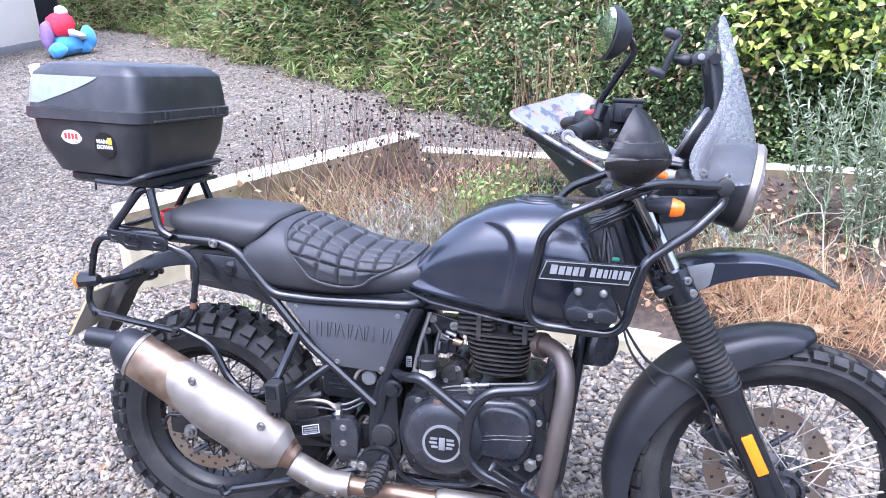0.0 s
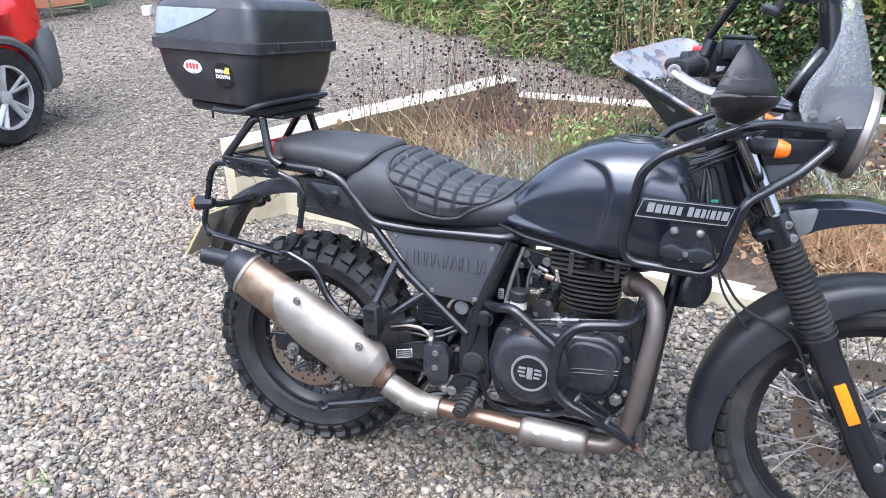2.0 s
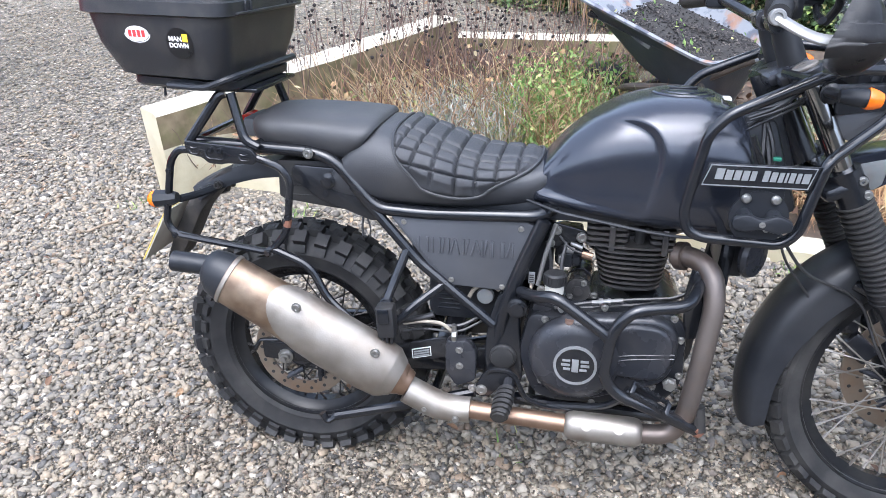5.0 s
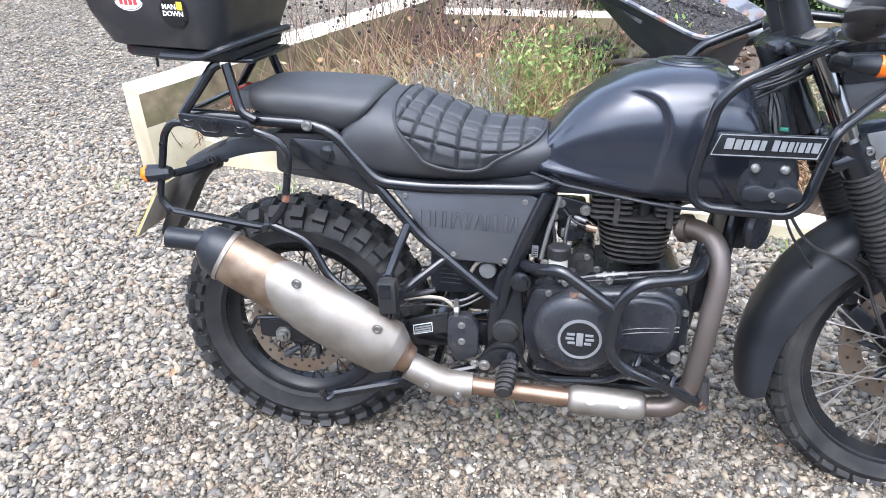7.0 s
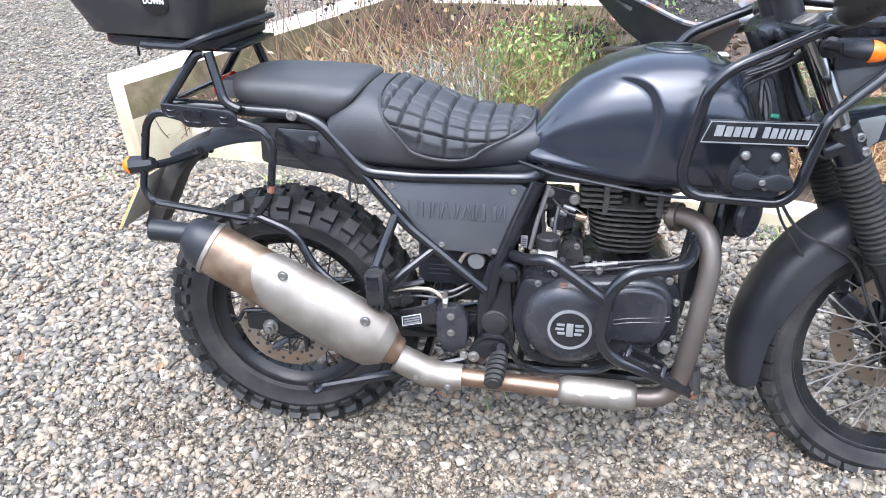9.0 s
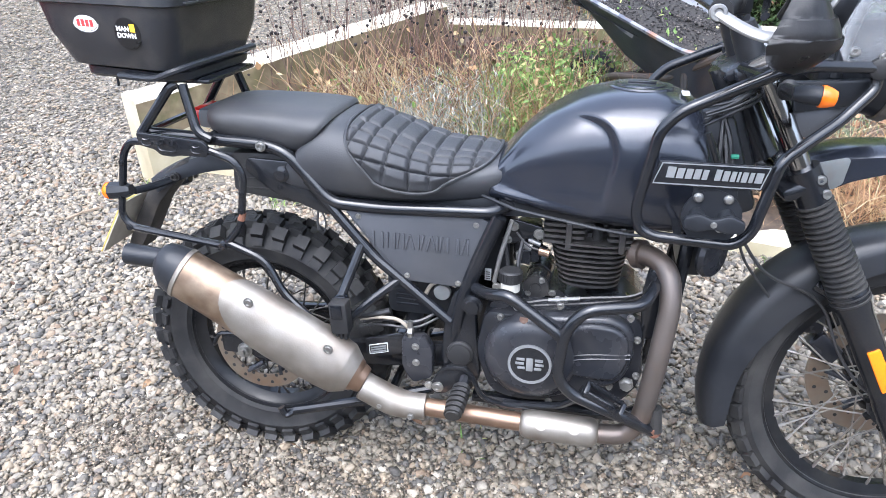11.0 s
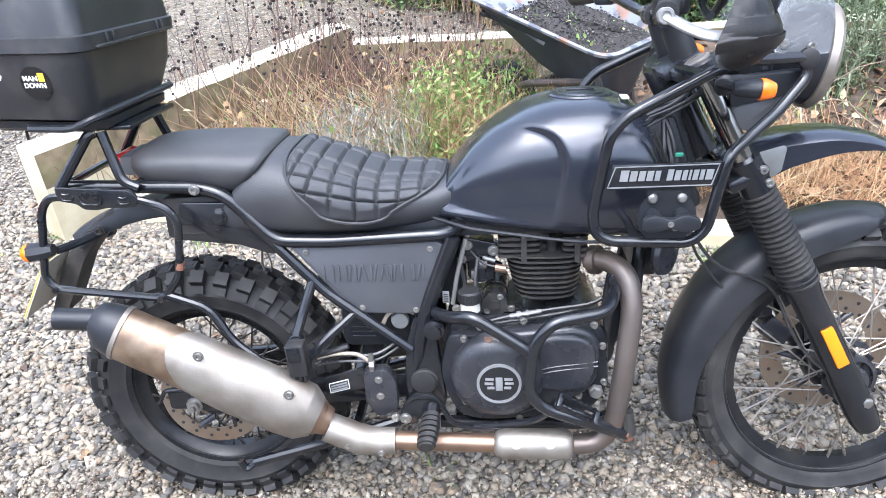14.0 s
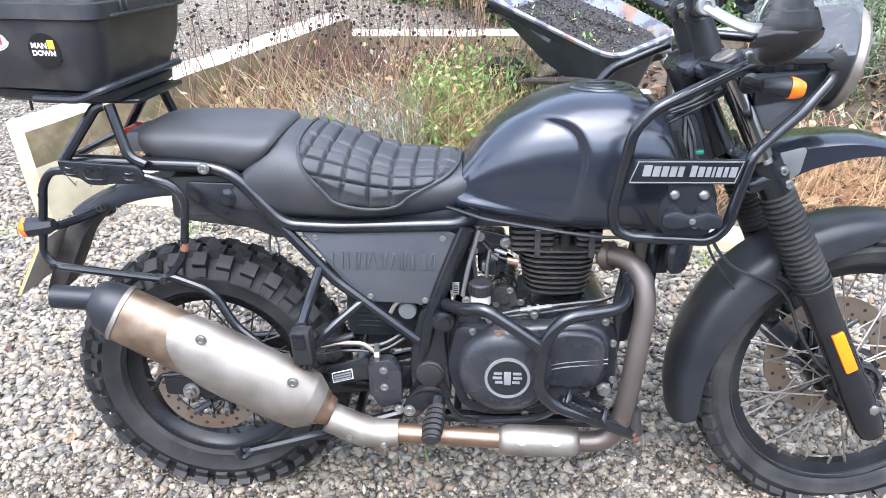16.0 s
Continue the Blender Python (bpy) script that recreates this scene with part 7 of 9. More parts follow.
box(bm, (0.284, -0.203, 0.488), (0.040, 0.034, 0.074), 0.005, Matrix.Rotation(radians(-4), 3, "Y"))
for k in range(3):
    box(bm, (0.276 + 0.010 * k, -0.20, 0.445), (0.007, 0.022, 0.020), 0.002)
pp = part("pillion_footpeg", bm, M_RUBBER, hang)
bm = BM()
box(bm, (0.281, -0.2215, 0.505), (0.025, 0.004, 0.032), 0.0015, Matrix.Rotation(radians(-4), 3, "Y"))
part("peg_pad", bm, M_FRAME, pp)

# shock, brake cylinder, cables round the swingarm pivot
bm = BM()
for k in range(8):
    box(bm, (0.400, -0.055, 0.47 + 0.011 * k), (0.052, 0.052, 0.006), 0.002)
fins, bm = bm, BM()
lathe(bm, [(0.024, 0), (0.024, 0.2)], (0.40, -0.02, 0.38), (0.2, 0, 1), 16)
shock = part("shock_absorber", bm, M_ENGINE, bike)
pieces("spring_coil", fins, M_ENGINE, shock)
bm = BM()
prism(bm, smooth_outline([(0.405, 0.425), (0.455, 0.430), (0.475, 0.40), (0.475, 0.33), (0.43, 0.31), (0.405, 0.35)], 0.012), -0.155, -0.125, 0.004)
part("brake_master_cylinder", bm, M_ENGINE, bike)
bm = BM()
for x, z in ((0.437, 0.405), (0.438, 0.365)):
    bolt(bm, (x, -0.155, z), 0.006, 0.005)
tube(bm, [(0.424, -0.15, 0.425), (0.424, -0.15, 0.465)], 0.006, 8, 0)
tube(bm, [(0.420, -0.15, 0.440), (0.430, -0.15, 0.440)], 0.011, 8, 0)
pieces("cylinder_bolt", bm, M_ZINC, bike.children[-1])
bm = BM()
prism(bm, smooth_outline([(0.315, 0.400), (0.405, 0.425), (0.410, 0.375), (0.318, 0.352)], 0.008), -0.138, -0.128, 0.002)
part("chain_guard", bm, M_FRAME, bike)
bm = BM()
prism(bm, [(0.324, 0.386), (0.368, 0.398), (0.370, 0.374), (0.326, 0.362)], -0.1392, -0.1382, 0.0)
tag = part("data_plate", bm, M_WHITE, bike.children[-1], "small data plate with unreadable print")
bm = BM()
prism(bm, [(0.326, 0.3845), (0.3665, 0.3955), (0.3683, 0.3755), (0.328, 0.3645)], -0.1397, -0.1392, 0.0)
part("plate_field", bm, M_WIRE, tag)
bm = BM()
for k in range(3):
    prism(bm, [(0.329, 0.3815 - 0.006 * k), (0.365, 0.3915 - 0.006 * k), (0.365, 0.388 - 0.006 * k), (0.329, 0.378 - 0.006 * k)], -0.1405, -0.1396, 0.0)
pieces("print_bar", bm, M_SILVER, tag)
bm = BM()
for k in range(2):
    z = 0.43 + 0.014 * k
    tube(bm, [(0.30 + 0.01 * k, -0.12, z - 0.01), (0.36, -0.135, z + 0.012), (0.43, -0.13, z + 0.004), (0.48, -0.11, z + 0.03)], 0.003 + 0.001 * k, 6, 0.03)
tube(bm, [(0.30, -0.13, 0.452), (0.345, -0.138, 0.468), (0.375, -0.135, 0.478)], 0.007, 8, 0.02)
pieces("brake_hose", bm, M_WIRE, bike)
bm = BM()
tube(bm, [(0.305, -0.132, 0.447), (0.35, -0.140, 0.462), (0.395, -0.138, 0.460), (0.418, -0.138, 0.440)], 0.0042, 8, 0.03)
tube(bm, [(0.445, -0.10, 0.505), (0.462, -0.105, 0.542), (0.50, -0.105, 0.548), (0.515, -0.10, 0.535)], 0.0045, 8, 0.02)
pieces("beige_hose", bm, M_HOSE, bike)
bm = BM()
tube(bm, [(0.212, -0.112, 0.695), (0.209, -0.116, 0.668), (0.212, -0.118, 0.648)], 0.003, 6, 0.02)
tube(bm, [(0.220, -0.112, 0.690), (0.230, -0.118, 0.665), (0.226, -0.118, 0.645)], 0.002, 6, 0.02)
pieces("loose_wire", bm, M_WIRE, bike, "loose wire ends hanging under the seat")
bm = BM()
lathe(bm, [(0.016, 0), (0.020, 0.004), (0.018, 0.012), (0.001, 0.014)], (0.485, -0.095, 0.520), (0, -1, 0), 24)
part("cylinder_cap", bm, M_DULL, bike)
bm = BM()
box(bm, (0.44, 0, 0.52), (0.18, 0.16, 0.16), 0.02)
box(bm, (0.44, 0, 0.63), (0.26, 0.18, 0.12), 0.02)
part("airbox", bm, M_PLASTIC, bike)
bm = BM()
prism(bm, smooth_outline([(0.03, 0.36), (0.06, 0.43), (0.10, 0.44), (0.13, 0.40), (0.10, 0.35)], 0.015), -0.10, -0.055, 0.006)
part("rear_caliper", bm, M_ENGINE, bike)

# ==== motorcycle: front end ====
def leg(z, y):
    """A point on a fork leg's line."""
    return at(1.449 + (0.30 - z) * math.tan(radians(RAKE)), y, z)


for s in (-1, 1):
    y = 0.105 * s
    bm = BM()
    tube(bm, [leg(1.015, y), leg(0.60, y)], 0.0205, 18, 0)
    fork = part("fork_tube", bm, M_CHROME, bike, "chromed fork tube", pose_=STEER)
    bm = BM()
    line = leg(0.795, y), leg(0.60, y)
    prof = []
    for k in range(19):
        h = k / 18 * 0.215
        prof += [(0.0280 + 0.004 * k / 18, h), (0.0350 + 0.004 * k / 18, h + 0.004), (0.0350 + 0.004 * k / 18, h + 0.007)]
    lathe(bm, [(0.021, 0)] + prof + [(0.034, 0.228)], leg(0.787, y), -AXIS, 24)
    part("fork_gaiter", bm, M_RUBBER, fork, "ribbed black rubber fork gaiter")
    bm = BM()
    lathe(bm, [(0.036, 0), (0.038, 0.008), (0.037, 0.03), (0.033, 0.06), (0.0315, 0.26), (0.034, 0.28), (0.034, 0.355), (0.0325, 0.395), (0.029, 0.410), (0.0275, 0.411), (0.0265, 0.420), (0.022, 0.423), (0.001, 0.423)], leg(0.615, y), -AXIS, 28)
    lower = part("fork_lower", bm, M_FRAME, fork)
    if s < 0:
        bm = BM()
        rings = []
        prism(bm, smooth_outline([(0, -0.048), (0.0125, -0.048), (0.0125, 0.048), (-0.0125, 0.048), (-0.0125, -0.048)], 0.003), -0.004, 0.004, 0.001)
        refl = part("reflector", bm, M_REFLECTOR, lower, "orange rectangular reflector")
        refl.matrix_basis = Matrix.Translation(leg(0.455, y - 0.0335)) @ Matrix.Rotation(radians(-RAKE), 4, "Y")
        bm = BM()
        lathe(bm, [(0.012, 0), (0.012, 0.010), (0.008, 0.012), (0.001, 0.012)], at(FW[0] - 0.003, -0.128, FW[1] - 0.020), (0, -1, 0), 6)
        part("axle_nut", bm, M_ZINC, lower)
    bm = BM()
    tube(bm, [leg(0.782, y), leg(0.848, y)], 0.032, 20, 0)
    clamp = part("fork_clamp", bm, M_FRAME, fork)
    bm = BM()
    for z in (0.800, 0.826):
        bolt(bm, leg(z, y - 0.026) + at(0.018, 0, 0.006), 0.007, 0.006)
    pieces("clamp_bolt", bm, M_ZINC, clamp)
bm = BM()
o = leg(0.815, 0) + at(-0.012, 0, 0)
box(bm, o, (0.085, 0.27, 0.030), 0.012, Matrix.Rotation(radians(-RAKE), 3, "Y"))
part("lower_yoke", bm, M_FRAME, bike, pose_=STEER)
bm = BM()
o = leg(1.022, 0)
tilt = Matrix.Rotation(radians(-RAKE), 3, "Y")
box(bm, o + at(-0.022, 0, 0), (0.085, 0.15, 0.026), 0.010, tilt)
for s in (-1, 1):
    lathe(bm, [(0.030, -0.018), (0.034, -0.015), (0.034, 0.013), (0.031, 0.016), (0.001, 0.016)], leg(1.022, 0.105 * s), AXIS, 28)
    box(bm, leg(1.022, 0.105 * s) + at(0.030, 0, 0.014), (0.034, 0.046, 0.028), 0.008, tilt)
    box(bm, leg(1.022, 0.075 * s) + at(-0.015, 0, 0), (0.07, 0.06, 0.028), 0.010, tilt)
yoke = part("top_yoke", bm, M_ENGINE, bike, pose_=STEER)
bm = BM()
for s in (-1, 1):
    lathe(bm, [(0.025, 0.014), (0.025, 0.019), (0.020, 0.022), (0.014, 0.021), (0.001, 0.021)], leg(1.022, 0.105 * s), AXIS, 24)
pieces("fork_cap", bm, M_STEEL, yoke, "silver fork cap")
bm = BM()
for s in (-1, 1):
    for dx, dz in ((0.030, 0.020), (0.036, 0.006)):
        bolt(bm, leg(1.022, 0.128 * s) + at(dx, 0, dz), 0.006, 0.006, (0, s, 0))
pieces("clamp_bolt", bm, M_ZINC, yoke)

# front mudguard over the tyre: a curved shell whose sides reach lowest by the fork legs
GUARD = [(84, 0.376, 0.016, 0.040), (88, 0.377, 0.034, 0.054), (96, 0.379, 0.056, 0.062), (110, 0.381, 0.070, 0.066), (128, 0.388, 0.084, 0.070), (150, 0.393, 0.080, 0.070), (172, 0.397, 0.066, 0.066), (188, 0.400, 0.056, 0.062), (195, 0.400, 0.046, 0.056)]
bm = BM()
rings = []
for deg in np.linspace(84, 195, 44):
    r, dr, w = table(GUARD, deg)
    a = radians(deg)
    d = Vector((math.cos(a), 0, math.sin(a)))
    o = at(FW[0], 0, FW[1]) + d * r
    prof = [(-w, -dr), (-w * 1.0, -dr * 0.45), (-w * 0.93, -0.016), (-w * 0.72, -0.004), (-w * 0.3, 0.002), (w * 0.3, 0.002), (w * 0.72, -0.004), (w * 0.93, -0.016), (w * 1.0, -dr * 0.45), (w, -dr)]
    inner = [(y * 0.95, dn - 0.003 if k not in (0, 9) else dn) for k, (y, dn) in enumerate(prof[::-1])]
    rings.append([o + d * dn + at(0, y, 0) for y, dn in prof + inner])
loft(bm, rings)
fg = part("front_mudguard", bm, M_PLASTIC, bike, "black plastic mudguard hugging the front tyre", pose_=STEER, angle=75)
bm = BM()
for s in (-1, 1):
    tube(bm, [leg(0.60, 0.105 * s), leg(0.585, 0.085 * s) + at(-0.02, 0, 0), at(1.24, 0.066 * s, 0.60)], 0.013, 8, 0.02)
pieces("mudguard_stay", bm, M_FRAME, fg)

# brake hose down the fork, front caliper
bm = BM()
tube(bm, [at(1.03, -0.06, 0.78), at(1.075, -0.08, 0.70), at(1.13, -0.08, 0.62), at(1.255, -0.075, 0.575), at(1.30, -0.09, 0.46), at(1.36, -0.10, 0.385), at(1.43, -0.10, 0.365)], 0.0035, 6, 0.05)
tube(bm, [at(1.04, -0.05, 0.78), at(1.06, -0.09, 0.74), at(1.08, -0.09, 0.66), at(1.16, -0.06, 0.56)], 0.003, 6, 0.05)
pieces("brake_hose", bm, M_WIRE, bike, pose_=STEER)
bm = BM()
box(bm, (1.335, 0.075, 0.395), (0.075, 0.045, 0.05), 0.01, Matrix.Rotation(radians(40), 3, "Y"))
box(bm, (1.30, 0.08, 0.46), (0.05, 0.05, 0.06), 0.012)
part("front_caliper", bm, M_ENGINE, bike, pose_=STEER)
bm = BM()
HUB = at(FW[0] - 0.004, -0.045, FW[1] - 0.004)
lathe(bm, [(0.046, 0), (0.056, 0.002), (0.058, 0.010), (0.056, 0.020), (0.047, 0.022), (0.045, 0.012), (0.034, 0.012), (0.033, 0.030), (0.028, 0.036), (0.020, 0.037), (0.018, 0.032), (0.001, 0.032)], HUB, (0, -1, 0), 36)
lathe(bm, [(0.019, 0.0), (0.019, 0.080), (0.015, 0.083)], at(FW[0] - 0.003, -0.045, FW[1] - 0.020), (0, -1, 0), 18)
drive = part("speedometer_drive", bm, M_ENGINE, bike, pose_=STEER)
bm = BM()
for k in range(9):
    a = 2 * math.pi * k / 9 + 0.2
    c = HUB + at(0.060 * math.cos(a), -0.010, 0.060 * math.sin(a))
    box(bm, c, (0.014, 0.016, 0.010), 0.002, Matrix.Rotation(-a, 3, "Y"))
for k in range(7):
    a = 2 * math.pi * k / 7
    box(bm, HUB + at(0.040 * math.cos(a), -0.014, 0.040 * math.sin(a)), (0.014, 0.010, 0.006), 0.001, Matrix.Rotation(-a, 3, "Y"))
pieces("hub_lug", bm, M_RIM, drive)

# beak over the front wheel
bm = BM()
rings = []
BEAK = [(1.135, 0.832, 0.060, 0.045), (1.19, 0.856, 0.066, 0.060), (1.23, 0.869, 0.068, 0.066), (1.27, 0.879, 0.068, 0.056), (1.35, 0.885, 0.064, 0.040), (1.42, 0.875, 0.056, 0.026), (1.48, 0.852, 0.042, 0.014), (1.52, 0.830, 0.022, 0.007), (1.53, 0.824, 0.007, 0.004)]
for x in np.linspace(1.135, 1.53, 30):
    z, hw, dr = table(BEAK, x)
    prof = [(-hw, -dr), (-hw, -0.012), (-hw * 0.85, -0.003), (-hw * 0.3, 0.003), (hw * 0.3, 0.003), (hw * 0.85, -0.003), (hw, -0.012), (hw, -dr)]
    inner = [(y * 0.93, dn - 0.003 if dn > -0.011 else dn) for y, dn in prof[::-1]]
    rings.append([at(x, y, z + dn) for y, dn in prof + inner])
loft(bm, rings)
beak = part("beak", bm, M_TANK, bike, "satin black beak mudguard with a bare metal patch")
bm = BM()
for s in (-1, 1):
    pts = smooth_outline([(1.188, 0.852), (1.250, 0.869), (1.256, 0.864), (1.250, 0.818), (1.236, 0.806), (1.195, 0.800)], 0.004)
    prism(bm, pts, s * 0.0695, s * 0.0725, 0.0008)
pieces("beak_patch", bm, M_DULL, beak, "bare silver side patch")

# headstock area: wiring, horn, oil cooler
bm = BM()
box(bm, (1.045, 0, 0.865), (0.075, 0.09, 0.18), 0.015, Matrix.Rotation(radians(-20), 3, "Y"))
box(bm, (1.00, 0.02, 0.66), (0.05, 0.17, 0.13), 0.01)
box(bm, (1.03, -0.02, 0.83), (0.09, 0.12, 0.20), 0.015, Matrix.Rotation(radians(-20), 3, "Y"))
part("headstock_shroud", bm, M_PLASTIC, bike)
bm = BM()
rng = random.Random(4)
for k in range(7):
    y0 = -0.06 + rng.uniform(-0.05, 0.02)
    tube(bm, [(0.985, y0, 0.935 + rng.uniform(-0.02, 0.02)), (1.03, y0 - 0.02, 0.955 + rng.uniform(-0.02, 0.02)), (1.075, y0, 0.985 + rng.uniform(-0.02, 0.02)), (1.14, y0 * 0.5, 1.03)], rng.uniform(0.0025, 0.0045), 6, 0.03)
for k in range(6):
    x0 = 1.02 + rng.uniform(-0.02, 0.03)
    tube(bm, [(x0, -0.07, 0.92 + rng.uniform(-0.03, 0.03)), (x0 + rng.uniform(-0.01, 0.05), -0.10, 0.86 + rng.uniform(-0.03, 0.03)), (x0 + rng.uniform(-0.02, 0.03), -0.09, 0.80), (x0 - 0.01, -0.07, 0.72)], rng.uniform(0.003, 0.006), 6, 0.04)
pieces("wire", bm, M_WIRE, bike)
bm = BM()
box(bm, (1.045, -0.10, 0.865), (0.016, 0.010, 0.008), 0.002)
part("green_connector", bm, material("green_plastic", (0.02, 0.16, 0.10), 0.5), bike)
bm = BM()
box(bm, (1.058, -0.10, 0.835), (0.007, 0.010, 0.022), 0.002)
part("red_connector", bm, M_REDPRINT, bike)
bm = BM()
lathe(bm, [(0.02, 0), (0.045, 0.004), (0.048, 0.012), (0.044, 0.022), (0.02, 0.026), (0.001, 0.026)], (1.025, -0.075, 0.655), (0.75, -0.6, 0.0), 28)
part("horn", bm, M_ENGINE, bike)

# tank guard: a tubular loop on each side
LOOP = [(0.868, -0.222, 0.785), (0.893, -0.228, 0.935), (0.925, -0.228, 0.972), (1.075, -0.210, 1.042), (1.125, -0.185, 1.050), (1.245, -0.135, 1.044), (1.250, -0.135, 1.010), (1.195, -0.165, 0.955), (1.100, -0.225, 0.895), (1.072, -0.228, 0.760), (1.045, -0.228, 0.735), (0.905, -0.222, 0.738), (0.878, -0.222, 0.750)]
for s in (-1, 1):
    bm = BM()
    tube(bm, [(x, -y * s, z) for x, y, z in LOOP], 0.0105, 12, 0.02, True)
    tube(bm, [(0.95, 0.224 * s, 0.737), (0.95, 0.12 * s, 0.74)], 0.008, 8, 0)
    tube(bm, [(1.05, 0.215 * s, 1.035), (1.03, 0.11 * s, 1.03)], 0.008, 8, 0)
    cage = part("tank_guard", bm, M_FRAME, bike, "black tubular guard round the tank")
    bm = BM()
    lathe(bm, [(0.018, 0), (0.018, 0.014), (0.015, 0.016), (0.001, 0.016)], (1.247, 0.132 * s, 1.043), (0, s, 0), 20)
    part("guard_end", bm, M_RUBBER, cage)
    bm = BM()
    PL = [(0.886, 0.842), (0.900, 0.886), (1.088, 0.888), (1.076, 0.844)]
    prism(bm, PL, s * 0.232, s * 0.238, 0.001)
    sign = part("name_plate", bm, M_FRAME, cage, "black name plate with a silver border")
    bm = BM()
    for (x0, z0), (x1, z1) in zip(PL, PL[1:] + PL[:1]):
        cx, cz = 0.987, 0.865
        f = 0.955
        o = [(cx + (x0 - cx) * f, cz + (z0 - cz) * (f - 0.06)), (cx + (x1 - cx) * f, cz + (z1 - cz) * (f - 0.06)), (cx + (x1 - cx) * (f - 0.018), cz + (z1 - cz) * (f - 0.15)), (cx + (x0 - cx) * (f - 0.018), cz + (z0 - cz) * (f - 0.15))]
        prism(bm, o, s * 0.2378, s * 0.2392, 0.0)
    pieces("plate_border", bm, M_SILVER, sign)
    bm = BM()
    for x0, x1, h in ((0.912, 0.926, 1.2), (0.929, 0.941, 1), (0.944, 0.955, 1), (0.958, 0.969, 1), (0.972, 0.981, 1), (0.993, 1.003, 1.2), (1.006, 1.016, 1), (1.019, 1.027, 1), (1.030, 1.034, 1), (1.037, 1.046, 1), (1.049, 1.056, 1), (1.059, 1.071, 1)):
        prism(bm, [(x0, 0.866 - 0.009), (x1, 0.866 - 0.009), (x1 + 0.003, 0.866 + 0.009 * h), (x0 + 0.003, 0.866 + 0.009 * h)], s * 0.2378, s * 0.2394, 0.0)
    pieces("print_bar", bm, M_SILVER, sign, "silver bars in place of a brand name")
    # round bracket plate with strap and bolts below the name plate
    bm = BM()
    lathe(bm, [(0.052, 0), (0.052, 0.006), (0.001, 0.006)], (1.000, 0.224 * s, 0.785), (0, s, 0), 40)
    box(bm, (1.0, 0.226 * s, 0.834), (0.075, 0.005, 0.022), 0.001)
    pod = part("lamp_bracket", bm, M_PLASTIC, cage)
    bm = BM()
    for x in (0.974, 1.024):
        tube(bm, [(x, 0.228 * s, 0.790), (x, 0.252 * s, 0.787)], 0.014, 14, 0)
    prism(bm, smooth_outline([(0.950, 0.792), (0.975, 0.801), (1.0, 0.791), (1.027, 0.801), (1.054, 0.791), (1.054, 0.771), (1.027, 0.766), (1.0, 0.774), (0.975, 0.766), (0.950, 0.772)], 0.008), s * 0.246, s * 0.262, 0.004)
    part("strap", bm, M_PLASTIC, pod)
    bm = BM()
    for x in (0.973, 1.024):
        lathe(bm, [(0.009, 0), (0.009, 0.004), (0.006, 0.008), (0.001, 0.009)], (x, 0.231 * s, 0.822), (0, s, 0), 14)
    for x, z in ((1.001, 0.783), (0.990, 0.765), (1.016, 0.764)):
        bolt(bm, (x, s * (0.262 if x == 1.001 else 0.230), z), 0.004, 0.004, (0, s, 0))
    pieces("bracket_bolt", bm, M_ZINC, pod)
    # indicator
    bm = BM()
    tube(bm, [(1.105, 0.11 * s, 1.000), (1.113, 0.222 * s, 1.008)], 0.010, 10, 0)
    lathe(bm, [(0.019, 0), (0.019, 0.005), (0.012, 0.010)], (1.112, 0.121 * s, 0.998), (0, s, 0), 16)
    tube(bm, [(1.095, 0.232 * s, 1.012), (1.110, 0.233 * s, 1.012), (1.140, 0.235 * s, 1.010)], 0.02, 14, 0, radii=(0.0115, 0.0155, 0.0172), flat=0.92)
    ind = part("front_indicator", bm, M_PLASTIC, bike, "black indicator with an amber lens")
    bm = BM()
    lathe(bm, [(0.0182, -0.002), (0.0188, 0.002), (0.0168, 0.012), (0.0125, 0.022), (0.005, 0.025), (0.001, 0.025)], (1.139, 0.235 * s, 1.010), (1, 0.05 * s, -0.12), 20)
    part("indicator_lens", bm, M_ORANGE, ind, "amber indicator lens")
    # triangular infill plate behind the indicator
    bm = BM()
    prism(bm, smooth_outline([(1.118, 1.012), (1.248, 1.022), (1.246, 0.978), (1.128, 0.956)], 0.008), s * 0.104, s * 0.122, 0.004)
    cowl = part("side_cowl", bm, M_PLASTIC, bike)
    bm = BM()
    prism(bm, smooth_outline([(1.124, 0.970), (1.245, 0.985), (1.205, 0.935), (1.172, 0.906), (1.150, 0.912)], 0.010), s * 0.098, s * 0.110, 0.003)
    part("cowl_flap", bm, M_PANEL, cowl, "grey lower flap of the cowl")

# headlight, instruments, screen
bm = BM()
HL = at(1.315, 0, 1.025)
ha = Vector((0.985, -0.05, -0.17)).normalized()
lathe(bm, [(0.05, -0.115), (0.078, -0.095), (0.092, -0.045), (0.094, -0.005), (0.090, 0.0)], HL, ha, 40)
lamp = part("headlight", bm, M_PLASTIC, bike, "round headlight in a black shell with a steel ring")
bm = BM()
lathe(bm, [(0.095, -0.012), (0.099, -0.010), (0.100, 0.004), (0.095, 0.011), (0.087, 0.009), (0.087, 0.0), (0.093, -0.006)], HL, ha, 48, cap=False, closed=True)
part("headlight_ring", bm, M_STEEL, lamp, "brushed steel headlight ring")
bm = BM()
lathe(bm, [(0.088, 0.004), (0.075, 0.016), (0.04, 0.024), (0.001, 0.026)], HL, ha, 40)
M_GLASS = bpy.data.materials.new("lamp_glass")
M_GLASS.use_nodes = True
g = M_GLASS.node_tree.nodes["Principled BSDF"]
g.inputs["Base Color"].default_value, g.inputs["Roughness"].default_value, g.inputs["Transmission Weight"].default_value = (0.95, 0.96, 0.97, 1), 0.08, 0.9
part("headlight_glass", bm, M_GLASS, lamp)
bm = BM()
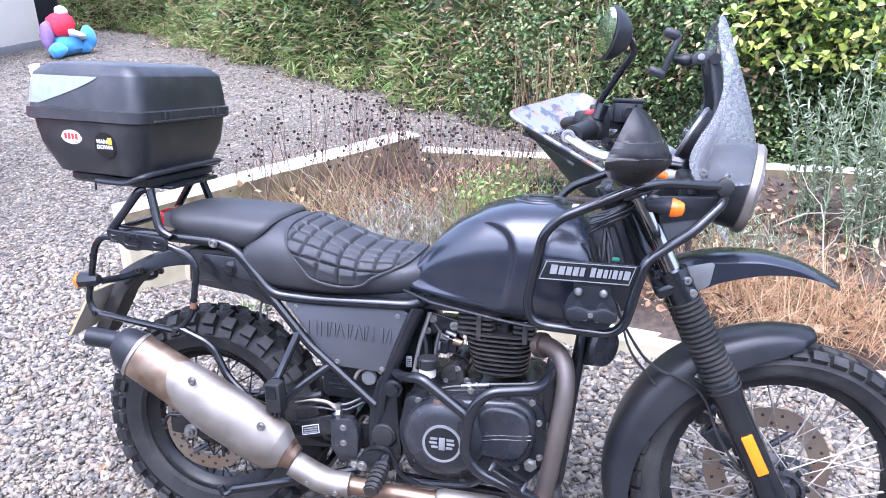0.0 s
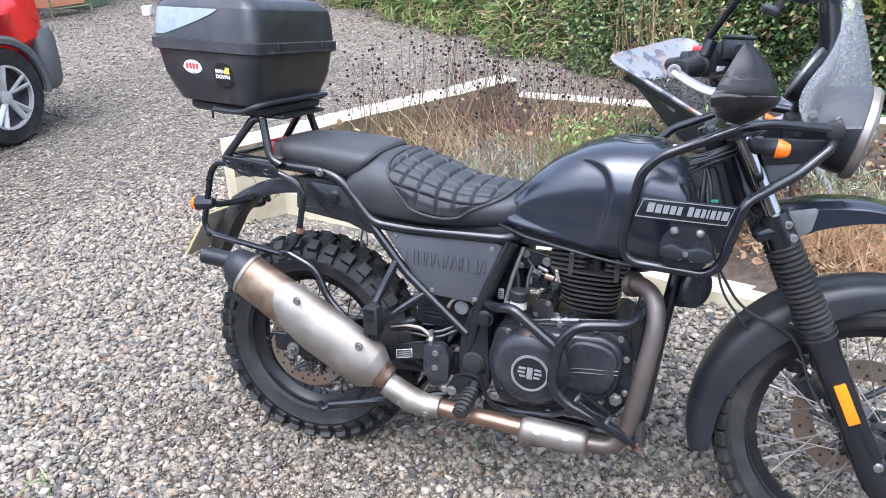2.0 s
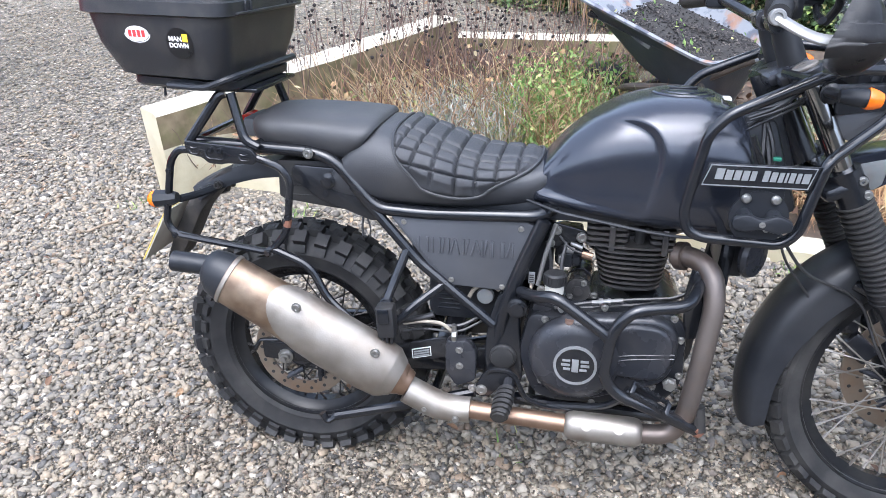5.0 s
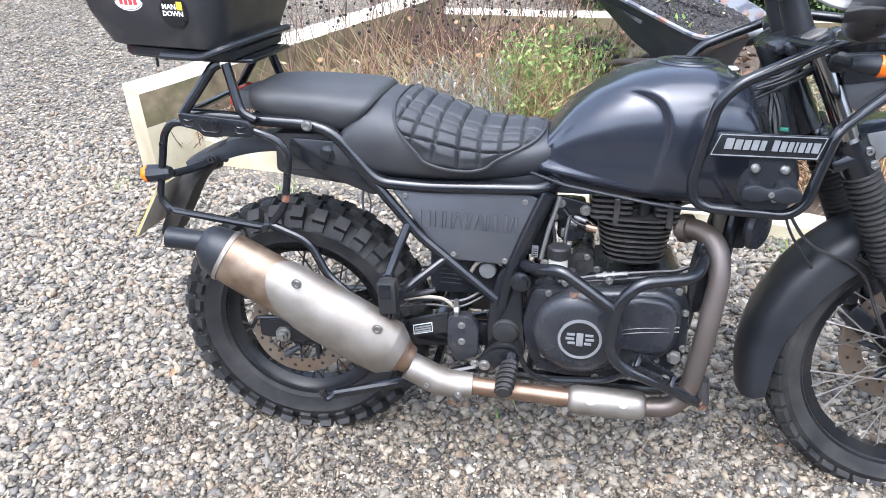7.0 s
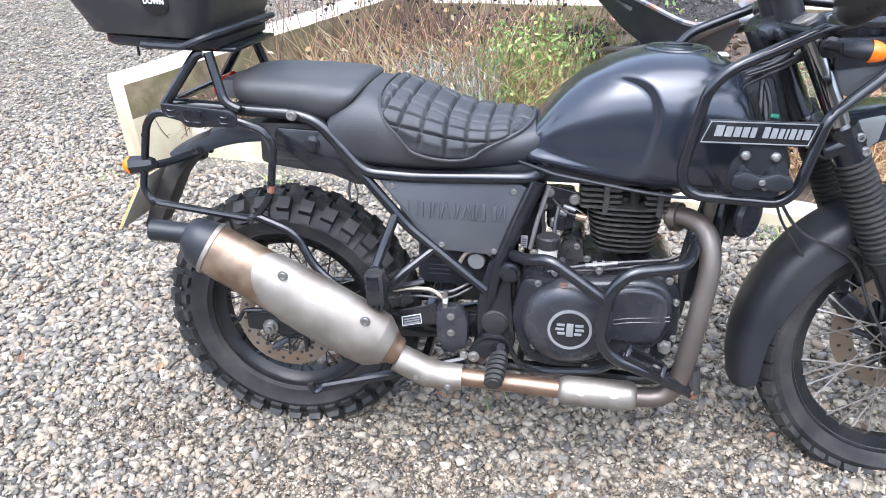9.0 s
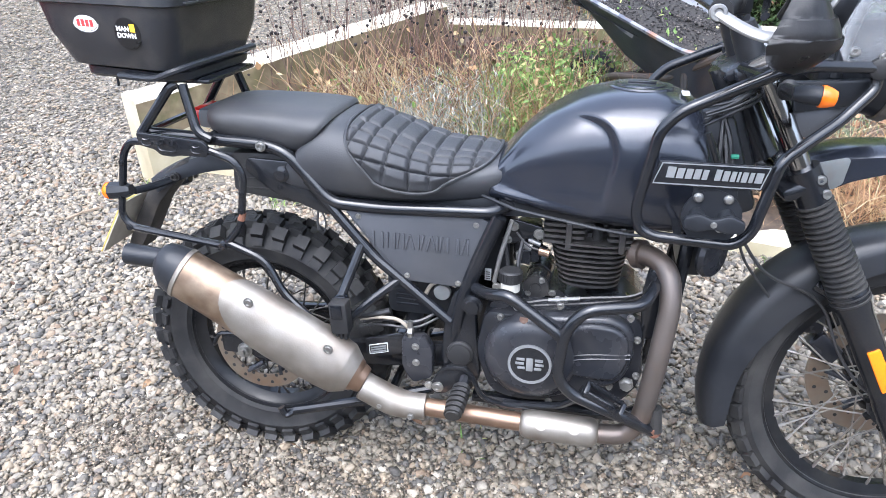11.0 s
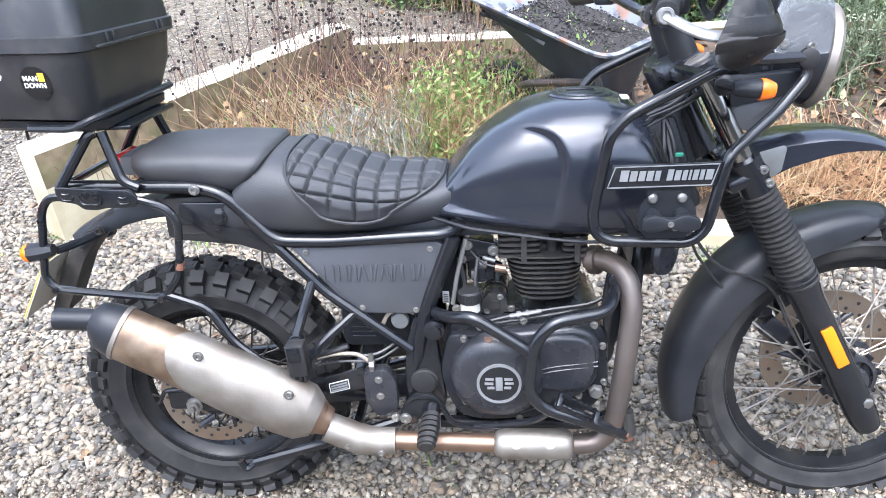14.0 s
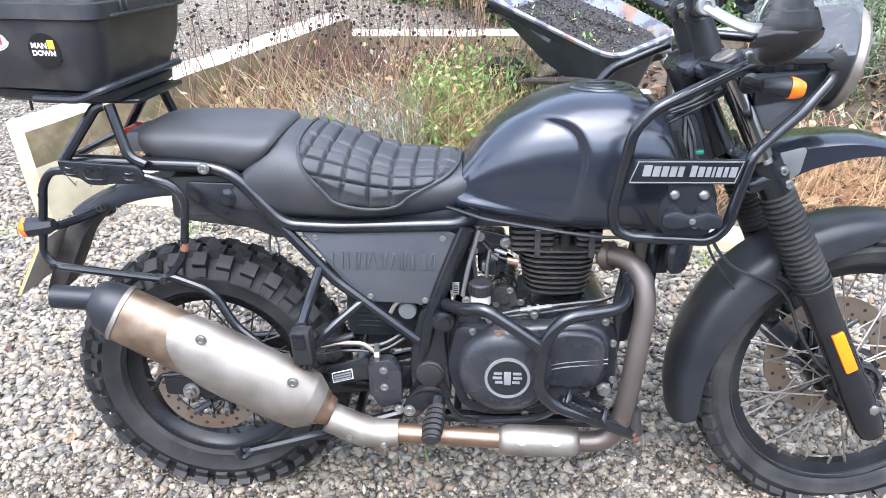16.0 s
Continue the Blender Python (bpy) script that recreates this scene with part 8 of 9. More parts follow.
box(bm, (1.215, 0, 1.025), (0.10, 0.16, 0.055), 0.012)
part("lamp_bracket", bm, M_PLASTIC, lamp)
bm = BM()
SP = at(1.186, 0.0, 1.141)
sa = Vector((-0.88, 0.14, 0.47)).normalized()
lathe(bm, [(0.030, -0.056), (0.052, -0.050), (0.056, -0.022), (0.060, -0.016), (0.060, 0.0), (0.056, 0.003)], SP, sa, 36)
clock = part("instrument_pod", bm, M_PLASTIC, bike, "round instrument pod with a glass face")
bm = BM()
lathe(bm, [(0.0605, -0.004), (0.0625, -0.001), (0.0615, 0.004), (0.056, 0.006), (0.054, 0.001)], SP, sa, 36, cap=False, closed=True)
part("bezel", bm, M_ALLOY, clock)
bm = BM()
lathe(bm, [(0.0555, 0.0025), (0.001, 0.0045)], SP, sa, 36)
part("dial", bm, material("dark_dial", (0.05, 0.055, 0.06), 0.12, 0.0), clock)

M_SCREEN = bpy.data.materials.new("smoked_screen")
M_SCREEN.use_nodes = True
sn, sl = M_SCREEN.node_tree.nodes, M_SCREEN.node_tree.links
sb_, st_, sm_ = sn["Principled BSDF"], sn.new("ShaderNodeBsdfTransparent"), sn.new("ShaderNodeMixShader")
sb_.inputs["Base Color"].default_value, sb_.inputs["Roughness"].default_value = (0.38, 0.39, 0.405, 1), 0.45
sb_.inputs["Specular IOR Level"].default_value = 0.25
st_.inputs["Color"].default_value = (0.88, 0.90, 0.92, 1)
sm_.inputs[0].default_value = 0.36
sl.new(st_.outputs[0], sm_.inputs[1])
sl.new(sb_.outputs[0], sm_.inputs[2])
sl.new(sm_.outputs[0], sn["Material Output"].inputs["Surface"])
bm = BM()
SC = [(1.045, 1.325, 1.195, 0.135), (1.09, 1.322, 1.168, 0.150), (1.14, 1.312, 1.182, 0.158), (1.19, 1.298, 1.212, 0.150), (1.25, 1.276, 1.222, 0.140), (1.30, 1.256, 1.214, 0.132), (1.355, 1.236, 1.202, 0.112), (1.378, 1.228, 1.206, 0.070), (1.385, 1.225, 1.214, 0.03)]
outer = []
levels = np.linspace(1.045, 1.385, 40)
form = np.array([table(SC, z) for z in levels])
for _ in range(6):
    form[1:-1] = (form[:-2] + 2 * form[1:-1] + form[2:]) / 4
for z, (xf, xr, hw) in zip(levels, form):
    row = []
    for k in range(25):
        a = -math.pi / 2 + math.pi * k / 24
        row.append(at(xr + (xf - xr) * math.cos(a) ** 0.8 if abs(math.cos(a)) > 1e-6 else xr, hw * math.copysign(abs(math.sin(a)) ** 0.8, a), z))
    outer.append(row)
ov = [[bm.verts.new(p) for p in row] for row in outer]
for a, b in zip(ov, ov[1:]):
    for k in range(24):
        bm.faces.new((a[k], a[k + 1], b[k + 1], b[k]))
bmesh.ops.solidify(bm, geom=bm.faces[:], thickness=0.003)
screen = part("windscreen", bm, M_SCREEN, bike, "scuffed smoked plastic windscreen", angle=70)
bm = BM()
for s in (-1, 1):
    bolt(bm, (1.202, s * 0.141, 1.070), 0.0065, 0.005, (-0.2, s, 0))
    bolt(bm, (1.250, s * 0.1345, 1.063), 0.0065, 0.005, (0.5, s, 0))
pieces("screen_bolt", bm, M_ZINC, screen)
bm = BM()
for s in (-1, 1):
    tube(bm, [(1.19, s * 0.10, 1.02), (1.20, s * 0.10, 1.10), (1.230, s * 0.085, 1.19), (1.207, s * 0.07, 1.295)], 0.015, 12, 0.04, flat=0.6)
tube(bm, [(1.207, -0.09, 1.297), (1.207, 0.09, 1.297)], 0.011, 10, 0)
prism(bm, smooth_outline([(1.160, 1.298), (1.176, 1.313), (1.208, 1.311), (1.222, 1.290), (1.215, 1.262), (1.196, 1.262), (1.190, 1.284), (1.166, 1.284)], 0.006), -0.060, -0.030, 0.004)
brace = part("screen_brace", bm, M_PLASTIC, bike, "black plate arm behind the windscreen")
bm = BM()
bolt(bm, (1.182, -0.062, 1.300), 0.005, 0.003)
part("brace_bolt", bm, M_ZINC, brace)
bm = BM()
lathe(bm, [(0.008, -0.010), (0.013, -0.004), (0.014, 0.008), (0.009, 0.020), (0.009, 0.030)], (1.158, -0.04, 1.293), (-1, 0, 0.1), 16)
tilt = Matrix.Rotation(radians(18), 3, "Y")
box(bm, (1.122, -0.04, 1.303), (0.012, 0.056, 0.084), 0.005, tilt)
box(bm, (1.096, -0.04, 1.266), (0.036, 0.062, 0.020), 0.008, tilt)
box(bm, (1.120, -0.04, 1.345), (0.036, 0.062, 0.020), 0.008, tilt)
part("phone_holder", bm, M_PLASTIC, brace, "empty black phone holder")

# handlebar with grips, guards, mirrors
bm = BM()
BAR = [(0.912, -0.40, 1.136), (0.965, -0.235, 1.150), (1.010, -0.10, 1.113), (1.014, 0.0, 1.112), (1.010, 0.10, 1.113), (0.965, 0.235, 1.150), (0.912, 0.40, 1.136)]
tube(bm, BAR, 0.011, 12, 0.06)
bar = part("handlebar", bm, M_FRAME, bike, pose_=STEER)
bm = BM()
for s in (-1, 1):
    lathe(bm, [(0.022, 0), (0.027, 0.004), (0.025, 0.06), (0.023, 0.076), (0.016, 0.082), (0.001, 0.082)], (1.057, 0.045 * s, 1.030), (-0.40, 0, 0.92), 24)
risers = pieces("bar_riser", bm, M_PLASTIC, bar)
bm = BM()
for s in (-1, 1):
    tube(bm, [(1.014, 0.028 * s, 1.112), (1.014, 0.064 * s, 1.112)], 0.021, 18, 0)
clamps = pieces("bar_clamp", bm, M_ENGINE, bar)
bm = BM()
for s in (-1, 1):
    for d in (-1, 1):
        lathe(bm, [(0.0065, 0), (0.0065, 0.006), (0.003, 0.006), (0.003, 0.003)], (1.008 + 0.016 * d, 0.046 * s, 1.126 + 0.006 * d), (-0.40, 0, 0.92), 12)
pieces("clamp_bolt", bm, M_ZINC, clamps)
for s in (-1, 1):
    g0, g1 = at(0.918, 0.385 * s, 1.137), at(0.955, 0.272 * s, 1.148)
    gd = (g1 - g0).normalized()
    L_ = (g1 - g0).length
    bm = BM()
    lathe(bm, [(0.0175, 0)] + [(0.0165 + 0.0012 * (k % 2), 0.004 + k * (L_ - 0.012) / 24) for k in range(25)] + [(0.022, L_ - 0.004), (0.022, L_)], g0, gd, 20)
    part("grip", bm, M_RUBBER, bar, "ribbed rubber grip")
    bm = BM()
    box(bm, g1 + gd * 0.025, (0.05, 0.045, 0.05), 0.010, Matrix.Rotation(radians(-20 * s), 3, "Z"))
    box(bm, g1 + gd * 0.045 + at(0.03, 0, 0.018), (0.055, 0.04, 0.045), 0.008)
    switch = part("switchgear", bm, M_PLASTIC, bar)
    if s < 0:
        bm = BM()
        box(bm, g1 + gd * 0.02 + at(-0.008, 0, 0.028), (0.022, 0.016, 0.010), 0.003)
        part("kill_switch", bm, M_REDPRINT, switch, "red engine stop switch")
        bm = BM()
        box(bm, at(1.022, -0.245, 1.180), (0.054, 0.040, 0.040), 0.005)
        box(bm, at(1.022, -0.245, 1.202), (0.060, 0.046, 0.008), 0.003)
        lathe(bm, [(0.013, 0), (0.013, 0.003), (0.009, 0.004), (0.009, 0.001), (0.001, 0.001)], (1.024, -0.265, 1.180), (0, -1, 0), 20)
        tube(bm, [(1.045, -0.25, 1.172), (1.060, -0.22, 1.150), (1.062, -0.16, 1.120)], 0.0075, 10, 0.02)
        part("fluid_reservoir", bm, M_PLASTIC, switch)
    bm = BM()
    lv = [g1 + gd * 0.03 + at(0.05, 0, -0.002), at(1.0, 0.30 * s, 1.135), at(0.975, 0.40 * s, 1.132)]
    tube(bm, lv, 0.007, 8, 0.03, flat=0.7)
    part("lever", bm, M_FRAME, bar)
    if s > 0:
        continue
    bm = BM()
    m0 = at(0.965, 0.275 * s, 1.175)
    tube(bm, [m0, m0 + at(0.0, 0, 0.02), at(1.005, 0.32 * s, 1.265), at(1.020, 0.335 * s, 1.29), at(1.000, 0.345 * s, 1.318)], 0.0065, 8, 0.02)
    lathe(bm, [(0.012, 0), (0.012, 0.03)], m0 + at(0, 0, -0.01), (0.3, 0, 1), 12)
    stem = part("mirror_stem", bm, M_FRAME, bar)
    bm = BM()
    mc, ma = at(0.972, 0.355 * s, 1.315), (-0.93, 0.30 * s, 0.16)
    rr = [(0.001, -0.034), (0.026, -0.030), (0.044, -0.010), (0.048, 0.006), (0.045, 0.008)]
    lathe(bm, rr, mc, ma, 28)
    part("mirror_shell", bm, M_PLASTIC, stem)
    bm = BM()
    lathe(bm, [(0.044, 0.0095), (0.001, 0.0098)], mc, ma, 28)
    part("mirror_glass", bm, material("mirror", (0.85, 0.87, 0.88), 0.03, 1.0, (0.85, 0.87, 0.88), 5, 0.0, rough_var=0.0), stem)
    bm = BM()
    e = at(0.910, 0.405 * s, 1.136)
    tube(bm, [e, e + at(0.03, 0.012 * s, -0.018), e + at(0.06, 0.016 * s, -0.030), e + at(0.116, 0.010 * s, -0.032)], 0.0098, 12, 0.025, flat=0.55)
    lathe(bm, [(0.0115, -0.006), (0.0125, 0.006), (0.011, 0.008), (0.007, 0.008), (0.006, 0.005), (0.001, 0.005)], e, (0, s, 0), 24)
    part("guard_arm", bm, M_ALLOY, bar, "bare alloy handguard arm")
    # guard shell: a cup round the grip's front, with a deflector on top
    CUP = [(1.064, 1.06, 1.061, -0.365), (1.072, 1.03, 1.083, -0.39), (1.088, 1.01, 1.103, -0.412), (1.112, 1.005, 1.121, -0.43), (1.124, 1.009, 1.119, -0.434), (1.145, 1.018, 1.11, -0.43), (1.163, 1.026, 1.101, -0.425), (1.189, 1.038, 1.081, -0.41), (1.206, 1.047, 1.057, -0.395)]
    back = STEER.inverted()
    for name_, z0, z1, grow, lab in (("handguard", 1.064, 1.120, 0.003, "scuffed black handguard shell"), ("guard_band", 1.120, 1.1475, 0.0, "scuffed black band of the handguard"), ("wind_deflector", 1.1465, 1.206, -0.004, "black wind deflector above the handguard")):
        bm = BM()
        grid = []
        for z in np.linspace(z0, z1, 12):
            xr, xf, yo = table(CUP, z)
            row = []
            for q in range(25):
                u = q / 24 * math.pi / 2
                x = xr + (xf - xr + grow) * math.sin(u) ** 0.6
                y = -0.235 + (yo - grow + 0.235) * math.cos(u) ** 0.4
                row.append(back @ at(x, y, z))
            grid.append([bm.verts.new(p) for p in row])
        for a, b in zip(grid, grid[1:]):
            for q in range(24):
                bm.faces.new((a[q], a[q + 1], b[q + 1], b[q]))
        if z0 < 1.1:
            lowest = grid[0]
            c = bm.verts.new(back @ at(1.04, -0.31, 1.060))
            for q in range(24):
                bm.faces.new((lowest[q], c, lowest[q + 1]))
        bmesh.ops.solidify(bm, geom=bm.faces[:], thickness=0.004)
        part(name_, bm, M_GUARD, bar, lab, angle=60)

# ==== motorcycle: tail ====
for s in (-1, 1):
    if s < 0:
        bm = BM()
        y = 0.150 * s
        tube(bm, [(-0.010, y, 0.820), (-0.164, y, 0.829), (-0.193, y, 0.828), (-0.214, y, 0.802), (-0.243, y, 0.655), (-0.222, y, 0.628), (0.004, y, 0.603), (0.046, y, 0.655), (0.062, y, 0.77), (0.045, y, 0.800)], 0.0082, 10, 0.02, True)
        tube(bm, [(0.012, y, 0.610), (0.095, y, 0.578), (0.132, y, 0.500), (0.205, 0.165 * s, 0.448)], 0.0095, 10, 0.03)
        rail = part("pannier_rail", bm, M_FRAME, bike, "black tubular pannier rail")
        bm = BM()
        bolt(bm, (0.205, 0.172 * s, 0.448), 0.010, 0.010, (0, s, 0))
        bolt(bm, (0.0, 0.160 * s, 0.604), 0.006, 0.004, (0, s, 0))
        bolt(bm, (-0.222, 0.160 * s, 0.630), 0.005, 0.004, (0, s, 0))
        for px_, pz_ in ((-0.218, 0.780), (-0.234, 0.700), (0.058, 0.730), (0.052, 0.690)):
            bolt(bm, (px_, 0.157 * s, pz_), 0.005, 0.004, (0, s, 0))
        pieces("rail_bolt", bm, M_FRAME, rail)
        bm = BM()
        prism(bm, smooth_outline([(-0.172, 0.852), (-0.020, 0.842), (-0.006, 0.825), (-0.012, 0.806), (-0.075, 0.806), (-0.09, 0.802), (-0.12, 0.804), (-0.13, 0.815), (-0.168, 0.823)], 0.008), s * 0.150, s * 0.160, 0.002)
        pl = part("rail_plate", bm, M_FRAME, rail)
        bm = BM()
        for x, z, r in ((-0.112, 0.835, 0.0065), (-0.089, 0.833, 0.0065)):
            bolt(bm, (x, s * 0.160, z), r, 0.005, (0, s, 0))
        pieces("plate_bolt", bm, M_FRAME, pl)
        bm = BM()
        tube(bm, [(-0.124, 0.1605 * s, 0.832), (-0.121, 0.1605 * s, 0.815), (-0.082, 0.1605 * s, 0.813), (-0.078, 0.1605 * s, 0.830)], 0.0025, 6, 0.01)
        for x, z in ((-0.148, 0.835), (-0.034, 0.825)):
            tube(bm, [(x - 0.013, 0.1605 * s, z - 0.002), (x - 0.009, 0.1605 * s, z - 0.011), (x + 0.009, 0.1605 * s, z - 0.011), (x + 0.013, 0.1605 * s, z - 0.002)], 0.0016, 6, 0.008)
            tube(bm, [(x - 0.009, 0.1605 * s, z + 0.003), (x, 0.1605 * s, z), (x + 0.008, 0.1605 * s, z + 0.004)], 0.0016, 6, 0.005)
        pieces("plate_pressing", bm, M_FRAME, pl)
        bm = BM()
        tube(bm, [(0.0515, y, 0.685), (0.0475, y, 0.668)], 0.0086, 10, 0)
        part("rust_patch", bm, M_RUSTED, rail, "rust where the paint has gone")
    bm = BM()
    tube(bm, [(-0.168, 0.145 * s, 0.845), (-0.098, 0.125 * s, 0.945), (-0.085, 0.12 * s, 0.950)], 0.0105, 10, 0.02)
    tube(bm, [(-0.010, 0.135 * s, 0.838), (-0.042, 0.135 * s, 0.852), (-0.072, 0.12 * s, 0.950)], 0.0105, 10, 0.02)
    pieces("carrier_leg", bm, M_FRAME, bike)
    bm = BM()
    bolt(bm, (0.102, s * 0.139, 0.833), 0.008, 0.008, (0, s, 0))
    part("seat_bolt", bm, M_ZINC, bike)
    # rear indicator
    IZ_ = {-1: 0.708, 1: 0.665}
    bm = BM()
    tube(bm, [(-0.16, 0.04 * s, 0.715), (-0.20, 0.09 * s, 0.705), (-0.215, 0.13 * s, IZ_[s])], 0.009, 8, 0.02)
    IY, IZ = (0.145, 0.714) if s < 0 else (0.10, 0.665)
    tube(bm, [(-0.212, IY * s, IZ + 0.002), (-0.228, IY * s, IZ), (-0.264, IY * s, IZ - 0.005)], 0.02, 8, 0, radii=(0.012, 0.0185, 0.0205))
    ri = part("rear_indicator", bm, M_PLASTIC, bike, "black indicator with an amber lens")
    bm = BM()
    lathe(bm, [(0.0202, 0), (0.0185, 0.010), (0.012, 0.017), (0.001, 0.018)], (-0.263, IY * s, IZ - 0.005), (-1, 0, -0.1), 16)
    part("indicator_lens", bm, M_ORANGE, ri, "amber indicator lens")
    bm = BM()
    for k in range(3):
        bolt(bm, (-0.158 - 0.022 * k, 0.052 * s, 0.722 - 0.010 * k), 0.0075, 0.012, (0, s, 0))
    pieces("indicator_bolt", bm, M_FIN, ri)
bm = BM()
for x in (-0.17, -0.02):
    tube(bm, [(x, -0.14, 0.843), (x, 0.14, 0.843)], 0.008, 8, 0)
box(bm, (-0.115, 0, 0.955), (0.20, 0.22, 0.010), 0.004)
part("rear_carrier", bm, M_FRAME, bike, "black steel carrier under the top box")
bm = BM()
box(bm, (-0.055, 0, 0.862), (0.06, 0.11, 0.045), 0.012)
tl = part("tail_unit", bm, M_CARGREY, bike)
bm = BM()
box(bm, (-0.093, 0, 0.862), (0.028, 0.10, 0.042), 0.012)
part("tail_light", bm, M_RED, tl, "red tail light lens")
# plate carrier and number plate (blank bars)
bm = BM()
tail = [(-0.138, 0.762), (-0.204, 0.718), (-0.247, 0.677), (-0.293, 0.596), (-0.329, 0.512), (-0.293, 0.511), (-0.261, 0.567), (-0.22, 0.646), (-0.177, 0.694), (-0.113, 0.745)]
prism(bm, smooth_outline(tail, 0.015), -0.035, 0.035, 0.005)
holder = part("plate_holder", bm, M_FLAP, bike, "dirty plastic plate holder")
bm = BM()
npm = Matrix.Translation((-0.308, 0, 0.600)) @ Matrix.Rotation(radians(30), 4, "Y")
box(bm, (0, 0, 0), (0.004, 0.205, 0.150), 0.001)
for v in bm.verts:
    v.co = npm @ v.co
plate_ = part("number_plate", bm, material("plate_back", (0.34, 0.31, 0.25), 0.55, 0, (0.46, 0.43, 0.36), 20, 0.6, dirt=DUST, dirt_scale=9, dirt_amount=0.7), holder, "grimy plate, yellow in front, with plain bars")
bm = BM()
box(bm, (-0.003, 0, 0), (0.003, 0.207, 0.152), 0.001)
for v in bm.verts:
    v.co = npm @ v.co
part("plate_face", bm, material("yellow_plate", (0.62, 0.45, 0.08), 0.4, 0, (0.5, 0.38, 0.1), 20, 0.6, dirt=DUST, dirt_scale=9, dirt_amount=0.4), plate_)
bm = BM()
for z in (-0.03, 0.03):
    for k in range(3):
        box(bm, (-0.0055, -0.06 + 0.06 * k, z), (0.002, 0.035, 0.045), 0)
for v in bm.verts:
    v.co = npm @ v.co
pieces("print_bar", bm, M_WIRE, plate_)

# top box
def plan(x0, x1, w0, w1, r, z, n=6):
    """A rounded four-sided ring: front at x0 with half width w0, rear at x1 with half width w1."""
    return [at(p.x, p.y, z) for p in rounded([(x0, -w0, 0), (x1, -w1, 0), (x1, w1, 0), (x0, w0, 0)], r, True, n)]


bm = BM()
loft(bm, [plan(-0.070, -0.298, 0.135, 0.09, 0.05, 0.972), plan(-0.054, -0.337, 0.178, 0.115, 0.05, 0.985), plan(-0.036, -0.368, 0.206, 0.135, 0.05, 1.05), plan(-0.030, -0.382, 0.214, 0.142, 0.05, 1.112)])
topbox = part("top_box", bm, M_BOX, bike, "black plastic top box with two stickers")
bm = BM()
loft(bm, [plan(-0.026, -0.386, 0.218, 0.146, 0.05, 1.110), plan(-0.020, -0.394, 0.224, 0.152, 0.05, 1.113), plan(-0.020, -0.394, 0.224, 0.152, 0.05, 1.138), plan(-0.026, -0.388, 0.218, 0.146, 0.05, 1.141)])
part("box_rim", bm, M_BOX, topbox)
bm = BM()


def lid_ring(z, out=0.0, n=6):
    a, b, c, d = table([(1.141, -0.026, -0.388, 0.218, 0.146), (1.218, -0.036, -0.378, 0.209, 0.137), (1.240, -0.058, -0.355, 0.188, 0.116)], z)
    return plan(a + out, b - out, c + out, d + out, 0.05, z, n)


loft(bm, [lid_ring(1.141), lid_ring(1.18), lid_ring(1.216), lid_ring(1.220), lid_ring(1.238), lid_ring(1.240), plan(-0.080, -0.333, 0.165, 0.094, 0.04, 1.2445), plan(-0.14, -0.30, 0.08, 0.05, 0.03, 1.247)])
lid = part("box_lid", bm, M_BOX, topbox, angle=50)
def lid_path(z, out):
    """The lid's outline from half way along its right side round the rear corner."""
    r = lid_ring(z, out, 10)
    corner = r[11:22]
    a, b = r[10], corner[0]
    return [a.lerp(b, t) for t in np.linspace(0.27, 0.97, 24)] + corner + [corner[-1].lerp(at(corner[-1].x, 0, corner[-1].z), t) for t in (0.1, 0.25, 0.4)]


for s in (-1, 1):
    bm = BM()
    lows = lid_path(1.150, 0.0)
    cols = []
    for k, p in enumerate(lows):
        t = min(1.0, k / 23)
        low = 1.212 - (1.212 - 1.148) * t ** 0.85
        cols.append([lid_path(z, 0.0018)[k] for z in np.linspace(low, 1.214, 6)])
    vs = [[bm.verts.new(at(p.x, -p.y * s, p.z)) for p in col] for col in cols]
    for a, b in zip(vs, vs[1:]):
        for k in range(5):
            bm.faces.new((a[k], a[k + 1], b[k + 1], b[k]))
    part("box_reflector", bm, M_GREYPANEL, lid, "pale grey reflective panel")
bm = BM()
box(bm, (-0.018, 0.0, 1.116), (0.010, 0.34, 0.006), 0.002)
for y in (-0.125, -0.10, 0.10, 0.125):
    box(bm, (-0.018, y, 1.126), (0.006, 0.004, 0.024), 0.001)
part("box_latch", bm, M_BOX, topbox)
bm = BM()
rings = [plan(-0.05, -0.31, 0.155, 0.10, 0.05, 0.957), plan(-0.043, -0.315, 0.165, 0.105, 0.05, 0.963), plan(-0.043, -0.315, 0.170, 0.105, 0.05, 0.978)]
loft(bm, rings)
tube(bm, [(-0.20, -0.142, 0.966), (-0.10, -0.170, 0.968), (-0.060, -0.182, 0.984), (-0.034, -0.16, 0.994), (-0.034, 0.16, 0.994), (-0.060, 0.182, 0.984), (-0.10, 0.17, 0.968), (-0.20, 0.142, 0.966)], 0.008, 8, 0.02, flat=0.8)
tube(bm, [(-0.235, -0.10, 0.96), (-0.235, -0.10, 0.935)], 0.003, 6, 0)
part("box_base_plate", bm, M_PLASTIC, topbox)


def on_box(x, z, lift):
    """A point on the tapering right side of the box's tub."""
    f = (z - 1.05) / 0.062
    w = (0.214 * f + 0.206 * (1 - f)) + (x + 0.033) * (0.071 / 0.332)
    return at(x, -w - lift, z)


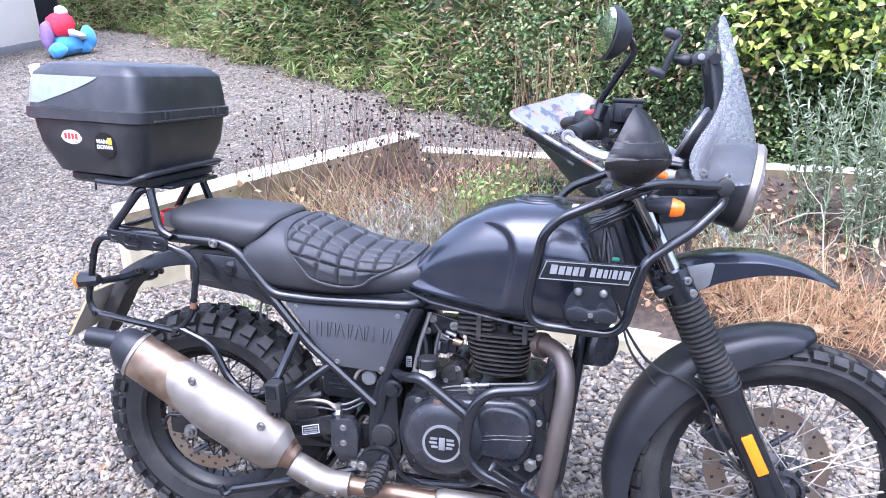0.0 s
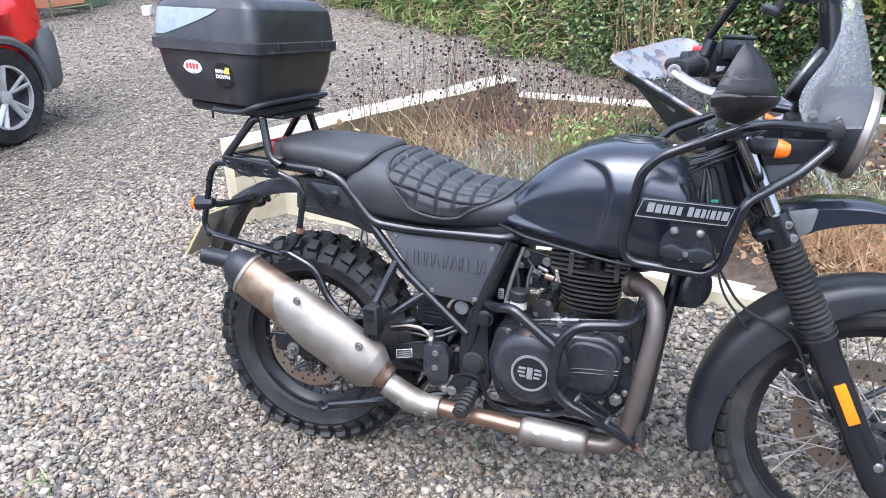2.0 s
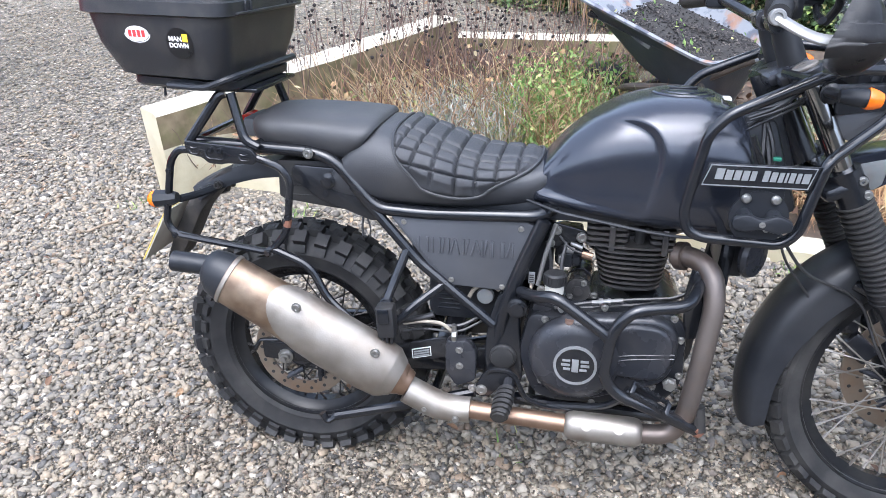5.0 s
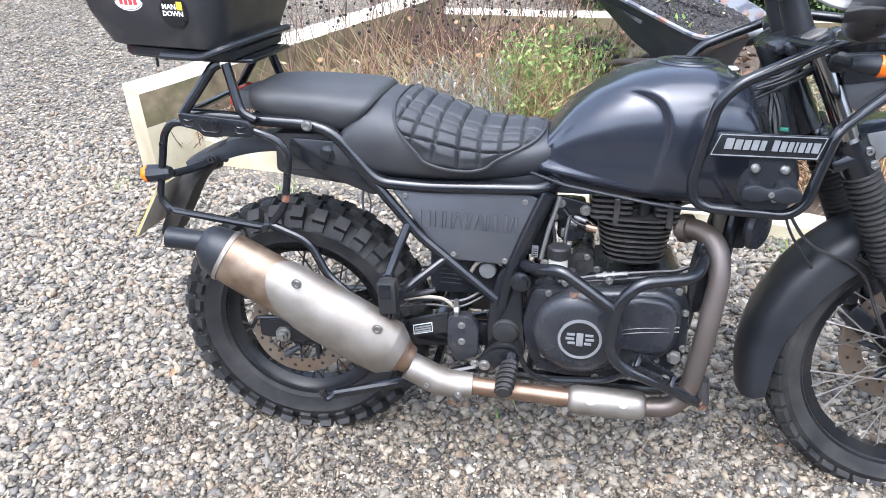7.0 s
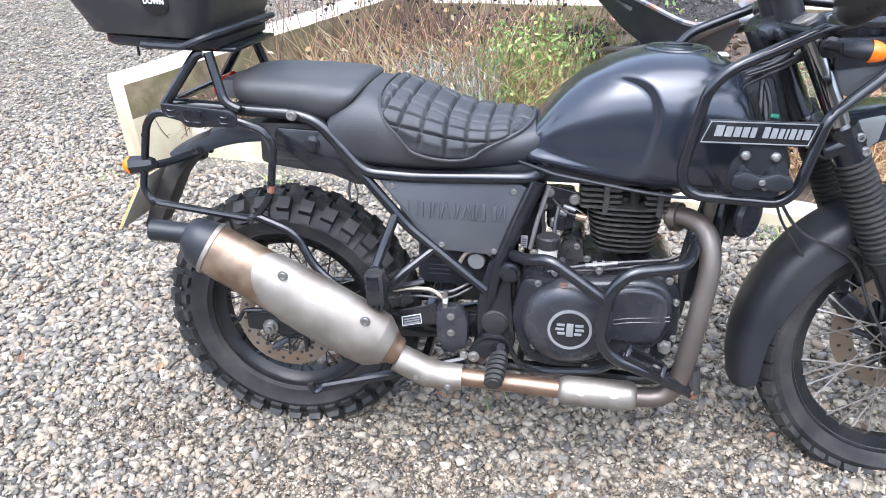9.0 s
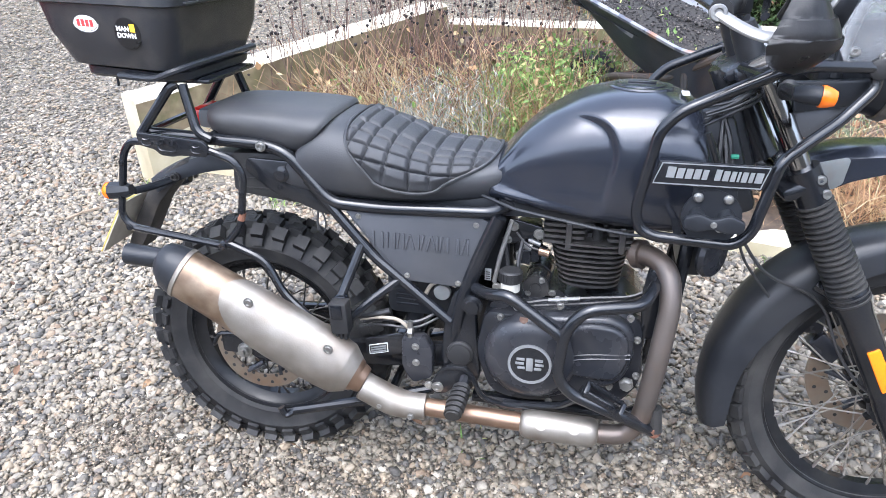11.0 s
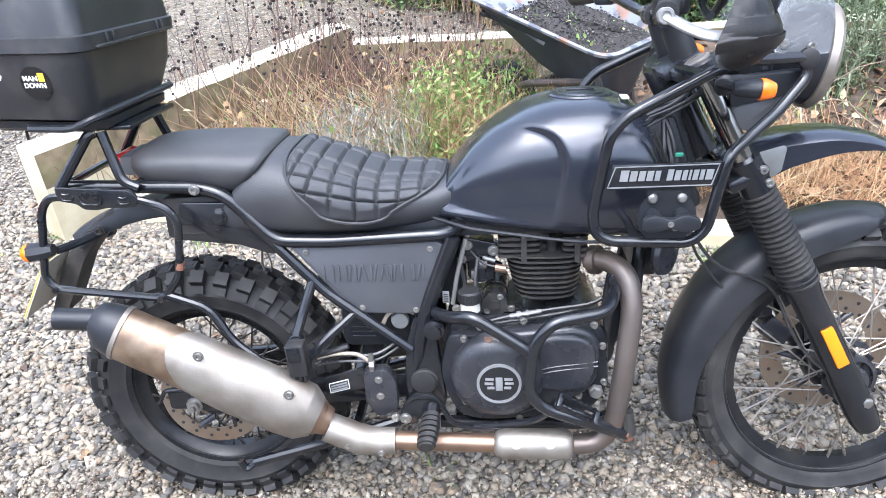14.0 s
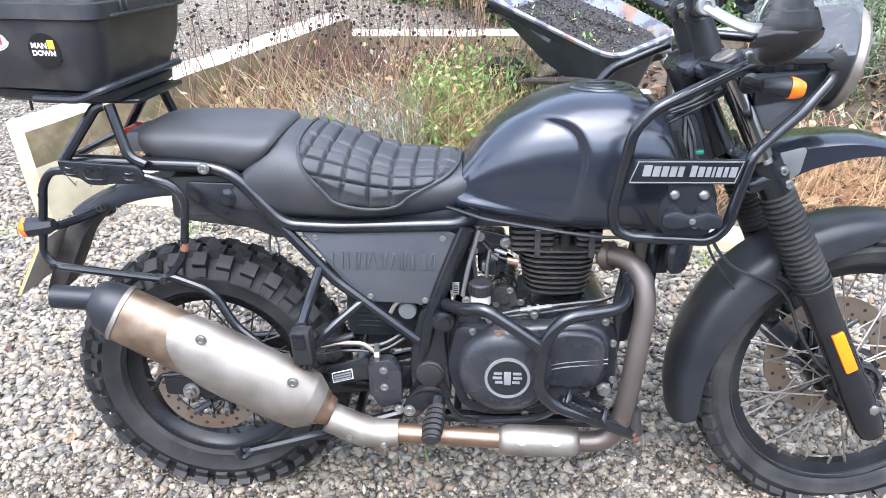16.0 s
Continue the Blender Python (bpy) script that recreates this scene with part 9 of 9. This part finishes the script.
def sticker(name, cx, cz, rx, rz, mat_, parent, lift, label="", n=40):
    bm = BM()
    ring = [(cx + rx * math.cos(2 * math.pi * k / n), cz + rz * math.sin(2 * math.pi * k / n)) for k in range(n)]
    a = [bm.verts.new(on_box(x, z, lift)) for x, z in ring]
    b = [bm.verts.new(on_box(x, z, lift - 0.0008)) for x, z in ring]
    bm.faces.new(a)
    for k in range(n):
        bm.faces.new((a[k], a[(k + 1) % n], b[(k + 1) % n], b[k]))
    return part(name, bm, mat_, parent, label, smooth=False)


def quad_on_box(bm, x0, x1, z0, z1, lift):
    vs = [bm.verts.new(on_box(x, z, lift)) for x, z in ((x0, z0), (x1, z0), (x1, z1), (x0, z1))]
    bm.faces.new(vs)


st1 = sticker("oval_sticker", -0.243, 1.073, 0.034, 0.0185, M_WHITE, topbox, 0.0012, "white oval sticker with a red bar")
sticker("sticker_ring", -0.243, 1.073, 0.0315, 0.0165, M_WIRE, st1, 0.0016)
sticker("sticker_field", -0.243, 1.073, 0.0305, 0.0155, M_WHITE, st1, 0.0020)
bm = BM()
for k in range(4):
    quad_on_box(bm, -0.265 + 0.0115 * k, -0.2565 + 0.0115 * k, 1.066, 1.080, 0.0024)
pieces("print_bar", bm, M_REDPRINT, st1, smooth=False)
M_DECAL = material("black_decal", (0.004, 0.0045, 0.005), 0.3, 0.0, (0.006, 0.006, 0.007), 60, 0.5)
st2 = sticker("round_sticker", -0.138, 1.058, 0.033, 0.031, M_DECAL, topbox, 0.0012, "black round sticker with white and yellow print")


def words(text, x0, x1, z0, z1, lift, mat_, parent):
    """Bold lettering laid on the box's side, filling the given span."""
    cu = bpy.data.curves.new("words", "FONT")
    cu.body, cu.offset = text, 0.045
    tmp = bpy.data.objects.new("words", cu)
    me = bpy.data.meshes.new_from_object(tmp)
    bpy.data.objects.remove(tmp)
    bpy.data.curves.remove(cu)
    co = np.zeros(len(me.vertices) * 3)
    me.vertices.foreach_get("co", co)
    co = co.reshape(-1, 3)
    lo, hi = co.min(0), co.max(0)
    for v, c in zip(me.vertices, co):
        f = (c - lo) / (hi - lo + 1e-9)
        v.co = on_box(x0 + (x1 - x0) * f[0], z0 + (z1 - z0) * f[1], lift)
    me.materials.append(mat_)
    ob = new("lettering", me)
    ob.parent = parent
    return ob


words("MAN", -0.1635, -0.1315, 1.0620, 1.0720, 0.0018, M_WHITE, st2)
words("DOWN", -0.1640, -0.1165, 1.0490, 1.0590, 0.0018, M_WHITE, st2)
bm = BM()
quad_on_box(bm, -0.1295, -0.1165, 1.0615, 1.077, 0.0018)
part("print_shape", bm, M_YELLOW, st2, smooth=False)
